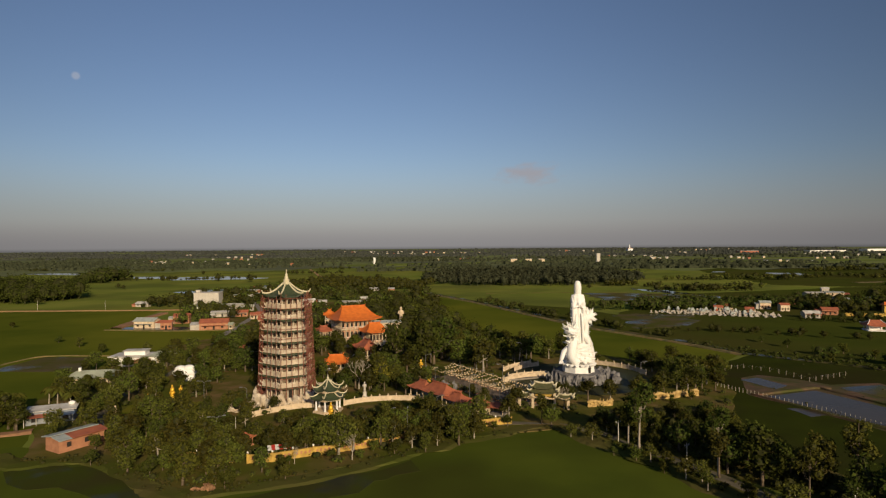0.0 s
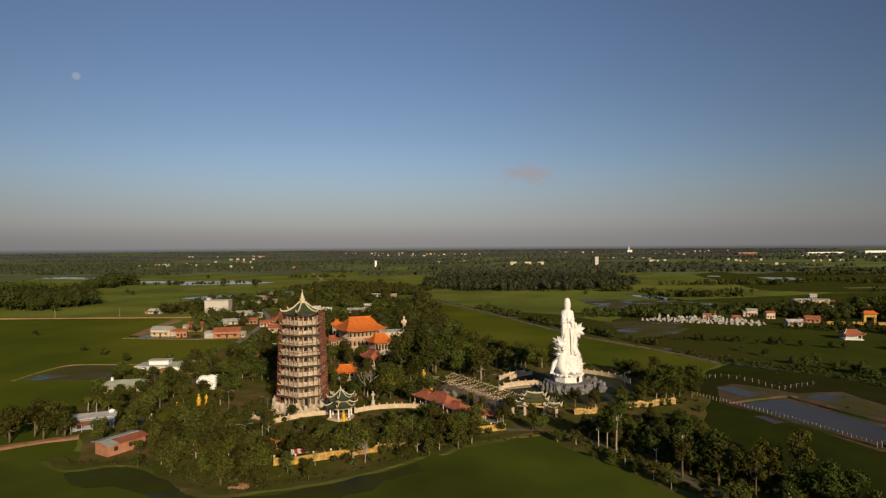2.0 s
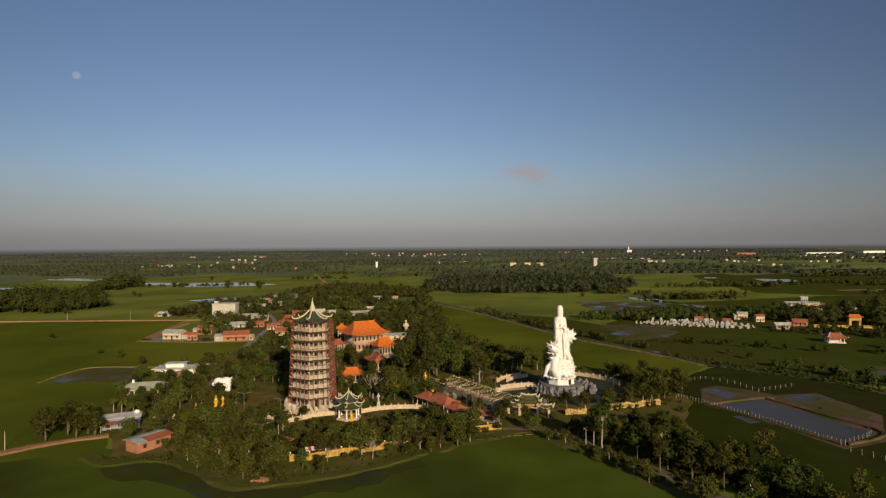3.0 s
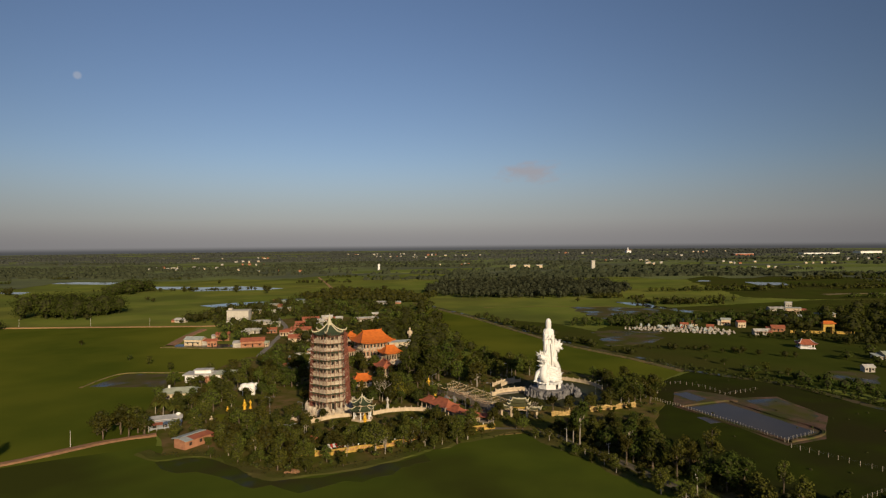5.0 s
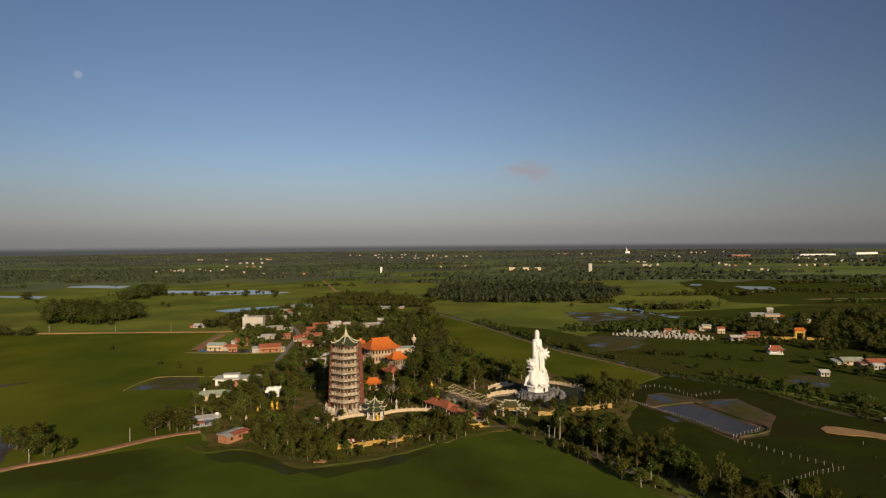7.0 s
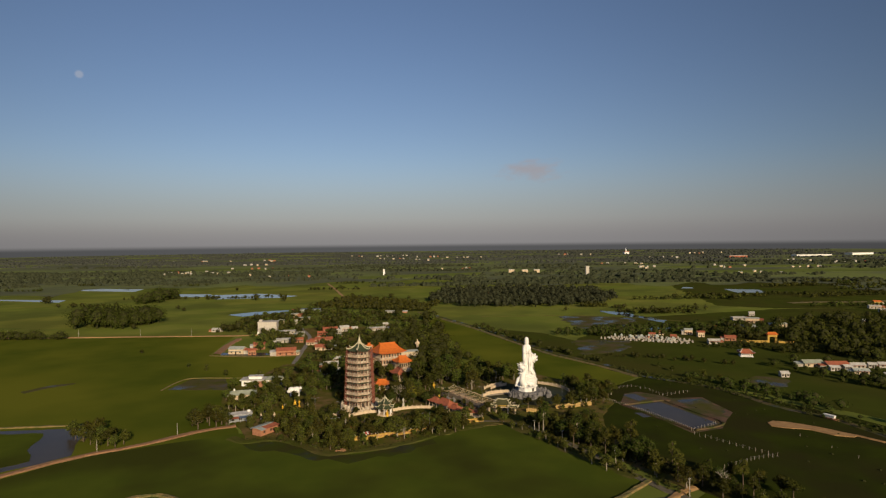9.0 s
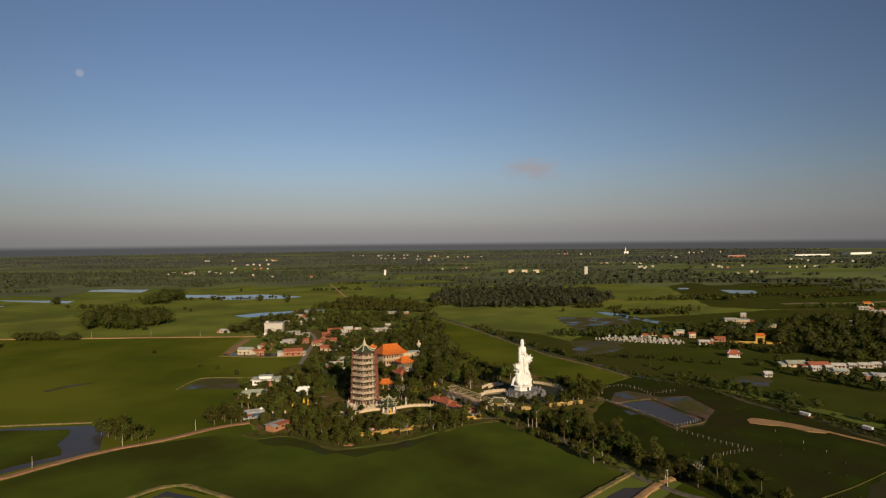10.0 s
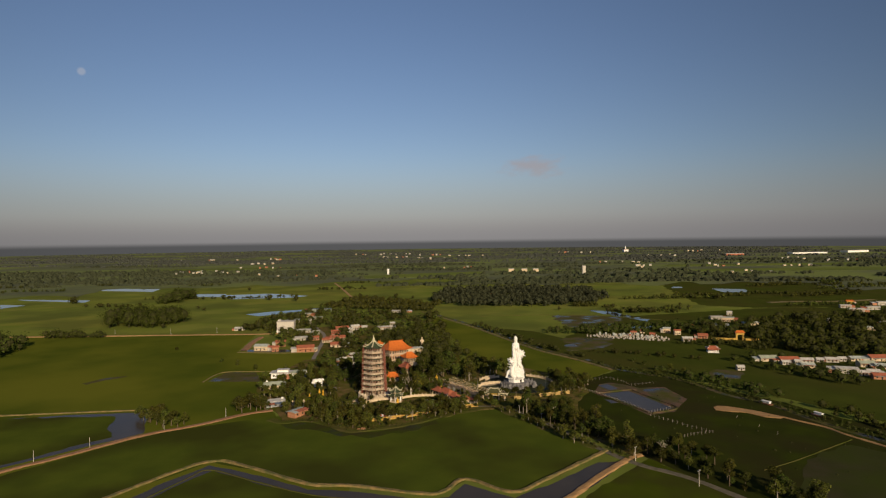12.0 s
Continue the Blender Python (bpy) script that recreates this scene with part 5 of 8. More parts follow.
def build_tower():
    t = tagged(empty("pagoda_tower", pose(-47.5, 164.0, 0.25)), "unfinished nine-storey hexagonal pagoda of pale render with green eaves", "tower")
    turn = radians(-93)
    levels = [4.5, 7.8, 11.1, 14.4, 17.7, 21.0, 24.3, 27.5, 30.7]    # eave heights, ground storey to the top one
    base_col = bpy.data.meshes.new("column")
    c = column(0.17, 2.0)
    c.to_mesh(base_col)
    base_col.materials.append(M_RAWPLASTER)
    door_me = bpy.data.meshes.new("doorway")
    c = box(-0.55, -0.12, 0, 0.55, 0.12, 1.75, 0.03)
    c.to_mesh(door_me)
    door_me.materials.append(M_DARK)
    low = 0.0
    # stepped base with its stair
    bm = bmesh.new()
    add_lathe(bm, [(0, 10.2), (0.5, 10.2), (0.5, 9.4), (1.0, 9.4), (1.0, 8.8), (1.35, 8.8)], 6, pose(0, 0, 0, 0, 0, -93))
    part("base_platform", bm, M_RAWPLASTER, t)
    for k in range(6):
        bm = box(-1.6, -11.6 + 0.35 * k, 0, 1.6, -8.0, 0.22 * (k + 1), 0.02)
        step = part("step", bm, M_RAWPLASTER, t)
        step.rotation_euler = (0, 0, radians(27))
    low = 1.3
    for i, z in enumerate(levels):
        f = 1 - 0.021 * i
        rw, re = 5.9 * f, 7.9 * (1 - 0.021 * i)
        h = z - low
        bm = bmesh.new()
        add_lathe(bm, [(low, rw * 0.8), (z + 0.3, rw * 0.8), (z + 0.35, rw), (z + 0.75, rw), (z + 0.75, rw * 0.5)], 6, pose(0, 0, 0, 0, 0, -93))
        part("storey_wall", bm, M_SHADEDWALL, t, "unplastered wall behind the balcony, darkened in colour for shade")
        # balcony parapet standing on the eaves below
        if i:
            bm = bmesh.new()
            for k in range(6):
                a, b = turn + k * math.tau / 6, turn + (k + 1) * math.tau / 6
                p, q = Vector((math.cos(a), math.sin(a), 0)) * rw * 1.25, Vector((math.cos(b), math.sin(b), 0)) * rw * 1.25
                yaw = math.atan2(q.y - p.y, q.x - p.x)
                n = (q - p).length
                add_box(bm, 0, -0.09, low - 0.5, n, 0.09, low + 0.9, 0.02, Matrix.Translation(p) @ Matrix.Rotation(yaw, 4, "Z"))
                for j in range(5):
                    u = n * (j + 0.5) / 5
                    add_box(bm, u - 0.16, -0.16, low - 0.5, u + 0.16, 0.16, low + 1.2, 0.03, Matrix.Translation(p) @ Matrix.Rotation(yaw, 4, "Z"))
                add_path(bm, [p + Vector((0, 0, low + 0.3)), p * 1.06 + Vector((0, 0, low + 0.8)), p * 1.11 + Vector((0, 0, low + 1.35))], [0.3, 0.24, 0.1], 6)
            part("parapet", bm, M_RAWPLASTER, t, "pale scalloped balcony parapet")
        for k in range(6):
            a, b = turn + k * math.tau / 6, turn + (k + 1) * math.tau / 6
            yaw = (a + b) / 2 + math.pi / 2
            out = Vector((math.cos((a + b) / 2), math.sin((a + b) / 2), 0))
            mid = out * (rw * math.cos(math.pi / 6))
            base = Matrix.Translation(mid + Vector((0, 0, low + 0.05))) @ Matrix.Rotation(yaw, 4, "Z")
            s = Matrix.Diagonal((1, 1, (h - 0.35) / 2.0, 1))
            inset = Matrix.Translation(out * (-0.2 * rw * math.cos(math.pi / 6)))
            share("doorway", door_me, t, inset @ base @ Matrix.Diagonal((1, 1, (h - 0.5) / 2.4, 1)))
            for u in (-2.75, -1.0, 1.0, 2.75):
                share("column", base_col, t, base @ Matrix.Translation((u * f, -0.12, 0)) @ s)
        # eaves
        last = i == len(levels) - 1
        bm = bmesh.new()
        if not last:
            add_ring_roof(bm, re, rw * 0.98, z, z + 0.95, 6, turn, 0.55)
        else:
            add_ring_roof(bm, re * 1.0, 1.0, z + 0.6, z + 4.3, 6, turn, 0.9, 0.25, 1.6, 8)
        roof = part("eave_roof" if not last else "top_roof", bm, M_GREENTILE, t, "dark green tiled eaves")
        for k in range(6):
            a = turn + k * math.tau / 6
            bm = hip_ridge(re, rw * 0.98, z, z + 0.95, a, 0.55, 0.14) if not last else hip_ridge(re * 1.0, 0.9, z + 0.6, z + 4.3, a, 0.9, 0.27, 1.6)
            part("ridge", bm, M_RIDGE if last else M_RAWPLASTER, roof, "pale upturned ridge", True)
        # fascia under the eaves, coloured dark to thicken the dark band there
        bm = bmesh.new()
        add_lathe(bm, [(z - 0.34, rw * 1.01), (z - 0.24, re * 0.86), (z - 0.1, re * 0.88), (z + 0.02, re * 0.86), (z + 0.05, rw)], 6, pose(0, 0, 0, 0, 0, -93))
        part("fascia", bm, M_GREENTILE, t, "dark green underside of the eaves")
        low = z + 0.8
    bm = bmesh.new()
    zt = levels[-1]
    add_lathe(bm, [(zt + 3.8, 1.2), (zt + 4.5, 1.3), (zt + 4.7, 0.85), (zt + 5.4, 0.95), (zt + 5.6, 0.55), (zt + 6.2, 0.62), (zt + 6.4, 0.36), (zt + 7.0, 0.38), (zt + 7.3, 0.18), (zt + 8.7, 0.05)], 12)
    part("finial", bm, M_RIDGE, t, "stacked pale spire", True)
    # stucco rockwork and dragon forms round the foot
    rng = random.Random(3)
    for k in range(16):
        a = radians(-185 + k * 12.5)
        bm = bmesh.new()
        add_blob(bm, (9.2 * math.cos(a), 9.2 * math.sin(a), rng.uniform(0.8, 1.6)), (rng.uniform(0.9, 1.5), rng.uniform(0.8, 1.3), rng.uniform(1.0, 2.4)), 0.5, k, 2)
        part("stucco_rock", bm, M_RAWPLASTER, t)
    return t


build_tower()


def build_scaffold():
    s = tagged(empty("scaffold", pose(-47.5, 164.0, 0.25)), "rusty red steel scaffold standing round the pagoda", "scaffold")
    turn = radians(-93)
    rng = random.Random(8)
    pole = bpy.data.meshes.new("pole")
    bm = bmesh.new()
    add_tube(bm, (0, 0, 0), (0, 0, 1), 0.055, None, 5)
    bm.to_mesh(pole)
    bm.free()
    pole.materials.append(M_RUST)

    def rod(name, a, b, fat=1.0):
        a, b = Vector(a), Vector(b)
        share(name, pole, s, Matrix.Translation(a) @ (b - a).to_track_quat("Z", "Y").to_matrix().to_4x4() @ Matrix.Diagonal((fat, fat, (b - a).length, 1)))

    for face, dense in ((0, 5), (1, 6), (3, 5), (4, 7), (5, 4)):
        a, b = turn + face * math.tau / 6, turn + (face + 1) * math.tau / 6
        side = face in (1, 4)
        for row, (lo, hi) in enumerate(((8.5, 7.2), (9.0, 7.6)) if side else ((8.5, 7.2),)):
            def at(t, z):
                r = lo + (hi - lo) * z / 32
                return Vector((r * (math.cos(a) * (1 - t) + math.cos(b) * t), r * (math.sin(a) * (1 - t) + math.sin(b) * t), z))
            for k in range(dense):
                t = (k + 0.5) / dense + rng.uniform(-0.02, 0.02)
                rod("upright_pole", at(t, 0), at(t, 32 + rng.uniform(-1.5, 0.8)), 1.3)
            for j in range(11 if not side else 14):
                z = 1.8 + (2.9 if not side else 2.2) * j + rng.uniform(-0.1, 0.1)
                rod("ledger_pole", at(0, z), at(1, z + rng.uniform(-0.15, 0.15)), 1.15)
            if side:
                for j in range(10):
                    z = 1.8 + 3.05 * j
                    rod("brace_pole", at((j % 2) * 0.5, z), at(0.5 - (j % 2) * 0.5, z + 3.0))
                    rod("brace_pole", at(0.5 + (j % 2) * 0.5, z), at(1 - (j % 2) * 0.5, z + 3.0))
        if side:
            for j in range(10):
                z = 2.0 + 3.05 * j
                p, q = at(0.02, z), at(0.98, z)
                bm = bmesh.new()
                yaw = math.atan2(q.y - p.y, q.x - p.x)
                add_box(bm, 0, 0.05, 0, (q - p).length * rng.uniform(0.75, 1), 0.95, 0.07, 0, Matrix.Translation(p) @ Matrix.Rotation(yaw, 4, "Z"))
                part("deck_board", bm, M_RUST, s)


build_scaffold()


def build_pavilion():
    p = tagged(empty("pavilion", Matrix.Translation((-32.6, 150.5, 0.25)) @ Matrix.Diagonal((0.84, 0.84, 0.86, 1))), "hexagonal pavilion with a two-tiered green tiled roof", "pavilion")
    turn = radians(-93)
    bm = bmesh.new()
    add_lathe(bm, [(0, 5.2), (0.4, 5.2), (0.4, 4.9), (0.7, 4.9)], 6, pose(0, 0, 0, 0, 0, -93))
    part("plinth", bm, M_CREAM, p)
    for k in range(6):
        a = turn + k * math.tau / 6
        c = part("column", column(0.3, 3.9), M_WHITE, p)
        c.location = (4.0 * math.cos(a), 4.0 * math.sin(a), 0.7)
    for r0, r1, z0, z1, fl in ((6.0, 2.8, 4.6, 6.3, 0.9), (4.7, 0.4, 7.1, 10.2, 1.1)):
        bm = bmesh.new()
        add_ring_roof(bm, r0, r1, z0, z1, 6, turn, fl, 0.2, 1.5, 6)
        roof = part("roof", bm, M_GREENTILE, p)
        for k in range(6):
            part("ridge", hip_ridge(r0, r1, z0, z1, turn + k * math.tau / 6, fl, 0.2, 1.5), M_RIDGE, roof, "pale upturned ridge", True)
        bm = bmesh.new()
        add_lathe(bm, [(z0 - 0.55, r0 * 0.72), (z0 - 0.5, r0 * 0.9), (z0 - 0.1, r0 * 0.92), (z0 + 0.1, r0 * 0.8)], 6, pose(0, 0, 0, 0, 0, -93))
        part("fascia", bm, M_CREAM, roof)
    bm = bmesh.new()
    add_lathe(bm, [(5.9, 2.7), (7.3, 2.7)], 6, pose(0, 0, 0, 0, 0, -93))
    part("drum", bm, M_CREAM, p)
    bm = bmesh.new()
    add_lathe(bm, [(9.8, 0.5), (10.3, 0.55), (10.6, 0.25), (10.9, 0.4), (11.2, 0.15), (12.0, 0.04)], 10)
    part("finial", bm, M_RIDGE, p, smooth=True)


build_pavilion()


def build_hall(name, x, y, yaw, w, d, podium, floors, roof_h, over, ridge, mat, label, flare=0.9, columns=8, gable=True):
    """A temple hall: podium, storeys with columns, windows and balcony, and a sweeping hipped roof."""
    h = tagged(empty(name, pose(x, y, 0.25, 0, 0, yaw)), label, "temple hall")
    part("podium", box(-w / 2 - 1.2, -d / 2 - 1.2, 0, w / 2 + 1.2, d / 2 + 1.2, podium, 0.05), M_CREAM, h)
    z = podium
    for i, fh in enumerate(floors):
        part("wall", box(-w / 2 + 1.2, -d / 2 + 1.2, z, w / 2 - 1.2, d / 2 - 1.2, z + fh, 0.02), M_PINK, h)
        part("balcony_slab", box(-w / 2 - 0.3, -d / 2 - 0.3, z + fh - 0.35, w / 2 + 0.3, d / 2 + 0.3, z + fh, 0.03), M_CREAM, h)
        colme = bpy.data.meshes.new("column")
        c = column(0.22, fh - 0.35)
        c.to_mesh(colme)
        colme.materials.append(M_CREAM)
        winme = bpy.data.meshes.new("window")
        c = box(-0.6, -0.06, 0, 0.6, 0.06, fh * 0.5, 0.02)
        c.to_mesh(winme)
        winme.materials.append(M_DARK)
        for k in range(columns + 1):
            u = -w / 2 + w * k / columns
            share("column", colme, h, pose(u, -d / 2, z))
            share("column", colme, h, pose(-w / 2, -d / 2 + d * k / columns, z))
            if k < columns:
                share("window", winme, h, pose(u + w / columns / 2, -d / 2 + 1.2, z + fh * 0.2))
                share("window", winme, h, pose(-w / 2 + 1.2, -d / 2 + d * (k + 0.5) / columns, z + fh * 0.2, 0, 0, 90))
        bm = bmesh.new()
        for sx, sy, ex, ey in ((-w / 2, -d / 2, w / 2, -d / 2), (-w / 2, -d / 2, -w / 2, d / 2)):
            add_tube(bm, (sx, sy, z + 0.9), (ex, ey, z + 0.9), 0.07)
            n = int(max(abs(ex - sx), abs(ey - sy)) / 0.8)
            for k in range(n):
                px, py = sx + (ex - sx) * k / n, sy + (ey - sy) * k / n
                add_tube(bm, (px, py, z), (px, py, z + 0.9), 0.06, None, 4)
        part("railing", bm, M_WHITE, h)
        z += fh
    bm = bmesh.new()
    add_hip_roof(bm, w / 2 + over, d / 2 + over, z + 0.1, z + roof_h, ridge, flare)
    roof = part("roof", bm, mat, h)
    bm = bmesh.new()
    add_box(bm, -ridge - 0.3, -0.25, z + roof_h - 0.15, ridge + 0.3, 0.25, z + roof_h + 0.35, 0.05)
    for s in (-1, 1):
        add_tube(bm, (s * (ridge + 0.1), 0, z + roof_h), (s * (ridge + 0.7), 0, z + roof_h + 0.9), 0.25, 0.08)
    part("ridge", bm, mat, roof)
    for sx in (-1, 1):
        for sy in (-1, 1):
            bm = bmesh.new()
            pts = []
            for i in range(8):
                s = i / 7
                pts.append((sx * (w / 2 + over + (ridge - w / 2 - over) * s), sy * ((d / 2 + over) * (1 - s)), z + 0.25 + (roof_h - 0.1) * s ** 1.5 + flare * (1 - s) ** 3))
            add_path(bm, pts, [0.16] * 8, 5)
            part("hip_ridge", bm, mat, roof)
    return h


M_PINK = material("pinkish_render", (0.62, 0.36, 0.22), (0.50, 0.28, 0.17), 0.85, 0.6, bump=0.2)
build_hall("main_hall", -42.6, 265, 28, 16.5, 15, 3.5, (4.6, 3.9), 5.8, 2.3, 5.4, M_ORANGE, "large two-storey temple hall with a bright orange tiled roof")
build_hall("front_hall", -30.5, 246, 28, 7.4, 7, 4.0, (4.6,), 3.6, 1.8, 2.2, M_ORANGE, "smaller temple hall with an upswept orange roof", 0.8, 5)
build_hall("side_hall", -56.0, 262, 28, 4.6, 5.4, 2.4, (4.4,), 2.0, 1.0, 1.2, M_RED, "side building with a red tiled roof beside the main hall", 0.4, 4)
build_hall("lower_hall", -31.5, 228, 118, 9, 6, 1.0, (3.6,), 3.2, 1.3, 2.5, M_RED, "low hall with a red tiled roof behind the trees", 0.5, 4)
build_hall("bell_house", -59, 292, 10, 4.2, 4.2, 2.0, (6.0, 2.6), 2.4, 1.1, 0.4, M_ORANGE, "small tower-like bell house with an orange roof", 0.5, 3)
build_hall("shrine_hall", -40, 205, 8, 6.5, 5.5, 0.5, (2.6,), 2.6, 1.2, 2.2, M_ORANGE, "small shrine hall with an orange two-part roof", 0.4, 4)
build_hall("small_shrine", -58, 232, 10, 4, 4, 0.4, (2.4,), 2.0, 0.9, 0.8, M_RED, "little shrine with a red roof among trees", 0.3, 3)


def build_gallery():
    """Three stepped red roofs of a long open gallery."""
    g = tagged(empty("gallery", pose(-1.0, 158, 0.25, 0, 0, -50)), "long open gallery under three stepped red tiled roofs", "gallery")
    for u, w, d, z, h in ((-8.5, 7.0, 6.4, 3.4, 1.8), (-0.5, 10, 7.6, 3.6, 2.2), (7.5, 6.5, 5.6, 2.8, 1.6)):
        bm = bmesh.new()
        add_hip_roof(bm, w / 2 + 0.6, d / 2, z, z + h, w / 2 - 2, 0.35, 0.2)
        roof = part("roof", bm, M_RED, g)
        roof.location = (u, 0, 0)
        part("ridge", box(-w / 2 + 1.8, -0.2, z + h - 0.1, w / 2 - 1.8, 0.2, z + h + 0.3, 0.05), M_RED, roof)
        for sx in (-1, 0, 1):
            for sy in (-1, 1):
                c = part("post", column(0.16, z), M_CREAM, g)
                c.location = (u + sx * (w / 2 - 0.5), sy * (d / 2 - 0.8), 0)
    part("floor_slab", box(-13, -4, 0, 13, 4, 0.2, 0.03), M_ROAD, g)


build_gallery()
for name, x, y, w, d, z, h, mat, text in (("tea_house", 9.5, 147, 6, 5, 2.4, 1.8, M_RED, "small hut with a dark red tiled roof"),
                                          ("gazebo", -46.5, 121.5, 3.2, 3.2, 2.1, 1.2, M_RED, "red wooden gazebo on a raised red floor"),
                                          ("stall", 14.5, 146, 4.5, 3.5, 2.3, 1.0, M_RED, "stall with a dark red roof")):
    g = tagged(empty(name, pose(x, y, 0.25, 0, 0, -25)), text, "hut")
    bm = bmesh.new()
    add_hip_roof(bm, w / 2 + 0.4, d / 2 + 0.4, z, z + h, w * 0.2, 0.25, 0.15)
    part("roof", bm, mat, g)
    for sx in (-1, 1):
        for sy in (-1, 1):
            c = part("post", column(0.11, z), M_BRICK if name == "gazebo" else M_CREAM, g)
            c.location = (sx * w * 0.42, sy * d * 0.42, 0)
    part("floor_slab", box(-w / 2, -d / 2, 0, w / 2, d / 2, 0.35, 0.03), M_BRICK if name == "gazebo" else M_ROAD, g)
    if name == "tea_house":
        part("wall", box(-w * 0.35, -d * 0.3, 0.35, w * 0.4, d * 0.4, z, 0.03), M_CREAM, g)


def build_gate():
    """A three-bay gateway with green roofs and pale upswept ridges."""
    g = tagged(empty("temple_gate", pose(27.9, 151.5, 0.25, 0, 0, -14) @ Matrix.Diagonal((0.94, 0.94, 0.78, 1))), "three-bay temple gate with green tiled roofs and pale ridges", "gate")
    for u, h in ((-7.2, 4.2), (-3.2, 5.8), (3.2, 5.8), (7.2, 4.2)):
        part("pillar", box(u - 0.4, -0.5, 0, u + 0.4, 0.5, h, 0.06), M_CREAM, g)
    for u, w, z, h in ((0, 4.4, 6.0, 1.5), (0, 3.6, 7.6, 1.5), (-6.2, 2.6, 4.0, 1.2), (6.2, 2.6, 4.0, 1.2)):
        bm = bmesh.new()
        add_hip_roof(bm, w, 1.7, z, z + h, w * 0.72, 0.9, 0.2, 1.3)
        roof = part("roof", bm, M_OLIVETILE, g)
        roof.location = (u, 0, 0)
        bm = bmesh.new()
        pts = [(-w * 0.8 + 1.6 * w * k / 8, 0, z + h + 0.1 + 0.55 * (abs(k - 4) / 4) ** 2) for k in range(9)]
        add_path(bm, pts, [0.34] * 9, 6)
        add_blob(bm, (0, 0, z + h + 0.45), (0.35, 0.3, 0.45), 0.2, 2, 1)
        part("ridge", bm, M_RIDGE, roof, "pale ridge with upturned ends", True)
        for sx in (-1, 1):
            for sy in (-1, 1):
                bm = bmesh.new()
                pts = [(sx * (w + (w * 0.72 - w) * s), sy * 1.7 * (1 - s), z + 0.15 + h * s ** 1.3 + 0.9 * (1 - s) ** 3) for s in (0, 0.15, 0.35, 0.6, 1)]
                pts.insert(0, (sx * (w + 0.4), sy * 1.95, z + 1.75))
                add_path(bm, pts, [0.1, 0.3, 0.3, 0.28, 0.26, 0.24], 5)
                part("hip_ridge", bm, M_RIDGE, roof, "pale upturned hip ridge", True)
    part("beam", box(-7.6, -0.35, 3.4, 7.6, 0.35, 4.0, 0.05), M_CREAM, g)
    part("name_board", box(-2.4, -0.5, 4.5, 2.4, -0.3, 5.6, 0.04), M_YELLOW, g, "plain yellow board over the middle bay")
    return g


build_gate()

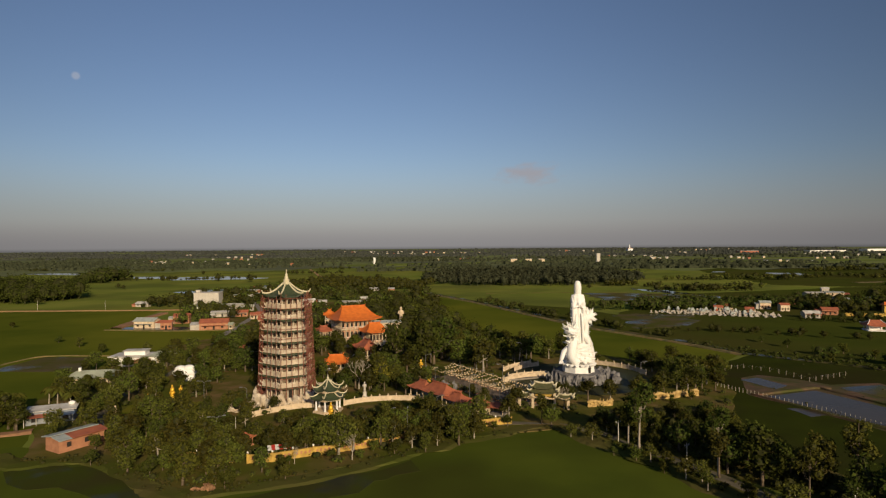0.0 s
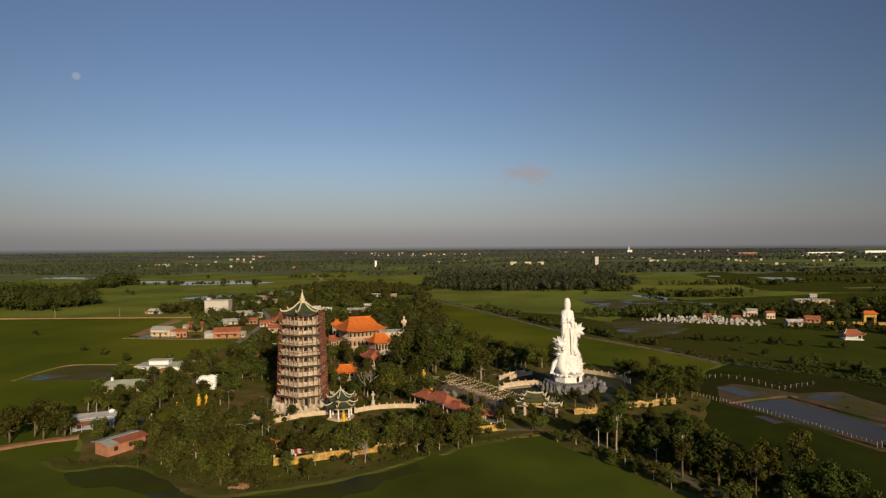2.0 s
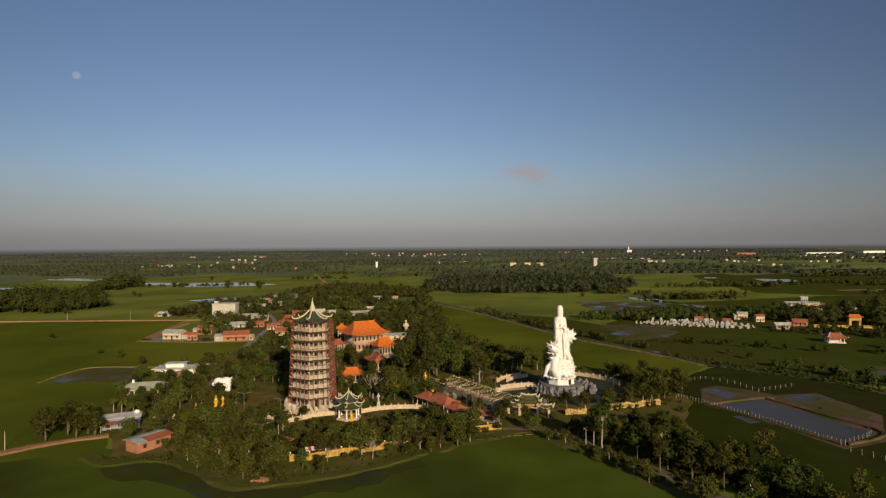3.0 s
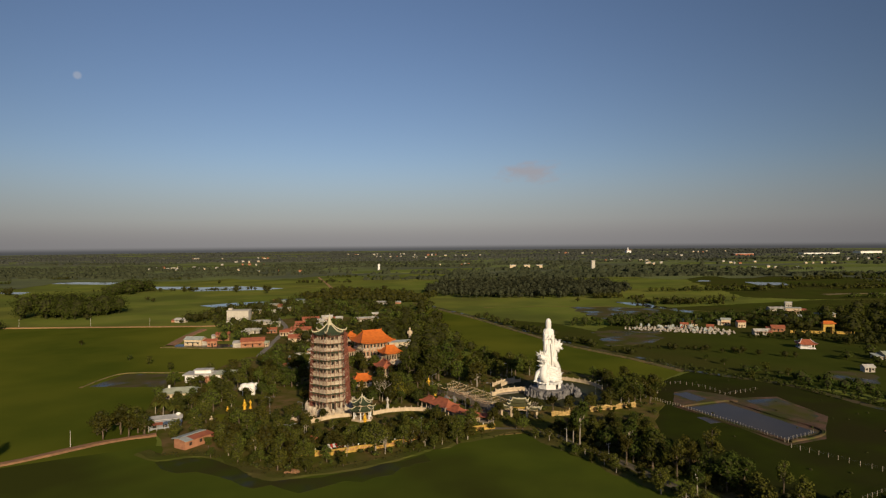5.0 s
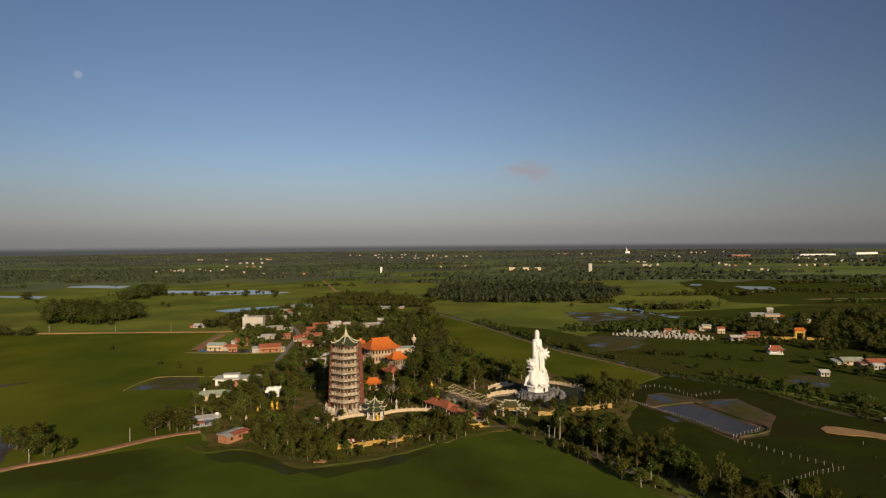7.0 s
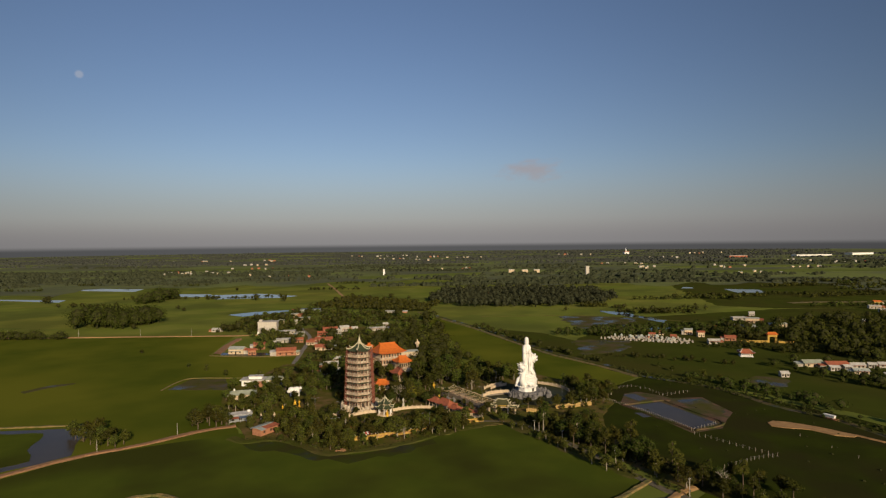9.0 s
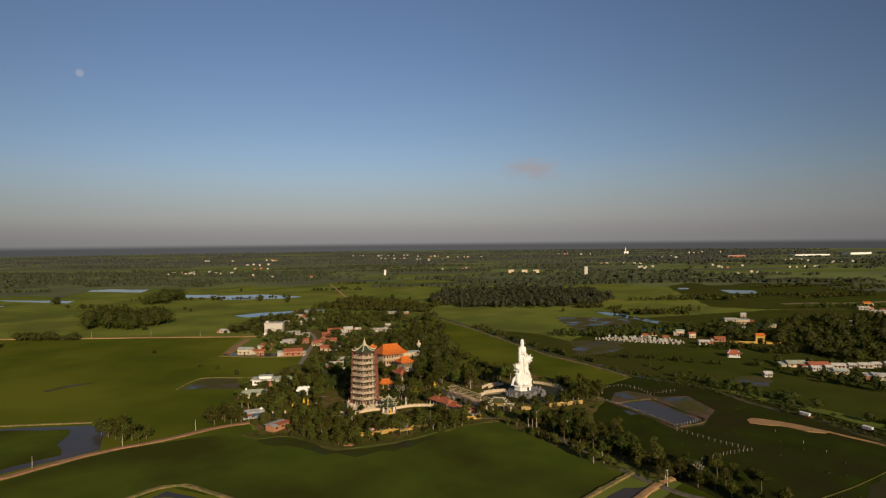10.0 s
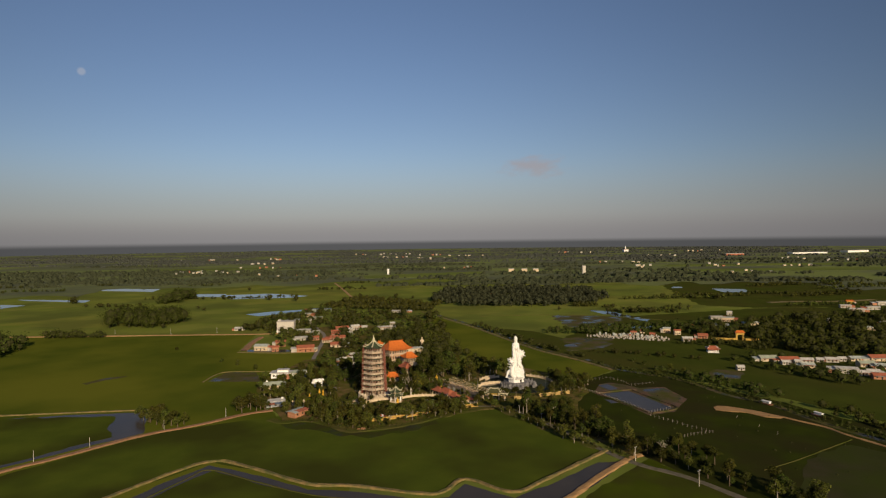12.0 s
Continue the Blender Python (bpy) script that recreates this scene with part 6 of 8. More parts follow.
# ---- the white statue and its island ----
def build_statue():
    """A robed standing form with a coiled dragon, as one plain white mesh."""
    bm = bmesh.new()
    rows = [(4.8, 3.6, 3.2), (7, 3.2, 2.8), (10, 2.6, 2.2), (12, 2.35, 2.0), (14, 2.2, 1.9), (17, 2.15, 1.8), (20, 2.2, 1.75), (23, 2.3, 1.7), (25, 2.25, 1.6), (27, 2.4, 1.65), (28.2, 2.42, 1.5), (28.9, 2.15, 1.3),
            (29.1, 1.35, 1.1), (29.4, 1.18, 1.05), (30.0, 1.28, 1.2), (31.0, 1.36, 1.3), (32.0, 1.32, 1.25), (32.8, 1.15, 1.1), (33.3, 1.0, 0.9), (33.7, 0.75, 0.7), (33.9, 0.3, 0.3)]
    sides = 40
    rings = []
    for z, rx, ry in rows:
        fold = 0.13 if z < 28 else 0.03 if z < 30 else 0.0
        ring = []
        for k in range(sides):
            a = k * math.tau / sides
            s = 1 + fold * math.sin(9 * a + 0.12 * z) + 0.5 * fold * math.sin(17 * a - 0.2 * z)
            ring.append(bm.verts.new((rx * s * math.cos(a), ry * s * math.sin(a) + 0.4, z)))
        rings.append(ring)
    for a, b in zip(rings, rings[1:]):
        for k in range(sides):
            bm.faces.new((a[k], a[(k + 1) % sides], b[(k + 1) % sides], b[k]))
    bm.faces.new(rings[-1])
    # sleeves, joined hands, hanging drapery
    for s in (-1, 1):
        add_path(bm, [(s * 1.75, 0.2, 28), (s * 1.85, -0.6, 26), (s * 1.6, -1.5, 24.2), (s * 0.5, -2.0, 25.2)], [0.65, 0.65, 0.6, 0.4], 9)
        add_path(bm, [(s * 1.7, -0.9, 26.4), (s * 1.8, -1.2, 23.5), (s * 1.8, -1.1, 20.5), (s * 1.75, -0.8, 16.2)], [0.65, 0.72, 0.68, 0.3], 9)
        for k in range(9):
            add_tube(bm, (s * 2.2, -1.0, 17.5 + k), (s * (2.75 + 0.15 * math.sin(2.3 * k)), -0.9, 18.1 + k), 0.32, 0.05, 5)
        add_path(bm, [(s * 0.9, -1.5, 22.5), (s * 1.2, -1.8, 19), (s * 1.3, -1.9, 15), (s * 1.2, -2.0, 11)], [0.35, 0.42, 0.45, 0.3], 7)
    add_blob(bm, (0, -1.7, 25.4), (0.55, 0.45, 0.9), 0.2, 1, 2)
    # coils
    rng = random.Random(4)
    for z, major, cx, minor in ((6.2, 4.3, 0.5, 1.05), (7.8, 3.9, 1.1, 1.0), (9.4, 3.5, 1.2, 0.95), (10.9, 2.9, 0.9, 0.8)):
        n = 44
        pts = [(cx + major * math.cos(k * math.tau / n), 0.2 + major * 0.85 * math.sin(k * math.tau / n), z + 0.35 * math.sin(3 * k * math.tau / n)) for k in range(n + 1)]
        add_path(bm, pts, [minor * (1 + 0.10 * math.sin(k * 2.2) + (0.08 if k % 2 else 0)) for k in range(n + 1)], 9, cap=False)
        for k in range(0, n, 2):
            if rng.random() < 0.45:
                continue
            p = Vector(pts[k])
            d = Vector((p.x - cx, p.y - 0.2, 0.35 * major)).normalized()
            add_tube(bm, p + d * minor * 0.75, p + d * (minor + rng.uniform(0.5, 1.0)), 0.34, 0.05, 5)
    # neck and head of the dragon, scaly and with a full mane
    neck = [(-1.2, -3.0, 5.6), (-2.7, -3.8, 6.8), (-3.3, -4.0, 8.6), (-3.1, -3.9, 10.6), (-2.6, -3.5, 12.4), (-2.7, -3.3, 14.0), (-3.3, -3.6, 15.3), (-3.7, -4.2, 16.3)]
    dense = smooth_line(neck, 0.35)
    fat = [1.75 + 0.25 * math.sin(math.pi * k / len(dense)) - 0.45 * (k / len(dense)) ** 2 for k in range(len(dense))]
    add_path(bm, dense, [r * (1.0 if k % 2 else 0.9) for k, r in enumerate(fat)], 12)
    for k in range(1, len(dense) - 1, 2):
        back = Vector((0.75, 0.65, 0.25)).normalized()
        add_tube(bm, dense[k] + back * fat[k] * 0.8, dense[k] + back * (fat[k] + 0.9) + Vector((0, 0, 0.4)), 0.34, 0.05, 5)
        side = Vector((-0.9, -0.1, 0.1)).normalized()
        add_tube(bm, dense[k] + side * fat[k] * 0.85, dense[k] + side * (fat[k] + 0.4) + Vector((0, 0, -0.2)), 0.3, 0.08, 5)
    add_blob(bm, (-3.6, -4.1, 16.3), (1.65, 1.75, 1.45), 0.45, 5, 3)
    add_blob(bm, (-2.9, -5.6, 15.9), (0.95, 1.2, 0.6), 0.3, 6, 2)
    add_blob(bm, (-2.7, -5.4, 14.7), (0.8, 1.0, 0.42), 0.2, 7, 2)
    for s in (-1, 1):
        add_path(bm, [(-3.6 + s * 0.5, -4.0, 17.0), (-3.6 + s * 0.9, -3.6, 18.0), (-3.6 + s * 0.8, -3.0, 18.8)], [0.22, 0.16, 0.04], 5)
        add_path(bm, [(-3.4 + s * 0.4, -5.8, 15.9), (-3.4 + s * 1.1, -6.2, 15.5), (-3.4 + s * 1.5, -6.0, 14.6)], [0.12, 0.1, 0.03], 4)
    for k in range(80):
        a = rng.uniform(0, math.tau)
        z0 = rng.uniform(12.4, 17.4)
        d = Vector((math.cos(a), 0.8 * math.sin(a) + 0.25, rng.uniform(-0.1, 1.1))).normalized()
        p = Vector((-3.35, -3.6, z0)) + d * 0.6
        q = p + d * rng.uniform(1.5, 3.0) + Vector((0, 0, 0.4))
        add_path(bm, [p, p.lerp(q, 0.55) + Vector((0, 0, -0.22)), q], [0.5, 0.36, 0.05], 5)
    # bent foreleg with claws
    add_path(bm, [(-3.4, -3.0, 8.6), (-4.8, -3.4, 10.3), (-5.9, -3.6, 9.2), (-6.6, -3.8, 7.2), (-7.1, -4.2, 6.0)], [1.15, 1.2, 0.95, 0.75, 0.65], 9)
    for k in range(4):
        add_path(bm, [(-7.0, -4.2, 6.0), (-7.6 + 0.35 * k, -4.9, 5.9), (-7.8 + 0.5 * k, -5.4, 5.4)], [0.4, 0.3, 0.08], 6)
    # body rising behind the robe to the tail's flame
    add_path(bm, [(4.4, 0.8, 10.8), (3.2, 0.4, 13.2), (2.4, 0.3, 15.0), (2.9, 0.2, 17.2), (2.5, 0.1, 19.0), (3.2, 0.0, 20.6), (3.9, 0, 21.8)], [1.3, 1.2, 1.05, 1.05, 1.1, 1.5, 1.3], 10)
    for k in range(17):
        a = radians(-75 + 11 * k)
        p = Vector((3.5, 0.1, 21.2))
        q = p + Vector((math.cos(a), 0.15 * math.sin(k), math.sin(a))) * (3.0 + 0.7 * math.sin(k * 1.7))
        add_path(bm, [p, p.lerp(q, 0.6) + Vector((0.15, 0, -0.15)), q], [0.7, 0.46, 0.06], 6)
    for k in range(12):
        z = 12.5 + 0.7 * k
        add_tube(bm, (3.3, 0.2, z), (4.3 + 0.25 * math.sin(k * 2), 0.1, z + 0.6), 0.34, 0.04, 5)
    # cloud-like swells between the coils
    for k in range(14):
        a = radians(200 + 14 * k)
        add_blob(bm, (0.3 + 4.6 * math.cos(a), 4.2 * math.sin(a), 5.5 + 0.4 * (k % 3)), (0.9, 0.8, 0.7), 0.3, k, 1)
    st = link("dragon_statue", bm, M_STATUE, smooth=True)
    st.matrix_world = Matrix.Translation((45.2, 185.0, 2.0)) @ Matrix.Diagonal((0.94, 0.94, 0.945, 1))
    return tagged(st, "tall white statue of a robed standing form with a coiled dragon", "statue")


M_STATUE = material("white_statue_paint", (0.82, 0.81, 0.78), (0.72, 0.70, 0.66), 0.6, 0.5, bump=0.6, bump_scale=1.6)
build_statue()


def build_island():
    p = tagged(empty("statue_plinth", Matrix.Translation((45.2, 185.0, 2.0)) @ Matrix.Diagonal((0.94, 0.94, 0.94, 1))), "white many-sided plinth with a dark doorway", "plinth")
    bm = bmesh.new()
    add_lathe(bm, [(1.8, 5.7), (4.4, 5.5), (4.45, 5.9), (4.75, 5.9), (4.8, 5.3)], 8, pose(0, 0, 0, 0, 0, 22.5))
    part("body", bm, M_STATUE, p)
    d = part("doorway", box(-0.85, -0.1, 1.85, 0.85, 0.1, 3.9, 0.03), M_DARK, p, "dark arched doorway")
    d.matrix_basis = pose(2.95, -4.35, 0, 0, 0, 45)
    rng = random.Random(2)
    for k in range(20):
        a = k * math.tau / 20
        bm = bmesh.new()
        add_blob(bm, (5.7 * math.cos(a), 5.7 * math.sin(a), 4.6), (0.9, 0.9, 0.45), 0.35, k, 1)
        part("stucco_swell", bm, M_STATUE, p)
    r = tagged(empty("rockery", pose(45.2, 185.0, 0.2)), "ring of grey rockwork round the statue's foot", "rockery")
    for k in range(44):
        a = k * math.tau / 44 + rng.uniform(-0.05, 0.05)
        rad = 8.2 + rng.uniform(-0.6, 0.6) + (1.5 if k % 11 < 3 else 0)
        bm = bmesh.new()
        add_blob(bm, (rad * math.cos(a), rad * math.sin(a), 1.4), (rng.uniform(0.7, 1.1), rng.uniform(0.6, 1.0), rng.uniform(1.3, 2.2)), 0.7, k, 2)
        part("rock", bm, M_ROCK, r)
    bm = bmesh.new()
    add_lathe(bm, [(-0.4, 8.7), (3.3, 7.7), (3.4, 5)], 24)
    part("island_terrace", bm, M_ROCK, r)
    for k in range(9):
        a = radians(-20 + 9 * k)
        bm = bmesh.new()
        add_blob(bm, (12.5 * math.cos(a), 12.5 * math.sin(a), 1.0), (1.3, 1.2, 1.3 + 0.6 * (k % 2)), 0.6, 90 + k, 2)
        part("rock", bm, M_ROCK, r)


build_island()
moat = [(45.2 + 24.5 * math.cos(k * math.tau / 40), 190 + 24.5 * math.sin(k * math.tau / 40)) for k in range(40)]
slab("moat_water", moat, 0.32, M_MOAT, "dark still water round the statue's island", "water")


def balustrade(name, pts, height, label, mat=None, wall=0.5, group="", post_gap=2.4):
    """A pale balustrade on a low wall: wall, rail, and each post with its knob."""
    line = smooth_line(pts, 1.2)
    b = tagged(empty(name, pose(line[0].x, line[0].y, 0.2)), label, "balustrade", group)
    off = Vector((line[0].x, line[0].y, 0))
    mat = mat or M_CREAM
    for nm, w, z0, z1 in (("low_wall", 0.35, -0.3, wall), ("panel", 0.12, wall, height - 0.15), ("rail", 0.3, height - 0.15, height)):
        bm = bmesh.new()
        rows = []
        for i, p in enumerate(line):
            d = line[min(i + 1, len(line) - 1)] - line[max(i - 1, 0)]
            s = Vector((-d.y, d.x, 0)).normalized() * w / 2
            rows.append([bm.verts.new(p - off + q) for q in (-s + Vector((0, 0, z0)), s + Vector((0, 0, z0)), s + Vector((0, 0, z1)), -s + Vector((0, 0, z1)))])
        for a, c in zip(rows, rows[1:]):
            for k in range(4):
                bm.faces.new((a[k], a[(k + 1) % 4], c[(k + 1) % 4], c[k]))
        bm.faces.new(rows[0])
        bm.faces.new(rows[-1])
        bmesh.ops.recalc_face_normals(bm, faces=bm.faces)
        part(nm, bm, mat, b)
    me = bpy.data.meshes.new("post")
    bm = bmesh.new()
    add_box(bm, -0.2, -0.2, -0.3, 0.2, 0.2, height + 0.2, 0.03)
    add_blob(bm, (0, 0, height + 0.4), (0.2, 0.2, 0.26), 0.05, 1, 1)
    bm.to_mesh(me)
    bm.free()
    me.materials.append(mat)
    run = 0.0
    for i, p in enumerate(line):
        if i:
            run += (p - line[i - 1]).length
        if i == 0 or run >= post_gap:
            run = 0.0
            share("post", me, b, Matrix.Translation(p - off))
    return b


def arc(cx, cy, r, a0, a1, n=9):
    return [(cx + r * math.cos(radians(a0 + (a1 - a0) * k / (n - 1))), cy + r * math.sin(radians(a0 + (a1 - a0) * k / (n - 1)))) for k in range(n)]


balustrade("moat_balustrade", arc(45.2, 190, 26, 155, 118), 1.6, "cream balustrade curving round the moat", wall=0.9)
balustrade("moat_balustrade", arc(45.2, 190, 26, 66, 8), 1.6, "cream balustrade curving round the moat", wall=0.9)
balustrade("moat_balustrade", arc(45.2, 190, 22.5, 150, 115), 1.5, "cream balustrade on the inner edge of the round path", wall=0.8)
balustrade("bridge_parapet", [(20, 184), (28, 189), (36, 190.5)], 1.7, "cream parapet of the bridge to the statue", wall=1.0)
balustrade("bridge_parapet", [(22, 188.5), (28, 192), (36, 193.5)], 1.7, "cream parapet of the bridge to the statue", wall=1.0)
bm = bmesh.new()
add_box(bm, -9, -2.0, -0.3, 8, 1.8, 0.55, 0.05)
br = tagged(link("footbridge", bm, M_ROAD), "flat stone footbridge over the moat", "bridge")
br.matrix_world = pose(28.5, 189.6, 0.3, 0, 0, 20)
balustrade("terrace_balustrade", [(-53, 144), (-49.5, 147.5), (-46, 150.5), (-42, 153), (-37.5, 154.3)], 1.5, "curved cream balustrade of the pagoda terrace", wall=0.75)
balustrade("terrace_balustrade", [(-29, 156.0), (-24, 159.5), (-18, 161.2), (-12, 161.5), (-6.5, 160.2)], 1.5, "curved cream balustrade of the pagoda terrace", wall=0.75)

# ---- things in the temple grounds ----
M_BALL = material("white_ball", (0.82, 0.80, 0.74), (0.75, 0.72, 0.66), 0.5, 1.0)
M_STEEL = material("grey_steel", (0.22, 0.22, 0.22), (0.17, 0.17, 0.17), 0.5, 1.0, metal=0.4)
M_CONCRETE = material("pale_concrete", (0.55, 0.51, 0.44), (0.44, 0.40, 0.34), 0.9, 1.0, bump=0.2)
M_LANTERN = material("paper_lantern", (0.78, 0.64, 0.42), (0.66, 0.46, 0.24), 0.7, 0.6, island=0.25)
M_REDPAINT = material("red_paint", (0.55, 0.05, 0.03), (0.42, 0.04, 0.03), 0.6, 1.0)
M_FLOWER = leaf_material("flowering_bush", (0.04, 0.055, 0.014), (0.24, 0.21, 0.11), 0.2)


def yellow_wall(pts, label):
    """A painted garden wall: each panel with its coping and red-brown relief, posts with white balls."""
    line = smooth_line(pts, 100)
    w = tagged(empty("garden_wall", pose(line[0].x, line[0].y, 0.25)), label, "wall")
    off = Vector((line[0].x, line[0].y, 0))
    for a, b in zip(line, line[1:]):
        n = max(1, round((b - a).length / 4.0))
        for k in range(n):
            p, q = a.lerp(b, k / n) - off, a.lerp(b, (k + 1) / n) - off
            yaw = math.atan2(q.y - p.y, q.x - p.x)
            m = Matrix.Translation(p) @ Matrix.Rotation(yaw, 4, "Z")
            ln = (q - p).length
            bm = bmesh.new()
            add_box(bm, 0.2, -0.1, -0.4, ln - 0.2, 0.1, 1.65, 0.02, m)
            panel = part("panel", bm, M_YELLOW, w)
            bm = bmesh.new()
            add_box(bm, 0.15, -0.2, 1.65, ln - 0.15, 0.2, 1.85, 0.04, m)
            part("coping", bm, M_YELLOW, panel)
            for j in range(4):
                bm = bmesh.new()
                u = ln * (0.2 + 0.2 * j)
                add_box(bm, u - 0.22, -0.15, 0.75, u + 0.22, -0.1, 1.25 + 0.15 * (j % 2), 0.03, m)
                part("relief", bm, M_BRICK, panel, "red-brown moulded relief")
            bm = bmesh.new()
            add_box(bm, -0.22, -0.22, -0.4, 0.22, 0.22, 2.05, 0.03, m)
            post = part("post", bm, M_YELLOW, w)
            bm = bmesh.new()
            add_blob(bm, m @ Vector((0, 0, 2.3)), (0.24, 0.24, 0.26), 0.03, 1, 2)
            part("ball", bm, M_BALL, post, "white ball finial", True)


yellow_wall([(-57, 113.5), (-50, 109.8), (-44, 111.2)], "yellow painted garden wall with white ball finials")
yellow_wall([(-42, 110.4), (-37, 111.2), (-29, 115.0), (-21, 118.2), (-14, 121.5), (-8, 125)], "yellow painted garden wall with white ball finials")
yellow_wall([(9, 134.5), (13, 136), (17.5, 137.5)], "yellow painted garden wall with white ball finials")


def dragon_wall(pts, label, seed):
    """A yellow wall topped by a long rolling relief."""
    line = smooth_line(pts, 1.0)
    w = tagged(empty("dragon_wall", pose(line[0].x, line[0].y, 0.25)), label, "wall")
    off = Vector((line[0].x, line[0].y, 0))
    rng = random.Random(seed)
    bm = bmesh.new()
    rows = []
    for i, p in enumerate(line):
        d = line[min(i + 1, len(line) - 1)] - line[max(i - 1, 0)]
        s = Vector((-d.y, d.x, 0)).normalized() * 0.2
        rows.append([bm.verts.new(p - off + c) for c in (-s + Vector((0, 0, -0.4)), s + Vector((0, 0, -0.4)), s + Vector((0, 0, 1.1)), -s + Vector((0, 0, 1.1)))])
    for a, c in zip(rows, rows[1:]):
        for k in range(4):
            bm.faces.new((a[k], a[(k + 1) % 4], c[(k + 1) % 4], c[k]))
    bm.faces.new(rows[0])
    bm.faces.new(rows[-1])
    bmesh.ops.recalc_face_normals(bm, faces=bm.faces)
    part("wall_body", bm, M_PALEYELLOW, w)
    bm = bmesh.new()
    back = [p - off + Vector((0, 0, 1.35 + 0.35 * math.sin(i * 1.1))) for i, p in enumerate(line)]
    add_path(bm, back, [0.45 + 0.12 * math.sin(i * 2.1) for i in range(len(back))], 8)
    part("rolling_relief", bm, M_PALEYELLOW, w, smooth=True)
    for i, p in enumerate(line[:-1]):
        bm = bmesh.new()
        add_blob(bm, p - off + Vector((rng.uniform(-0.2, 0.2), -0.25, rng.uniform(0.4, 1.5))), (0.4, 0.3, rng.uniform(0.3, 0.55)), 0.5, i, 1)
        add_tube(bm, p - off + Vector((0, 0, 1.5)), p - off + Vector((0.3, 0, 2.0 + rng.uniform(0, 0.4))), 0.22, 0.05, 5)
        part("cloud_relief", bm, M_PALEYELLOW, w)


M_PALEYELLOW = material("pale_yellow_paint", (0.56, 0.39, 0.14), (0.30, 0.19, 0.07), 0.75, 1.2, bump=0.2)
dragon_wall([(57, 158), (62, 160.5), (67, 161), (72, 163.5), (77, 164.5)], "pale yellow wall topped by a rolling dragon relief", 1)
dragon_wall([(40.5, 152.5), (44, 153), (48, 154)], "short pale yellow wall with moulded reliefs", 2)


def figure(name, x, y, h, mat, label, yaw=0, seated=False, pedestal=0.8):
    """A plain robed form on a pedestal, as one mesh."""
    bm = bmesh.new()
    add_lathe(bm, [(0, h * 0.24), (pedestal * 0.3, h * 0.24), (pedestal * 0.35, h * 0.19), (pedestal * 0.9, h * 0.19), (pedestal, h * 0.23)], 8)
    z = pedestal
    if seated:
        add_blob(bm, (0, 0, z + h * 0.12), (h * 0.3, h * 0.24, h * 0.14), 0.12, 3, 2)
        add_lathe(bm, [(z + h * 0.1, h * 0.2), (z + h * 0.35, h * 0.19), (z + h * 0.55, h * 0.16), (z + h * 0.6, h * 0.07)], 12)
        add_blob(bm, (0, 0, z + h * 0.72), (h * 0.1, h * 0.1, h * 0.13), 0.05, 4, 2)
    else:
        add_lathe(bm, [(z, h * 0.13), (z + h * 0.3, h * 0.10), (z + h * 0.55, h * 0.12), (z + h * 0.72, h * 0.13), (z + h * 0.78, h * 0.06), (z + h * 0.8, h * 0.055)], 12)
        add_blob(bm, (0, 0, z + h * 0.88), (h * 0.075, h * 0.075, h * 0.1), 0.05, 4, 2)
        for s in (-1, 1):
            add_path(bm, [(s * h * 0.12, 0, z + h * 0.72), (s * h * 0.16, -h * 0.05, z + h * 0.55), (s * h * 0.04, -h * 0.12, z + h * 0.56)], [h * 0.05, h * 0.05, h * 0.03], 6)
    ob = link(name, bm, mat, smooth=True)
    ob.matrix_world = pose(x, y, 0.25, 0, 0, yaw)
    return tagged(ob, label, "statue")


figure("golden_statue", -83.0, 165.5, 3.3, M_GOLD, "golden robed statue on a pedestal", seated=True, pedestal=1.4)
figure("golden_statue", -80.9, 166.6, 3.0, M_GOLD, "golden standing statue beside a seated one")
figure("golden_statue", -88.5, 161.5, 2.4, M_GOLD, "small golden seated statue under a tree", seated=True, pedestal=0.5)
figure("golden_statue", -8.4, 197.5, 4.6, M_GOLD, "tall golden robed statue among the trees", pedestal=0.8)
figure("golden_statue", -5.2, 185.5, 2.9, M_GOLD, "golden standing statue near the avenue", pedestal=1.0)
figure("golden_statue", -31.2, 147.2, 3.2, M_GOLD, "golden seated statue by the pavilion", seated=True, pedestal=0.6)
figure("pale_statue", -24.2, 164.5, 3.2, M_CONCRETE, "pale standing statue on a high pedestal", pedestal=1.8)
figure("pale_statue", -87.2, 141.5, 3.4, M_CREAM, "weathered cream figure pillar beside the lane", pedestal=1.0)
figure("pale_statue", -94.5, 143.5, 2.6, M_CREAM, "short cream pillar figure beside the lane")
figure("pale_statue", -24.0, 318.0, 9.0, M_CREAM, "pale statue rising from the trees", pedestal=3.0)


def reclining():
    bm = bmesh.new()
    for k, (c, r) in enumerate((((0, 0, 1.2), (5.0, 1.9, 1.7)), ((-2.4, 0.1, 2.7), (2.9, 1.6, 1.6)), ((1.2, 0, 3.1), (2.7, 1.5, 1.45)), ((4.3, -0.1, 3.3), (1.25, 1.1, 1.2)), ((-4.6, -0.3, 1.4), (1.5, 1.3, 1.2)))):
        add_blob(bm, c, r, 0.06, k, 3)
    add_box(bm, -3.6, -1.6, -2.6, 3.6, 1.6, 0.3, 0.1)
    ob = link("lying_statue", bm, M_STATUE, smooth=True)
    ob.matrix_world = pose(-89.2, 190.0, 1.9, 0, 0, 8) @ Matrix.Diagonal((0.74, 0.85, 0.82, 1))
    tagged(ob, "large rounded white lying statue among trees", "statue")


reclining()


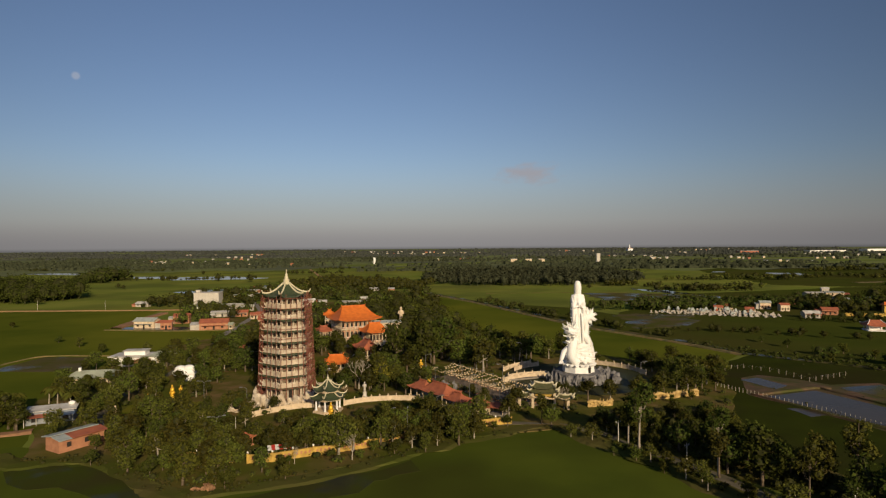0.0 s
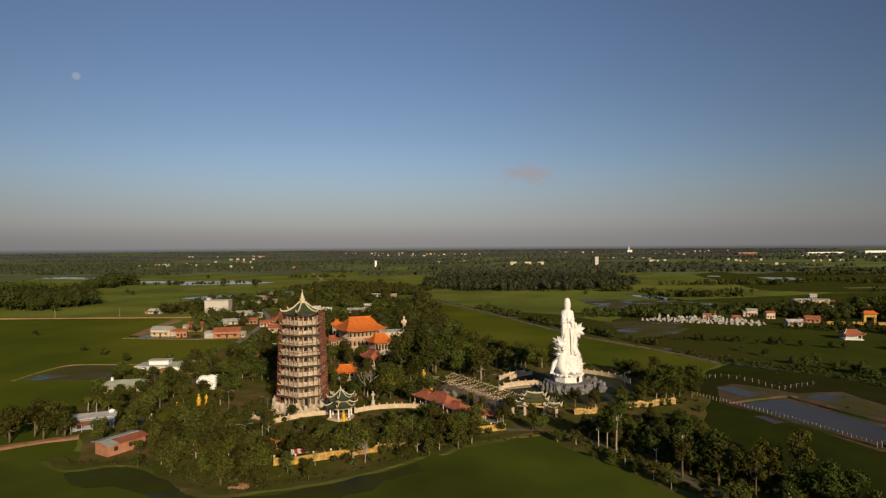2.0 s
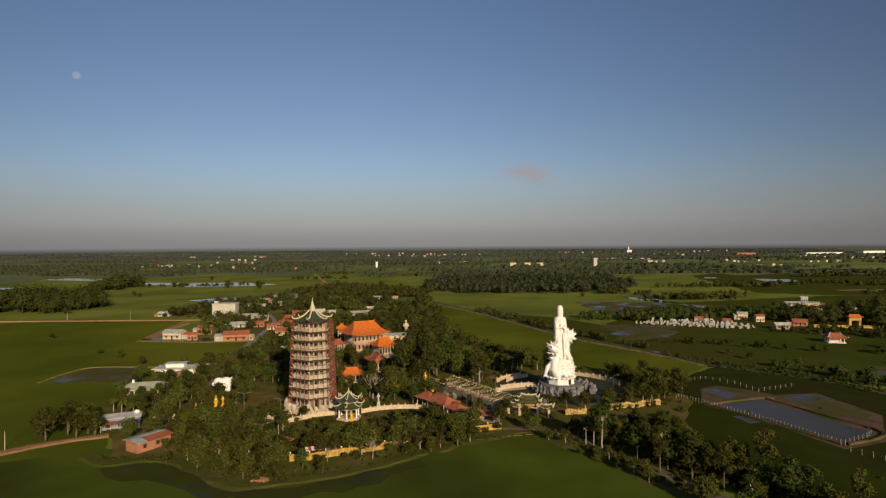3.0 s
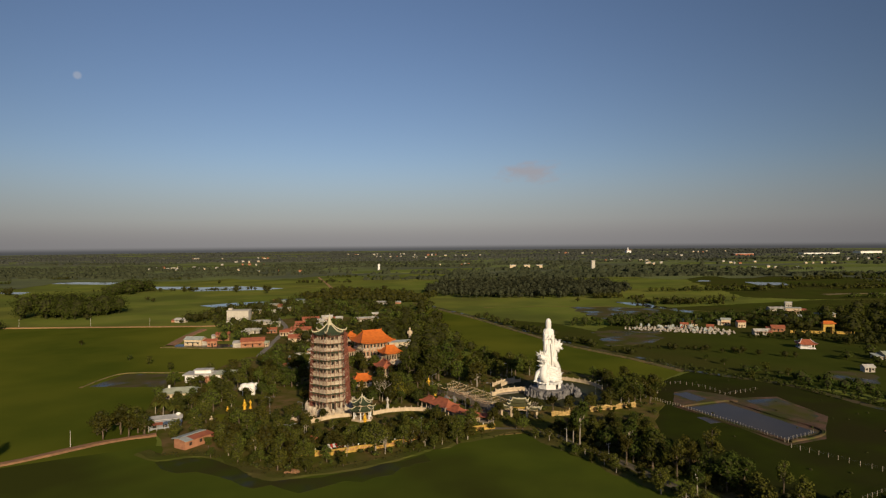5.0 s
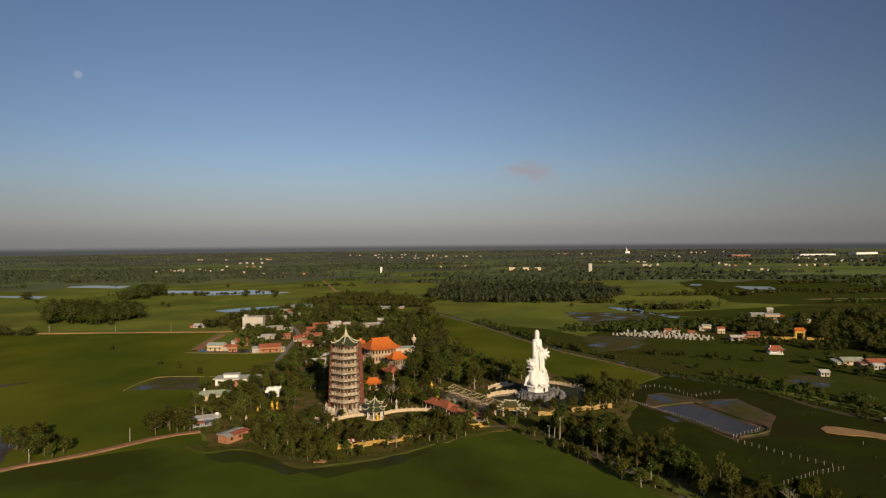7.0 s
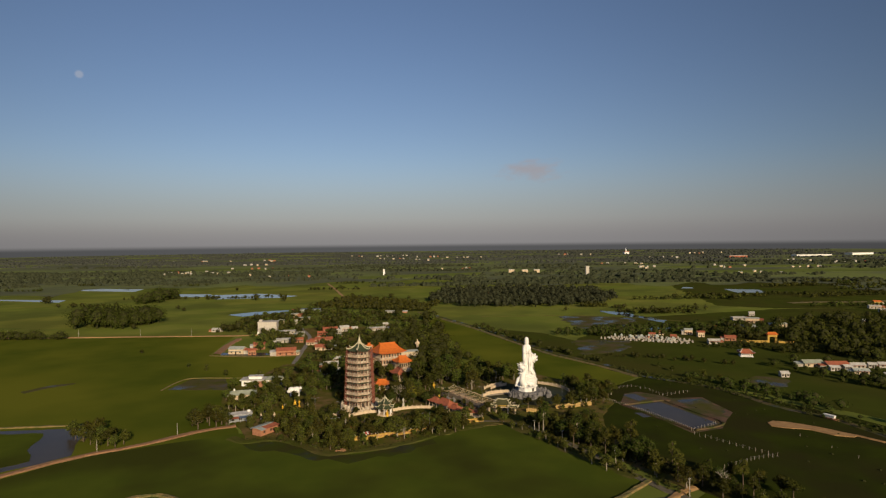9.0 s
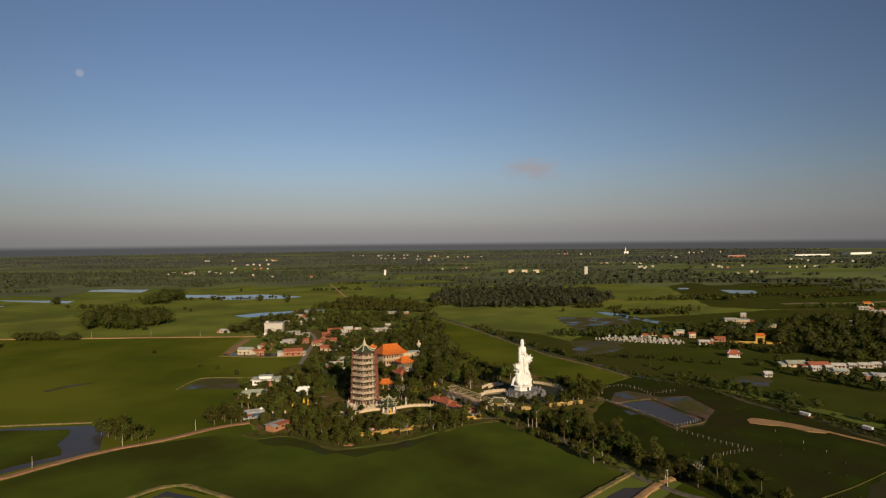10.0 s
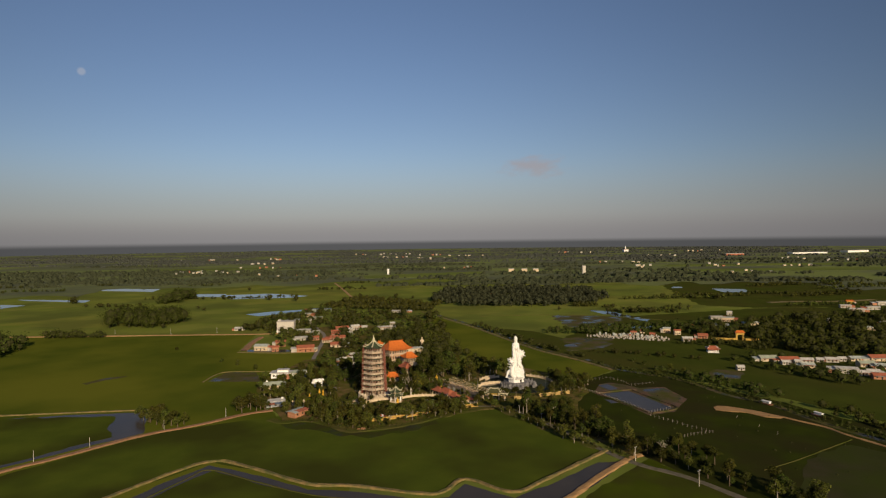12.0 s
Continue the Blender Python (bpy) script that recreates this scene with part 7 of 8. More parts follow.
def rock_group(name, x, y, count, spread, h, seed, mat=None, label="group of upright grey rocks"):
    g = tagged(empty(name, pose(x, y, 0.25)), label, "rocks")
    rng = random.Random(seed)
    for k in range(count):
        bm = bmesh.new()
        add_blob(bm, (rng.uniform(-spread, spread), rng.uniform(-spread, spread) * 0.6, h * 0.3), (rng.uniform(0.5, 1.0), rng.uniform(0.5, 0.9), h * rng.uniform(0.5, 1.0)), 0.6, seed * 10 + k, 2)
        part("rock", bm, mat or M_ROCK, g)


rock_group("rock_garden", 1.5, 173.5, 7, 2.2, 2.6, 1)
rock_group("rubble_heap", -37, 176, 16, 4.5, 1.6, 2, M_RAWPLASTER, "heap of pale building rubble beside the pagoda")
rock_group("rubble_heap", -59, 151, 10, 2.5, 0.9, 3, M_RAWPLASTER, "low heap of pale building rubble")
rock_group("rubble_heap", -55, 154, 9, 2.0, 1.4, 4, M_RAWPLASTER, "heap of pale stones by the pagoda's foot")
rock_group("dry_bush_rocks", -46, 97.5, 6, 1.8, 0.7, 5, M_EARTH, "low clods of reddish earth on the shore")


def lantern_strings():
    """Strings of small paper lanterns over the avenue, on posts."""
    a, b = Vector((-1.5, 194, 0)), Vector((23.8, 154, 0))
    along = (b - a).normalized()
    side = Vector((-along.y, along.x, 0))
    posts = []
    for k in range(9):
        for s in (-5.5, 5.5):
            p = a.lerp(b, k / 8) + side * s
            posts.append(p)
            g = empty("lantern_post", pose(p.x, p.y, 0.29))
            bm = bmesh.new()
            add_tube(bm, (0, 0, 0), (0, 0, 4.6), 0.07, 0.05, 6)
            part("pole", bm, M_STEEL, g)
            bm = bmesh.new()
            add_lathe(bm, [(0, 0.2), (0.2, 0.2), (0.25, 0.1)], 8)
            part("foot", bm, M_CONCRETE, g)
            tagged(g, "slim grey post carrying lantern strings", "post", "posts along the avenue")
    V, F = [], []
    ico = bmesh.new()
    bmesh.ops.create_icosphere(ico, subdivisions=1, radius=1.0)
    ico.verts.index_update()
    iv = np.array([v.co[:] for v in ico.verts])
    jf = np.array([[v.index for v in f.verts] for f in ico.faces])
    ico.free()
    rng = np.random.default_rng(6)
    wires = bmesh.new()

    def string(p, q, n, sag):
        pts = []
        for k in range(n + 1):
            t = k / n
            pts.append(p.lerp(q, t) + Vector((0, 0, -sag * 4 * t * (1 - t))))
        add_path(wires, pts, [0.015] * len(pts), 3)
        for c in pts[1:-1]:
            F.append(jf + len(iv) * len(V))
            V.append(iv * np.array((0.17, 0.17, 0.2)) * rng.uniform(0.8, 1.15) + np.array((c.x, c.y, c.z - 0.26)))

    up = Vector((0, 0, 4.8))
    for i in range(0, 16, 2):
        for s in (0, 1):
            string(posts[i + s] + up, posts[i + s + 2] + up, 6, 0.6)
        for f in (0.3, 0.7):
            string(posts[i].lerp(posts[i + 2], f) + up, posts[i + 1].lerp(posts[i + 3], f) + up, 10, 0.9)
        string(posts[i] + up, posts[i + 3] + up, 11, 1.0)
        string(posts[i + 1] + up, posts[i + 2] + up, 11, 1.1)
    for u in (-7, -3.5, 0, 3.5):
        string(Vector((27.9 + u, 150.0 - u * 0.25, 4.4)), Vector((27.9 + u + 3.5, 150.0 - u * 0.25 - 0.9, 4.4)), 9, 0.7)
    me = bpy.data.meshes.new("lanterns")
    me.from_pydata(np.concatenate(V).tolist(), [], np.concatenate(F).tolist())
    me.materials.append(M_LANTERN)
    ob = tagged(new("lanterns", me), "hundreds of small pale paper lanterns on strings over the avenue", "lanterns", kind="stuff")
    part("wire", wires, M_STEEL, ob)


lantern_strings()


def flower_pots():
    """Flowering pot plants in rows along both edges of the avenue."""
    a, b = Vector((-1.2, 193, 0.29)), Vector((23.4, 155, 0.29))
    along = (b - a).normalized()
    side = Vector((-along.y, along.x, 0))
    pot, bush = bpy.data.meshes.new("pot"), bpy.data.meshes.new("plant")
    bm = bmesh.new()
    add_lathe(bm, [(0, 0.2), (0.35, 0.3), (0.4, 0.33), (0.42, 0.25)], 8)
    bm.to_mesh(pot)
    pot.materials.append(M_BRICK)
    rng = np.random.default_rng(4)
    verts, faces = [], []
    for k in range(70):
        d = rng.normal(size=3)
        d /= np.linalg.norm(d)
        c = d * 0.55 * rng.uniform(0.6, 1.1) + np.array((0, 0, 0.85))
        u, v = np.cross(d, rng.normal(size=3)), rng.normal(size=3) * 0.5
        i = len(verts)
        verts += [tuple(c - u * 0.12), tuple(c + v * 0.12), tuple(c + u * 0.12)]
        faces.append((i, i + 1, i + 2))
    bush.from_pydata(verts, [], faces)
    bush.materials.append(M_FLOWER)
    for k in range(24):
        for s in (-4.6, -3.6, 3.6, 4.6):
            p = a.lerp(b, k / 23) + side * s
            g = empty("flower_pot", pose(p.x, p.y, p.z, 0, 0, 37 * k))
            share("pot", pot, g, Matrix())
            share("plant", bush, g, Matrix())
            tagged(g, "clay pot with a pale flowering plant", "flower pot", "pots along the avenue")


flower_pots()


def street_lamp(x, y, h, yaw=0, arms=1):
    g = empty("street_lamp", pose(x, y, 0.25, 0, 0, yaw))
    bm = bmesh.new()
    add_tube(bm, (0, 0, 0), (0, 0, h), 0.075, 0.045, 8)
    part("pole", bm, M_STEEL, g)
    for k in range(arms):
        s = 1 - 2 * k
        bm = bmesh.new()
        add_path(bm, [(0, 0, h - 0.2), (s * 0.6, 0, h + 0.25), (s * 1.6, 0, h + 0.35)], [0.05, 0.045, 0.04], 6)
        arm = part("arm", bm, M_STEEL, g)
        part("lamp_head", box(s * 1.3 if s > 0 else -2.1, -0.16, h + 0.24, 2.1 if s > 0 else -1.3, 0.16, h + 0.4, 0.03), M_STEEL, arm)
    part("base", box(-0.2, -0.2, -0.1, 0.2, 0.2, 0.35, 0.04), M_CONCRETE, g)
    tagged(g, "grey street lamp with two arms" if arms > 1 else "grey street lamp with one arm", "street lamp")


for x, y, h, yaw, arms in ((-53, 122, 6.5, 20, 2), (-70.5, 158.5, 6.5, 0, 2), (-56, 152.5, 6, 180, 1), (-6.5, 191, 8, 0, 1), (7.5, 162, 7, 10, 1), (19, 178, 7, 190, 1), (64, 178, 7.5, 0, 1), (-9, 127, 6.5, 90, 1), (2, 226, 7, 0, 1),
                           (-14, 131, 5.5, 30, 1), (12, 205, 7.5, 15, 1), (30, 214, 8, 200, 1), (-2, 142, 6, 0, 1)):
    street_lamp(x, y, h, yaw, arms)


def pole(name, x, y, h, label, cross=False, r=0.11, z=0.2):
    g = empty(name, pose(x, y, z, 0, 0, 35))
    bm = bmesh.new()
    add_tube(bm, (0, 0, -0.2), (0, 0, h), r, r * 0.65, 7)
    part("shaft", bm, M_CONCRETE, g)
    if cross:
        part("crossarm", box(-0.9, -0.06, h - 0.5, 0.9, 0.06, h - 0.36, 0.02), M_STEEL, g)
        for u in (-0.75, 0, 0.75):
            bm = bmesh.new()
            add_lathe(bm, [(h - 0.36, 0.05), (h - 0.2, 0.07), (h - 0.1, 0.04)], 6)
            i = part("insulator", bm, M_BALL, g)
            i.location = (u, 0, 0)
    tagged(g, label, "utility pole")


for x, y in ((-190, 54), (-175, 72), (-127, 121.5), (-151, 98)):
    pole("utility_pole", x, y, 5.2, "pale concrete pole beside the dirt track", z=0.3)
for x, y, h in ((40, 121, 5.5), (54, 101.5, 6), (66, 79, 6), (83, 49, 6.5), (100, 22, 6.5), (50.5, 108, 4.5)):
    pole("utility_pole", x, y, h, "pale concrete power pole beside the road", True, 0.13)
for x, y in ((-360, 424), (-300, 425), (-250, 425), (-430, 424)):
    pole("utility_pole", x, y, 7, "pale concrete pole beside the field road")
pole("flagpole", -47.5, 119, 7.5, "tall slim white flagpole in the garden", r=0.07)

aw = tagged(empty("awning", pose(-36.5, 114.5, 0.25, 0, 0, 20)), "small red and white awning behind the garden wall", "awning")
for k in range(6):
    bm = bmesh.new()
    add_box(bm, -2.4 + 0.8 * k, -1.1, 2.3, -1.6 + 0.8 * k, 1.1, 2.36, 0.01, pose(0, 0, 0, 12))
    part("stripe", bm, M_REDPAINT if k % 2 else M_BALL, aw)
for sx in (-2.2, 2.2):
    for sy in (-0.9, 0.9):
        bm = bmesh.new()
        add_tube(bm, (sx, sy, 0), (sx, sy, 2.3 + 0.2 * sy), 0.05)
        part("leg", bm, M_STEEL, aw)

# flower bushes behind the garden wall
rngb = random.Random(12)
bush_me = [crown_mesh("flower_bush", 700 + k, 1.6, 1.8, 0.2, 260, 0.11, M_FLOWER, 4)[0] for k in range(2)]
for k in range(34):
    x = -55 + 47 * k / 33
    y = 115.5 + 0.22 * abs(x + 45) * (x > -45) + rngb.uniform(0, 3)
    ob = new("flower_bush", bush_me[k % 2])
    ob.matrix_basis = Matrix.LocRotScale((x, y, 0.22), Euler((0, 0, k * 1.3)), Vector((1, 1, 1)) * rngb.uniform(0.6, 1.0))
    tagged(ob, "flowering bush with pale blooms behind the wall", "bush", "flower bushes by the wall")

# ---- houses and the land beyond ----
M_WASH = material("weathered_whitewash", (0.52, 0.48, 0.41), (0.34, 0.30, 0.25), 0.85, 0.5, bump=0.2)
WALLS = {"w": M_WASH, "o": M_BRICK, "r": M_CREAM, "g": M_CREAM, "c": M_CREAM, "b": M_BRICK, "t": M_CREAM, "d": M_TIN, "y": M_YELLOW, "p": M_WHITE}
M_WHITEROOF = material("white_tin_roof", (0.58, 0.56, 0.51), (0.38, 0.35, 0.31), 0.6, 0.3, bump=0.1)
M_BLUEROOF = material("blue_tin_roof", (0.10, 0.15, 0.22), (0.07, 0.10, 0.15), 0.5, 0.3, bump=0.1)
M_GREENROOF = material("pale_green_roof", (0.37, 0.40, 0.30), (0.27, 0.28, 0.21), 0.6, 0.3, bump=0.1)
M_RUSTROOF = material("rust_red_roof", (0.38, 0.12, 0.06), (0.28, 0.09, 0.05), 0.75, 0.4, bump=0.2)
ROOFS = {"w": M_WHITEROOF, "o": M_RUSTROOF, "r": M_RUSTROOF, "g": M_GREENROOF, "c": M_TIN, "b": M_RUSTROOF, "t": M_TIN, "d": M_BLUEROOF, "y": M_ORANGE, "p": M_RED}
WORDS = {"w": "white house with a pale sheet roof", "o": "brick house with an orange tiled roof", "r": "cream house with a rust-red roof", "g": "cream house with a pale green roof", "c": "flat cream house by a pond",
         "b": "brick house with a rust-red roof", "t": "shed with a grey tin roof", "d": "long shed with a dark blue roof", "y": "yellow house with an orange roof", "p": "white pavilion with a red roof"}


def house(x, y, w, h, key, yaw, depth=None, pitch=0.45, z=0.1, label="", detail=True):
    """A house: walls, gabled roof with eaves and ridge, door and windows facing the front."""
    g = empty("house", pose(x, y, z, 0, 0, yaw))
    d = depth or max(4.0, w * 0.55)
    part("wall", box(-w / 2, -d / 2, -0.2, w / 2, d / 2, h, 0.02), WALLS[key], g)
    rise = d * 0.5 * pitch
    bm = bmesh.new()
    sec = [(-d / 2 - 0.5, h - 0.5 * pitch), (0, h + rise), (d / 2 + 0.5, h - 0.5 * pitch), (d / 2 + 0.5, h - 0.5 * pitch + 0.14), (0, h + rise + 0.16), (-d / 2 - 0.5, h - 0.5 * pitch + 0.14)]
    ends = [[bm.verts.new((s * (w / 2 + 0.4), a, b)) for a, b in sec] for s in (-1, 1)]
    for k in range(6):
        bm.faces.new((ends[0][k], ends[0][(k + 1) % 6], ends[1][(k + 1) % 6], ends[1][k]))
    for e in ends:
        bm.faces.new((e[0], e[1], e[4], e[5]))
        bm.faces.new((e[1], e[2], e[3], e[4]))
    bmesh.ops.recalc_face_normals(bm, faces=bm.faces)
    roof = part("roof", bm, ROOFS[key], g)
    part("ridge_cap", box(-w / 2 - 0.4, -0.15, h + rise + 0.1, w / 2 + 0.4, 0.15, h + rise + 0.26, 0.04), ROOFS[key], roof)
    bm = bmesh.new()
    for s in (-1, 1):
        a, b, c = (bm.verts.new((s * w / 2, -d / 2, h - 0.02)), bm.verts.new((s * w / 2, d / 2, h - 0.02)), bm.verts.new((s * w / 2, 0, h + rise - 0.02)))
        e = [bm.verts.new(v.co + Vector((-s * 0.15, 0, 0))) for v in (a, b, c)]
        bm.faces.new((a, b, c))
        bm.faces.new(e)
        for i, j in ((0, 1), (1, 2), (2, 0)):
            t = (a, b, c)
            bm.faces.new((t[i], t[j], e[j], e[i]))
    bmesh.ops.recalc_face_normals(bm, faces=bm.faces)
    part("gable", bm, WALLS[key], g)
    if detail:
        dh = min(2.1, h - 0.3)
        part("door", box(-0.5, -d / 2 - 0.04, 0, 0.5, -d / 2 + 0.05, dh, 0.02), M_DARK, g)
        for u in (-w * 0.3, w * 0.3):
            part("window", box(u - 0.6, -d / 2 - 0.03, dh * 0.42, u + 0.6, -d / 2 + 0.05, dh * 0.92, 0.02), M_DARK, g)
    if detail and w > 6:
        # lower annexe with a roof of its own
        s, aw = (1 if int(w * 7 + x) % 2 else -1), w * 0.34
        x0, x1 = sorted((s * w / 2, s * (w / 2 + aw)))
        annexe = part("annexe", box(x0, -d * 0.34, -0.2, x1, d * 0.3, h * 0.72, 0.02), WALLS["o" if key in "wt" else "w"], g)
        bm = box(x0 - 0.3, -d * 0.34 - 0.5, h * 0.72, x1 + 0.3, d * 0.3 + 0.4, h * 0.72 + 0.12, 0.02)
        for v in bm.verts:
            v.co.z += 0.16 * (v.co.y + d * 0.34) + 0.02
        part("annexe_roof", bm, (M_TIN, M_RUSTROOF, M_WHITEROOF)[int(w + abs(y)) % 3], annexe)
        part("porch_roof", box(-w * 0.42, -d / 2 - 1.6, min(2.35, h - 0.25), w * 0.42, -d / 2, min(2.35, h - 0.25) + 0.1, 0.02), (M_TIN, M_RUSTROOF)[int(w) % 2], g)
        for u in (-w * 0.4, w * 0.4):
            post = bmesh.new()
            add_tube(post, (u, -d / 2 - 1.5, -0.1), (u, -d / 2 - 1.5, min(2.35, h - 0.25)), 0.07)
            part("porch_post", post, M_PALEBARK, g)
    return tagged(g, label or WORDS[key], "house")


rngh = random.Random(21)
for table, turn in ((WEST_VILLAGE, 12), (NORTH_VILLAGE, 5), (LANE_HOUSES, 14), (EAST_VILLAGE, -12), (FAR_EAST_VILLAGE, -8)):
    for x, y, w, h, key in table:
        house(x, y, w, h, key, turn + rngh.uniform(-10, 10), depth=max(4.5, min(w * 0.6, 8)), pitch=0.12 if key in "tdw" and w > 10 else 0.4)
big = empty("block_building", pose(-178, 436, 0, 0, 0, 6))
part("wall", box(-9, -6, -0.2, 9, 6, 11.2, 0.05), M_CONCRETE, big)
part("parapet", box(-9.3, -6.3, 11.2, 9.3, 6.3, 11.9, 0.05), M_CONCRETE, big)
part("stair_head", box(-8.6, -2, 11.9, -5.6, 2, 13.6, 0.05), M_CONCRETE, big)
part("lean_to", box(-9, -8.5, -0.2, -3, -6, 2.8, 0.05), M_WHITE, big)
tagged(big, "tall windowless pale concrete block building", "building")


def farmhouse():
    """White house with a flat terrace roof, a green side roof and a row of white columns."""
    g = empty("farmhouse", pose(-118, 219, 0.2, 0, 0, 4))
    part("wall", box(-11, -4, 0, 6, 4, 3.6, 0.05), M_WHITE, g)
    part("terrace_roof", box(-12, -5, 3.6, 3, 5, 4.0, 0.05), M_WHITEROOF, g)
    part("roof_room", box(-7, -2, 4.0, 1, 2, 5.6, 0.05), M_WHITE, g)
    part("roof_room_cap", box(-7.5, -2.5, 5.6, 1.5, 2.5, 5.85, 0.04), M_WHITEROOF, g)
    bm = bmesh.new()
    add_hip_roof(bm, 5, 5, 3.9, 5.2, 3, 0, 0.15, 1.0)
    r = part("side_roof", bm, M_GREENROOF, g, "pale green sheet roof")
    r.location = (8, 0, 0)
    part("side_wall", box(4, -3.5, 0, 12, 3.5, 3.9, 0.05), M_CREAM, g)
    for k in range(7):
        c = part("column", column(0.18, 3.6), M_WHITE, g)
        c.location = (13.2, -4 + 1.3 * k, 0)
    for u in (-9, -5.5, -2):
        part("window", box(u - 0.6, -4.05, 1.2, u + 0.6, -3.9, 2.6, 0.02), M_DARK, g)
    part("side_annex", box(-1, -8, 0, 4, -4, 3.0, 0.05), M_BRICK, g, "brick annex")
    tagged(g, "white farmhouse with a terrace and pale green side roof", "house")


farmhouse()


def low_barn():
    g = empty("barn", pose(-118.5, 185.5, 0.2, 0, 0, 14))
    bm = bmesh.new()
    add_hip_roof(bm, 8.2, 4.6, 3.0, 4.8, 5.2, 0.0, 0.15, 1.0)
    part("roof", bm, M_GREENROOF, g)
    part("wall", box(-7, -3.6, -0.2, 7, 3.6, 3.0, 0.04), M_CREAM, g)
    part("chimney", box(-4.6, -0.4, 3.8, -3.8, 0.4, 5.8, 0.04), M_WHITE, g)
    for u in (-4, 0, 4):
        part("window", box(u - 0.6, -3.66, 1.0, u + 0.6, -3.5, 2.2, 0.02), M_DARK, g)
    tagged(g, "low house with a weathered pale green roof", "house")
    g = empty("shop_house", pose(-104.9, 142.8, 0.2, 0, 0, 23))
    part("wall", box(-5.5, -2.2, -0.2, 5.5, 3, 3.0, 0.04), M_BLUE, g)
    bm = bmesh.new()
    add_box(bm, -6.0, -1.6, 3.2, 6.0, 3.6, 3.4, 0.03, pose(0, 0, 0, 5))
    part("main_roof", bm, M_WHITEROOF, g, "cream sheet roof")
    bm = bmesh.new()
    add_box(bm, -0.5, -4.4, 2.75, 5.8, -1.5, 2.87, 0.02, pose(0, 0, 0, 6))
    part("blue_awning", bm, M_BLUEROOF, g, "blue sheet awning")
    bm = bmesh.new()
    add_box(bm, -5.8, -4.4, 2.7, -0.7, -1.5, 2.82, 0.02, pose(0, 0, 0, 6))
    part("rusty_awning", bm, M_RUSTROOF, g, "rusty sheet awning")
    for k in range(5):
        bm = bmesh.new()
        add_tube(bm, (-5.4 + 2.7 * k, -4.2, -0.2), (-5.4 + 2.7 * k, -4.2, 2.4), 0.07)
        part("post", bm, M_CONCRETE, g)
    bm = bmesh.new()
    add_blob(bm, (4.4, 1.8, 4.0), (0.9, 0.6, 0.55), 0.03, 1, 2)
    part("water_tank", bm, M_WHITE, g, "white water tank", True)
    for u in (-3.5, 0, 3.5):
        part("window", box(u - 0.7, -2.26, 0.6, u + 0.7, -2.1, 2.2, 0.02), M_DARK, g)
    tagged(g, "small blue shop house with cream roof and awnings", "house")
    g = empty("brick_house", pose(-86.2, 122.8, 0.2, 0, 0, 60))
    part("wall", box(-5.2, -2.8, -0.3, 5.2, 2.8, 3.2, 0.04), M_BRICK, g)
    bm = bmesh.new()
    add_box(bm, -5.6, -0.2, 3.45, 5.6, 3.4, 3.6, 0.02, pose(0, 0, 0, -8))
    part("grey_roof", bm, M_TIN, g, "grey sheet roof")
    bm = bmesh.new()
    add_box(bm, -2.6, -3.3, 3.45, 5.6, 0.1, 3.6, 0.02, pose(0, 0, 0, 8))
    part("red_roof", bm, M_RUSTROOF, g, "rust-red sheet roof")
    bm = bmesh.new()
    add_box(bm, -5.6, -3.3, 3.45, -2.7, 0.1, 3.6, 0.02, pose(0, 0, 0, 8))
    part("patch_roof", bm, M_TIN, g, "grey sheet roof")
    bm = bmesh.new()
    add_box(bm, 5.2, -2.4, 2.4, 7.6, 2.6, 2.5, 0.02, pose(0, 0, 0, 0, 10))
    part("porch_roof", bm, M_RUSTROOF, g)
    for u in (-3, 1):
        part("window", box(u - 0.5, -2.86, 1.1, u + 0.5, -2.7, 2.2, 0.02), M_DARK, g)
    part("door", box(3.2, -2.86, -0.2, 4.1, -2.7, 1.9, 0.02), M_DARK, g)
    tagged(g, "brick house under patched grey and red sheet roofs", "house")


M_BLUE = material("pale_blue_paint", (0.27, 0.29, 0.31), (0.19, 0.20, 0.22), 0.8, 0.6, bump=0.1)
low_barn()

# gate house and pavilion near the graves
g = tagged(empty("yellow_gate_house", pose(277, 355, 0, 0, 0, -10)), "yellow gate house with an orange roof", "gate house")
for u in (-3, 3):
    part("pier", box(u - 0.8, -1.5, 0, u + 0.8, 1.5, 5.0, 0.06), M_YELLOW, g)
part("upper_wall", box(-3.8, -1.5, 5.0, 3.8, 1.5, 7.4, 0.06), M_YELLOW, g)
bm = bmesh.new()
add_hip_roof(bm, 4.6, 2.6, 7.4, 9.2, 3, 0.4)
part("roof", bm, M_ORANGE, g)
for u0, u1 in ((-26, -4), (4, 16)):
    w = tagged(link("boundary_wall", box(u0, -0.25, 0, u1, 0.25, 2.0, 0.04), M_YELLOW), "low yellow boundary wall beside the gate house", "wall")
    w.matrix_world = pose(277, 353, 0, 0, 0, -12)
g = tagged(empty("red_pavilion", pose(226, 297, 0, 0, 0, -14)), "small white pavilion with an upswept red roof", "pavilion")
part("floor_slab", box(-4.5, -4, 0, 4.5, 4, 0.5, 0.05), M_WHITE, g)
part("wall", box(-3, -1, 0.5, 3, 3, 2.8, 0.05), M_WHITE, g)
for sx in (-1, 1):
    for sy in (-1, 1):
        c = part("column", column(0.2, 2.4), M_WHITE, g)
        c.location = (sx * 3.8, sy * 3.3, 0.5)
bm = bmesh.new()
add_hip_roof(bm, 5.4, 4.8, 2.9, 5.6, 2.4, 0.9)
roof = part("roof", bm, M_RED, g)
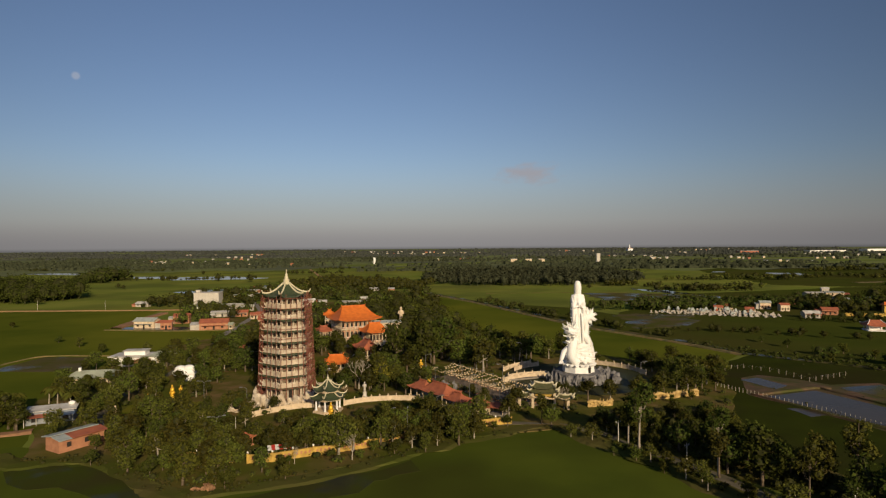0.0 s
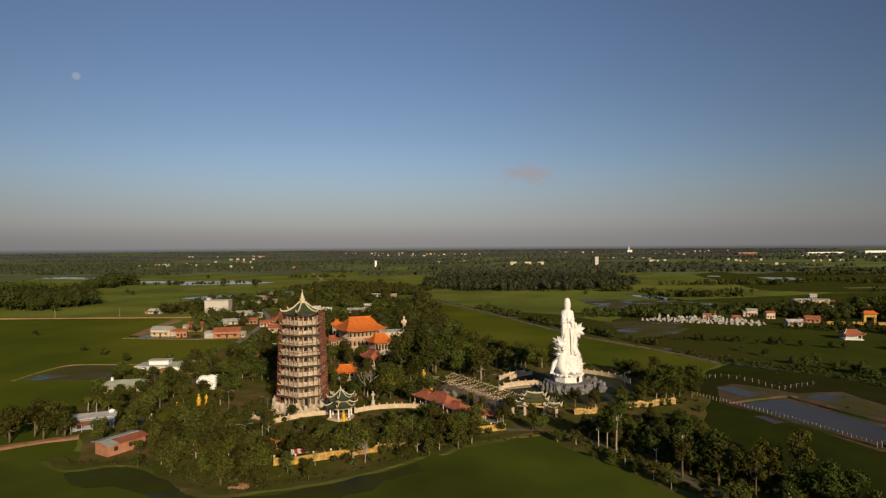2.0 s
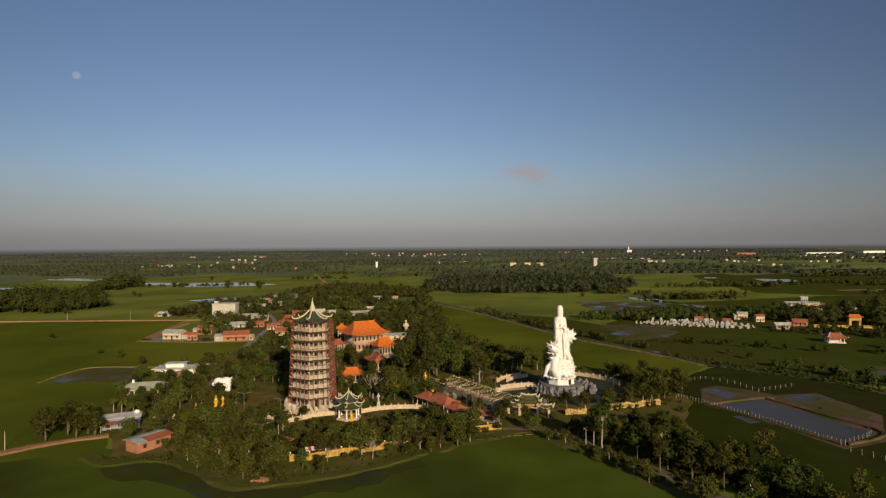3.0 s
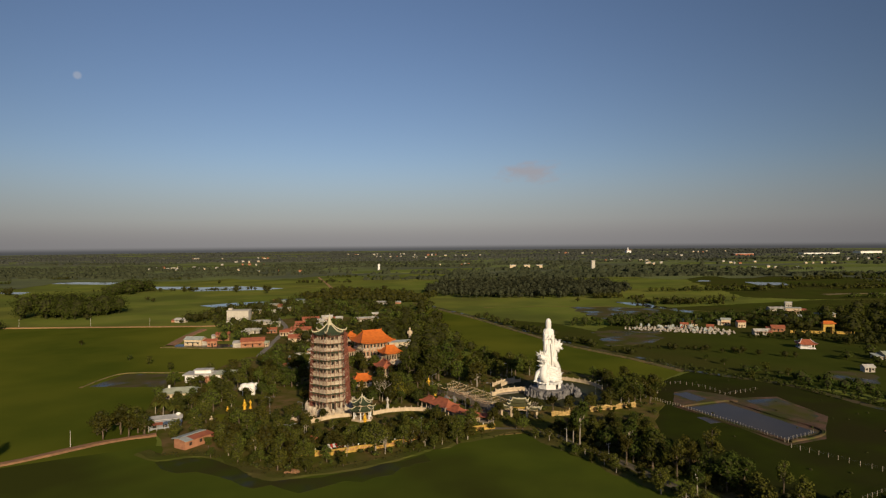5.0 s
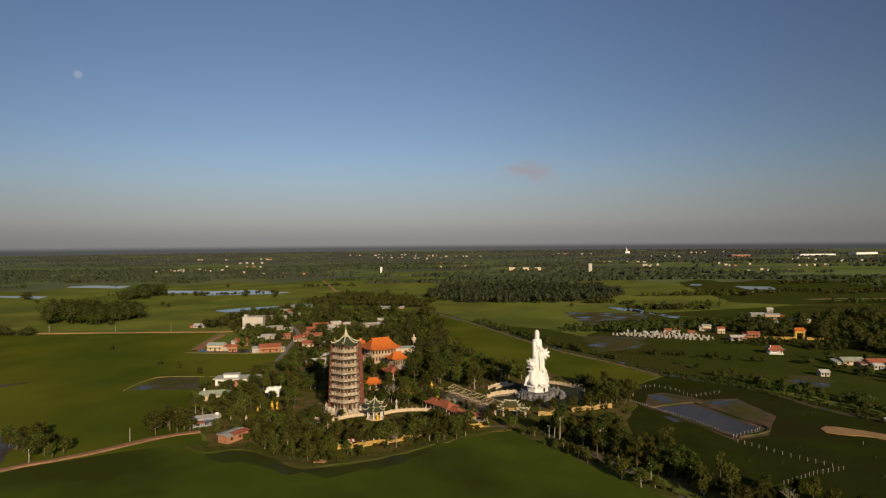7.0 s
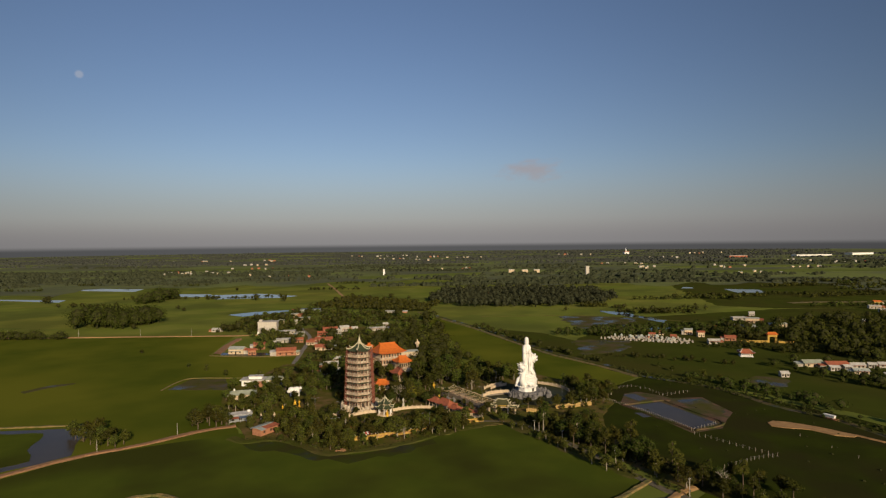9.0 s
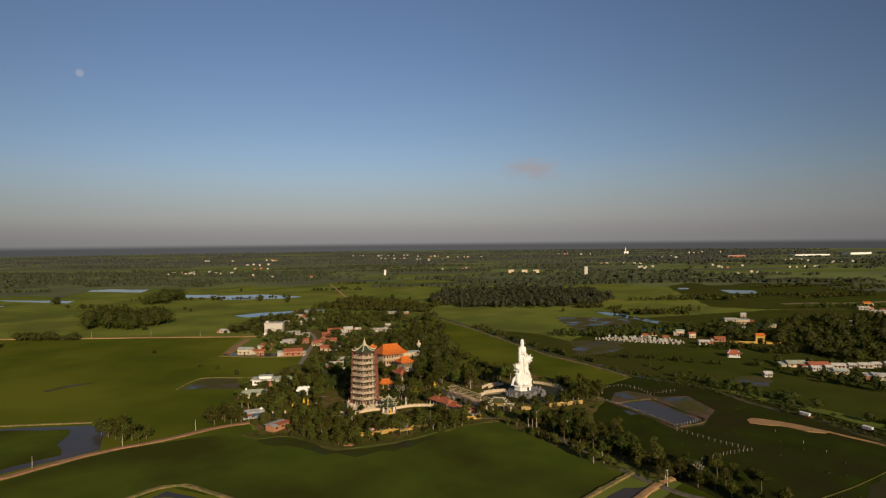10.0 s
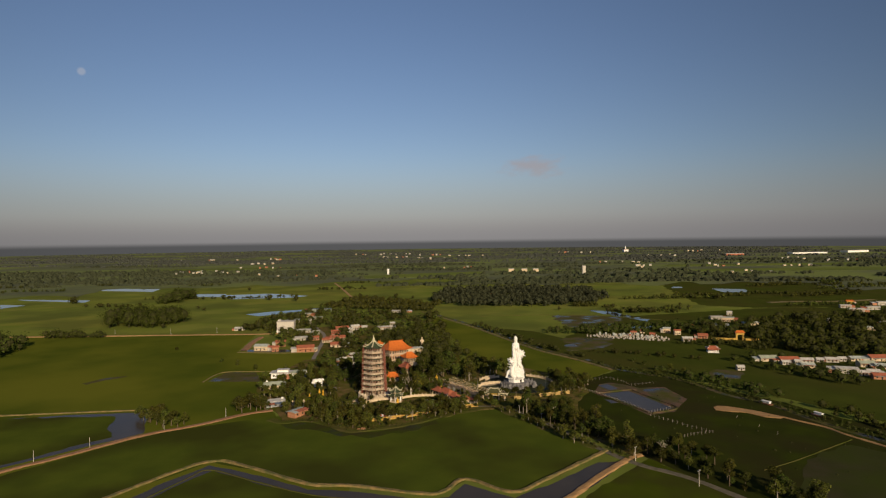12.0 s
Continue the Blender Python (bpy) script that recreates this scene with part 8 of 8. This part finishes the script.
for sx in (-1, 1):
    for sy in (-1, 1):
        bm = bmesh.new()
        add_path(bm, [(sx * (5.4 - 3.0 * s), sy * 4.8 * (1 - s), 3.05 + 2.7 * s ** 1.5 + 0.9 * (1 - s) ** 3) for s in (0, 0.2, 0.4, 0.7, 1)], [0.14] * 5, 5)
        part("hip_ridge", bm, M_WHITE, roof, "white hip ridge")


M_OLDPOST = material("stained_concrete", (0.42, 0.37, 0.30), (0.28, 0.24, 0.19), 0.9, 1.0, bump=0.2)
# graves: low surrounds with headstones, some roofed
def grave(kind, mat):
    g = empty("grave", Matrix())
    part("surround", box(-1.3, -2.0, 0, 1.3, 1.6, 0.45, 0.05), mat, g)
    part("tomb", box(-0.7, -1.4, 0.45, 0.7, 0.9, 1.0, 0.08), M_CONCRETE, g)
    bm = bmesh.new()
    add_box(bm, -0.8, 1.0, 0.45, 0.8, 1.3, 2.0, 0.08)
    add_blob(bm, (0, 1.15, 2.0), (0.7, 0.18, 0.45), 0.02, 1, 2)
    part("headstone", bm, mat, g)
    if kind:
        for sx in (-1.2, 1.2):
            for sy in (-1.8, 1.5):
                bm = bmesh.new()
                add_tube(bm, (sx, sy, 0), (sx, sy, 2.8), 0.12, None, 6)
                part("post", bm, M_WHITE, g)
        bm = bmesh.new()
        add_hip_roof(bm, 1.8, 2.4, 2.8, 4.0 + 0.6 * kind, 0.7, 0.4, 0.15)
        part("roof", bm, M_RUSTROOF if kind == 1 else M_TIN, g)
    return tagged(g, "white-painted grave under a small tiled roof" if kind else "white-painted grave with a headstone", "grave", "graves in the cemetery")


proto = [grave(0, M_WASH), grave(0, M_OLDPOST), grave(1, M_OLDPOST), grave(2, M_WASH)]
spots = scatter([(138, 384), (160, 372), (182, 362), (206, 352), (214, 362), (208, 382), (180, 392), (150, 394)], 120, 5, 3.0)
for k, (x, y) in enumerate(spots):
    m = pose(x, y, 0.05, 0, 0, -15 + rngh.uniform(-8, 8)) @ Matrix.Diagonal((rngh.uniform(0.5, 0.9), rngh.uniform(0.5, 0.9), rngh.uniform(0.35, 0.8), 1))
    if k < 4:
        proto[k].matrix_basis = m
    else:
        copy_thing(proto[rngh.choice((0, 1, 0, 1, 1, 0, 1, 3))], m).matrix_basis = m




# fences of white posts
def fence(pts, gap, h, label, wires=True):
    line = smooth_line(pts, 200)
    f = tagged(empty("post_fence", pose(line[0].x, line[0].y, 0)), label, "fence")
    off = Vector((line[0].x, line[0].y, 0))
    me = bpy.data.meshes.new("post")
    bm = bmesh.new()
    add_box(bm, -0.065, -0.065, -0.3, 0.065, 0.065, h, 0.02)
    bm.to_mesh(me)
    bm.free()
    me.materials.append(M_OLDPOST)
    tops = []
    for a, b in zip(line, line[1:]):
        n = max(1, round((b - a).length / gap))
        for k in range(n):
            p = a.lerp(b, k / n) - off
            share("post", me, f, Matrix.Translation(p) @ Euler((rngh.uniform(-0.06, 0.06), rngh.uniform(-0.06, 0.06), rngh.uniform(0, 1))).to_matrix().to_4x4())
            tops.append(p + Vector((0, 0, h - 0.2)))
    if wires:
        for dz in (0, -0.45):
            bm = bmesh.new()
            add_path(bm, [t + Vector((0, 0, dz)) for t in tops], [0.012] * len(tops), 3)
            part("wire", bm, M_STEEL, f)


fence([(88, 176), (95, 164), (104, 146), (111, 128), (114.5, 119.5)], 1.3, 1.4, "row of close-set white concrete posts along the fish pond")
fence([(92, 199), (111, 205), (119, 196), (122, 183), (142, 192)], 3.0, 1.5, "row of white concrete posts across the grass")
fence([(113, 121), (125, 127.5), (130, 132)], 2.2, 1.5, "row of white concrete posts by the fish pond")
fence([(112, 115.5), (120, 104.5), (125, 97), (133.5, 87.5)], 2.6, 1.5, "row of white concrete posts across the meadow")
fence([(134, 87), (123, 83.5), (105, 74)], 2.2, 1.5, "row of leaning white concrete posts across the meadow")
fence([(158, 112), (162, 96), (165, 84), (150, 72)], 14, 1.2, "few scattered white posts in the meadow", False)

# pond walls and the sand heap's lumps
slab("meadow_pool", [(96, 150), (101, 151), (103, 144), (98, 142)], 0.06, M_WATER, "small pool in the dark meadow", "water")
strip("meadow_bank", [(134, 38), (151, 47), (172, 60), (196, 75)], 0.8, 0.18, M_SLOPE, "low earth bank across the meadow", "bank")
strip("village_lane", [(-107, 236), (-110, 264), (-115, 292), (-119, 327), (-125, 375), (-131, 410), (-146, 450), (-166, 500)], 3.6, 0.2, M_ROAD, "straight concrete lane through the village", "road", top=0.9)
strip("farm_lane", [(-88, 134), (-96, 152), (-101, 175), (-100, 205), (-106, 238)], 3.0, 0.4, M_LANE, "narrow lane between the farmhouses", "road", top=0.9)
strip("far_road", [(-190, 650), (-160, 760), (-190, 900), (-260, 1150)], 5, 0.4, M_SAND, "pale road running off between far fields", "road", step=20)
strip("field_bank", [(40, 548), (100, 552), (149, 550), (215, 525), (280, 470)], 2, 0.4, M_SLOPE, "grassy bank round a rice field", "dike", step=10)
strip("house_pond_bank", [(-190, 318), (-150, 312), (-118, 316)], 2.2, 0.35, M_DIKE, "pale sandy bank before the houses", "bank", step=6)
slab("house_pond", [(-184, 330), (-182, 320), (-148, 316), (-140, 322), (-150, 330)], 0.08, M_WATER, "long pond before the brick houses", "pond")

for x, y, w, key in ((188, 393, 5.5, "r"), (200, 403, 4.5, "r"), (203, 381, 5, "o"), (262, 432, 4, "o"), (216, 228, 5, "w")):
    house(x, y, w, 2.6, key, -14 + rngh.uniform(-12, 12), label="small roofed house beside the graves")

# ---- far landmarks ----
def block(name, x, y, w, d, h, mat, label, category, cap=None, yaw=0, z=0):
    g = tagged(empty(name, pose(x, y, z, 0, 0, yaw)), label, category)
    part("wall", box(-w / 2, -d / 2, -2, w / 2, d / 2, h, 0.1), mat, g)
    part("roof", box(-w / 2 - 0.5, -d / 2 - 0.5, h, w / 2 + 0.5, d / 2 + 0.5, h + max(0.6, 0.12 * h), 0.15), cap or M_WHITEROOF, g)
    return g


block("water_tower", 352, 1346, 8, 8, 22, M_CONCRETE, "tall pale concrete tower in the fields", "tower", M_CONCRETE)
block("white_monument", -171, 1471, 5, 5, 14, M_WHITE, "white upright monument among trees", "monument", M_WHITE)
for x, y in ((183, 1540), (220, 1532), (252, 1525)):
    block("apartment_block", x, y, 16, 10, 8, M_CREAM, "pale yellow apartment block behind trees", "building")
block("factory", 1795, 2800, 190, 40, 8, M_WHITE, "long low white factory hall far off", "factory", yaw=9)
block("factory", 2090, 2888, 150, 40, 12, M_WHITE, "long white factory hall far off", "factory", yaw=20)
block("factory", 1380, 2700, 90, 30, 9, M_RUSTROOF, "long red-roofed hall far off", "factory", yaw=6)
sp = block("church", 1075, 3440, 26, 40, 18, M_WHITE, "white church with a spire far off", "church", M_RUSTROOF)
bm = bmesh.new()
add_lathe(bm, [(0, 5), (26, 4), (44, 0.3)], 8)
part("spire", bm, M_WHITE, sp)
rngf = random.Random(31)
hamlets = [(rngf.choice((-0.36, -0.12, 0.0, 0.28, 0.40, 0.52, 0.62)) + rngf.gauss(0, 0.05), rngf.random()) for _ in range(26)]
for k in range(130):
    a, t = hamlets[k % 26]
    a, t = a + rngf.gauss(0, 0.022), min(1.0, max(0.0, t + rngf.gauss(0, 0.02)))
    y = 1280 + 2200 * t
    x = a * (y + 220)
    w = rngf.uniform(3.5, 10) * (1 + 0.4 * t)
    lift = rim_lift(math.hypot(x, y))
    house(x, y, w, rngf.uniform(2.5, 4.5) * (1 + 0.8 * t), rngf.choice("wwwwccgtto"), rngf.uniform(-25, 25), z=lift + 0.5 + 2.5 * t, detail=False, pitch=0.35)


def boat(x, y, yaw, length, label):
    """A small moored barge: hull, deck house and its roof."""
    g = tagged(empty("boat", pose(x, y, 0.15, 0, 0, yaw)), label, "boat")
    bm = bmesh.new()
    n = 9
    rows = []
    for k in range(n):
        t = k / (n - 1) * 2 - 1
        w = 1.1 * (1 - abs(t) ** 3)  + 0.08
        rows.append([bm.verts.new((t * length / 2, s * w * f, z)) for s, f, z in ((-1, 0.7, 0), (-1, 1, 0.7 + 0.3 * abs(t) ** 3), (1, 1, 0.7 + 0.3 * abs(t) ** 3), (1, 0.7, 0))])
    for p, q in zip(rows, rows[1:]):
        for k in range(4):
            bm.faces.new((p[k], p[(k + 1) % 4], q[(k + 1) % 4], q[k]))
    bm.faces.new(rows[0])
    bm.faces.new(rows[-1])
    bmesh.ops.recalc_face_normals(bm, faces=bm.faces)
    part("hull", bm, M_BRICK, g)
    part("deck_house", box(-length * 0.25, -0.8, 0.6, length * 0.3, 0.8, 1.9, 0.05), M_WHITE, g)
    part("deck_roof", box(-length * 0.28, -1.0, 1.9, length * 0.33, 1.0, 2.05, 0.04), M_WHITE, g)


boat(203, 113, -65, 8, "small boat with a white deck house on the canal")
boat(187, 137, -62, 9, "long low boat with a white roof on the canal")
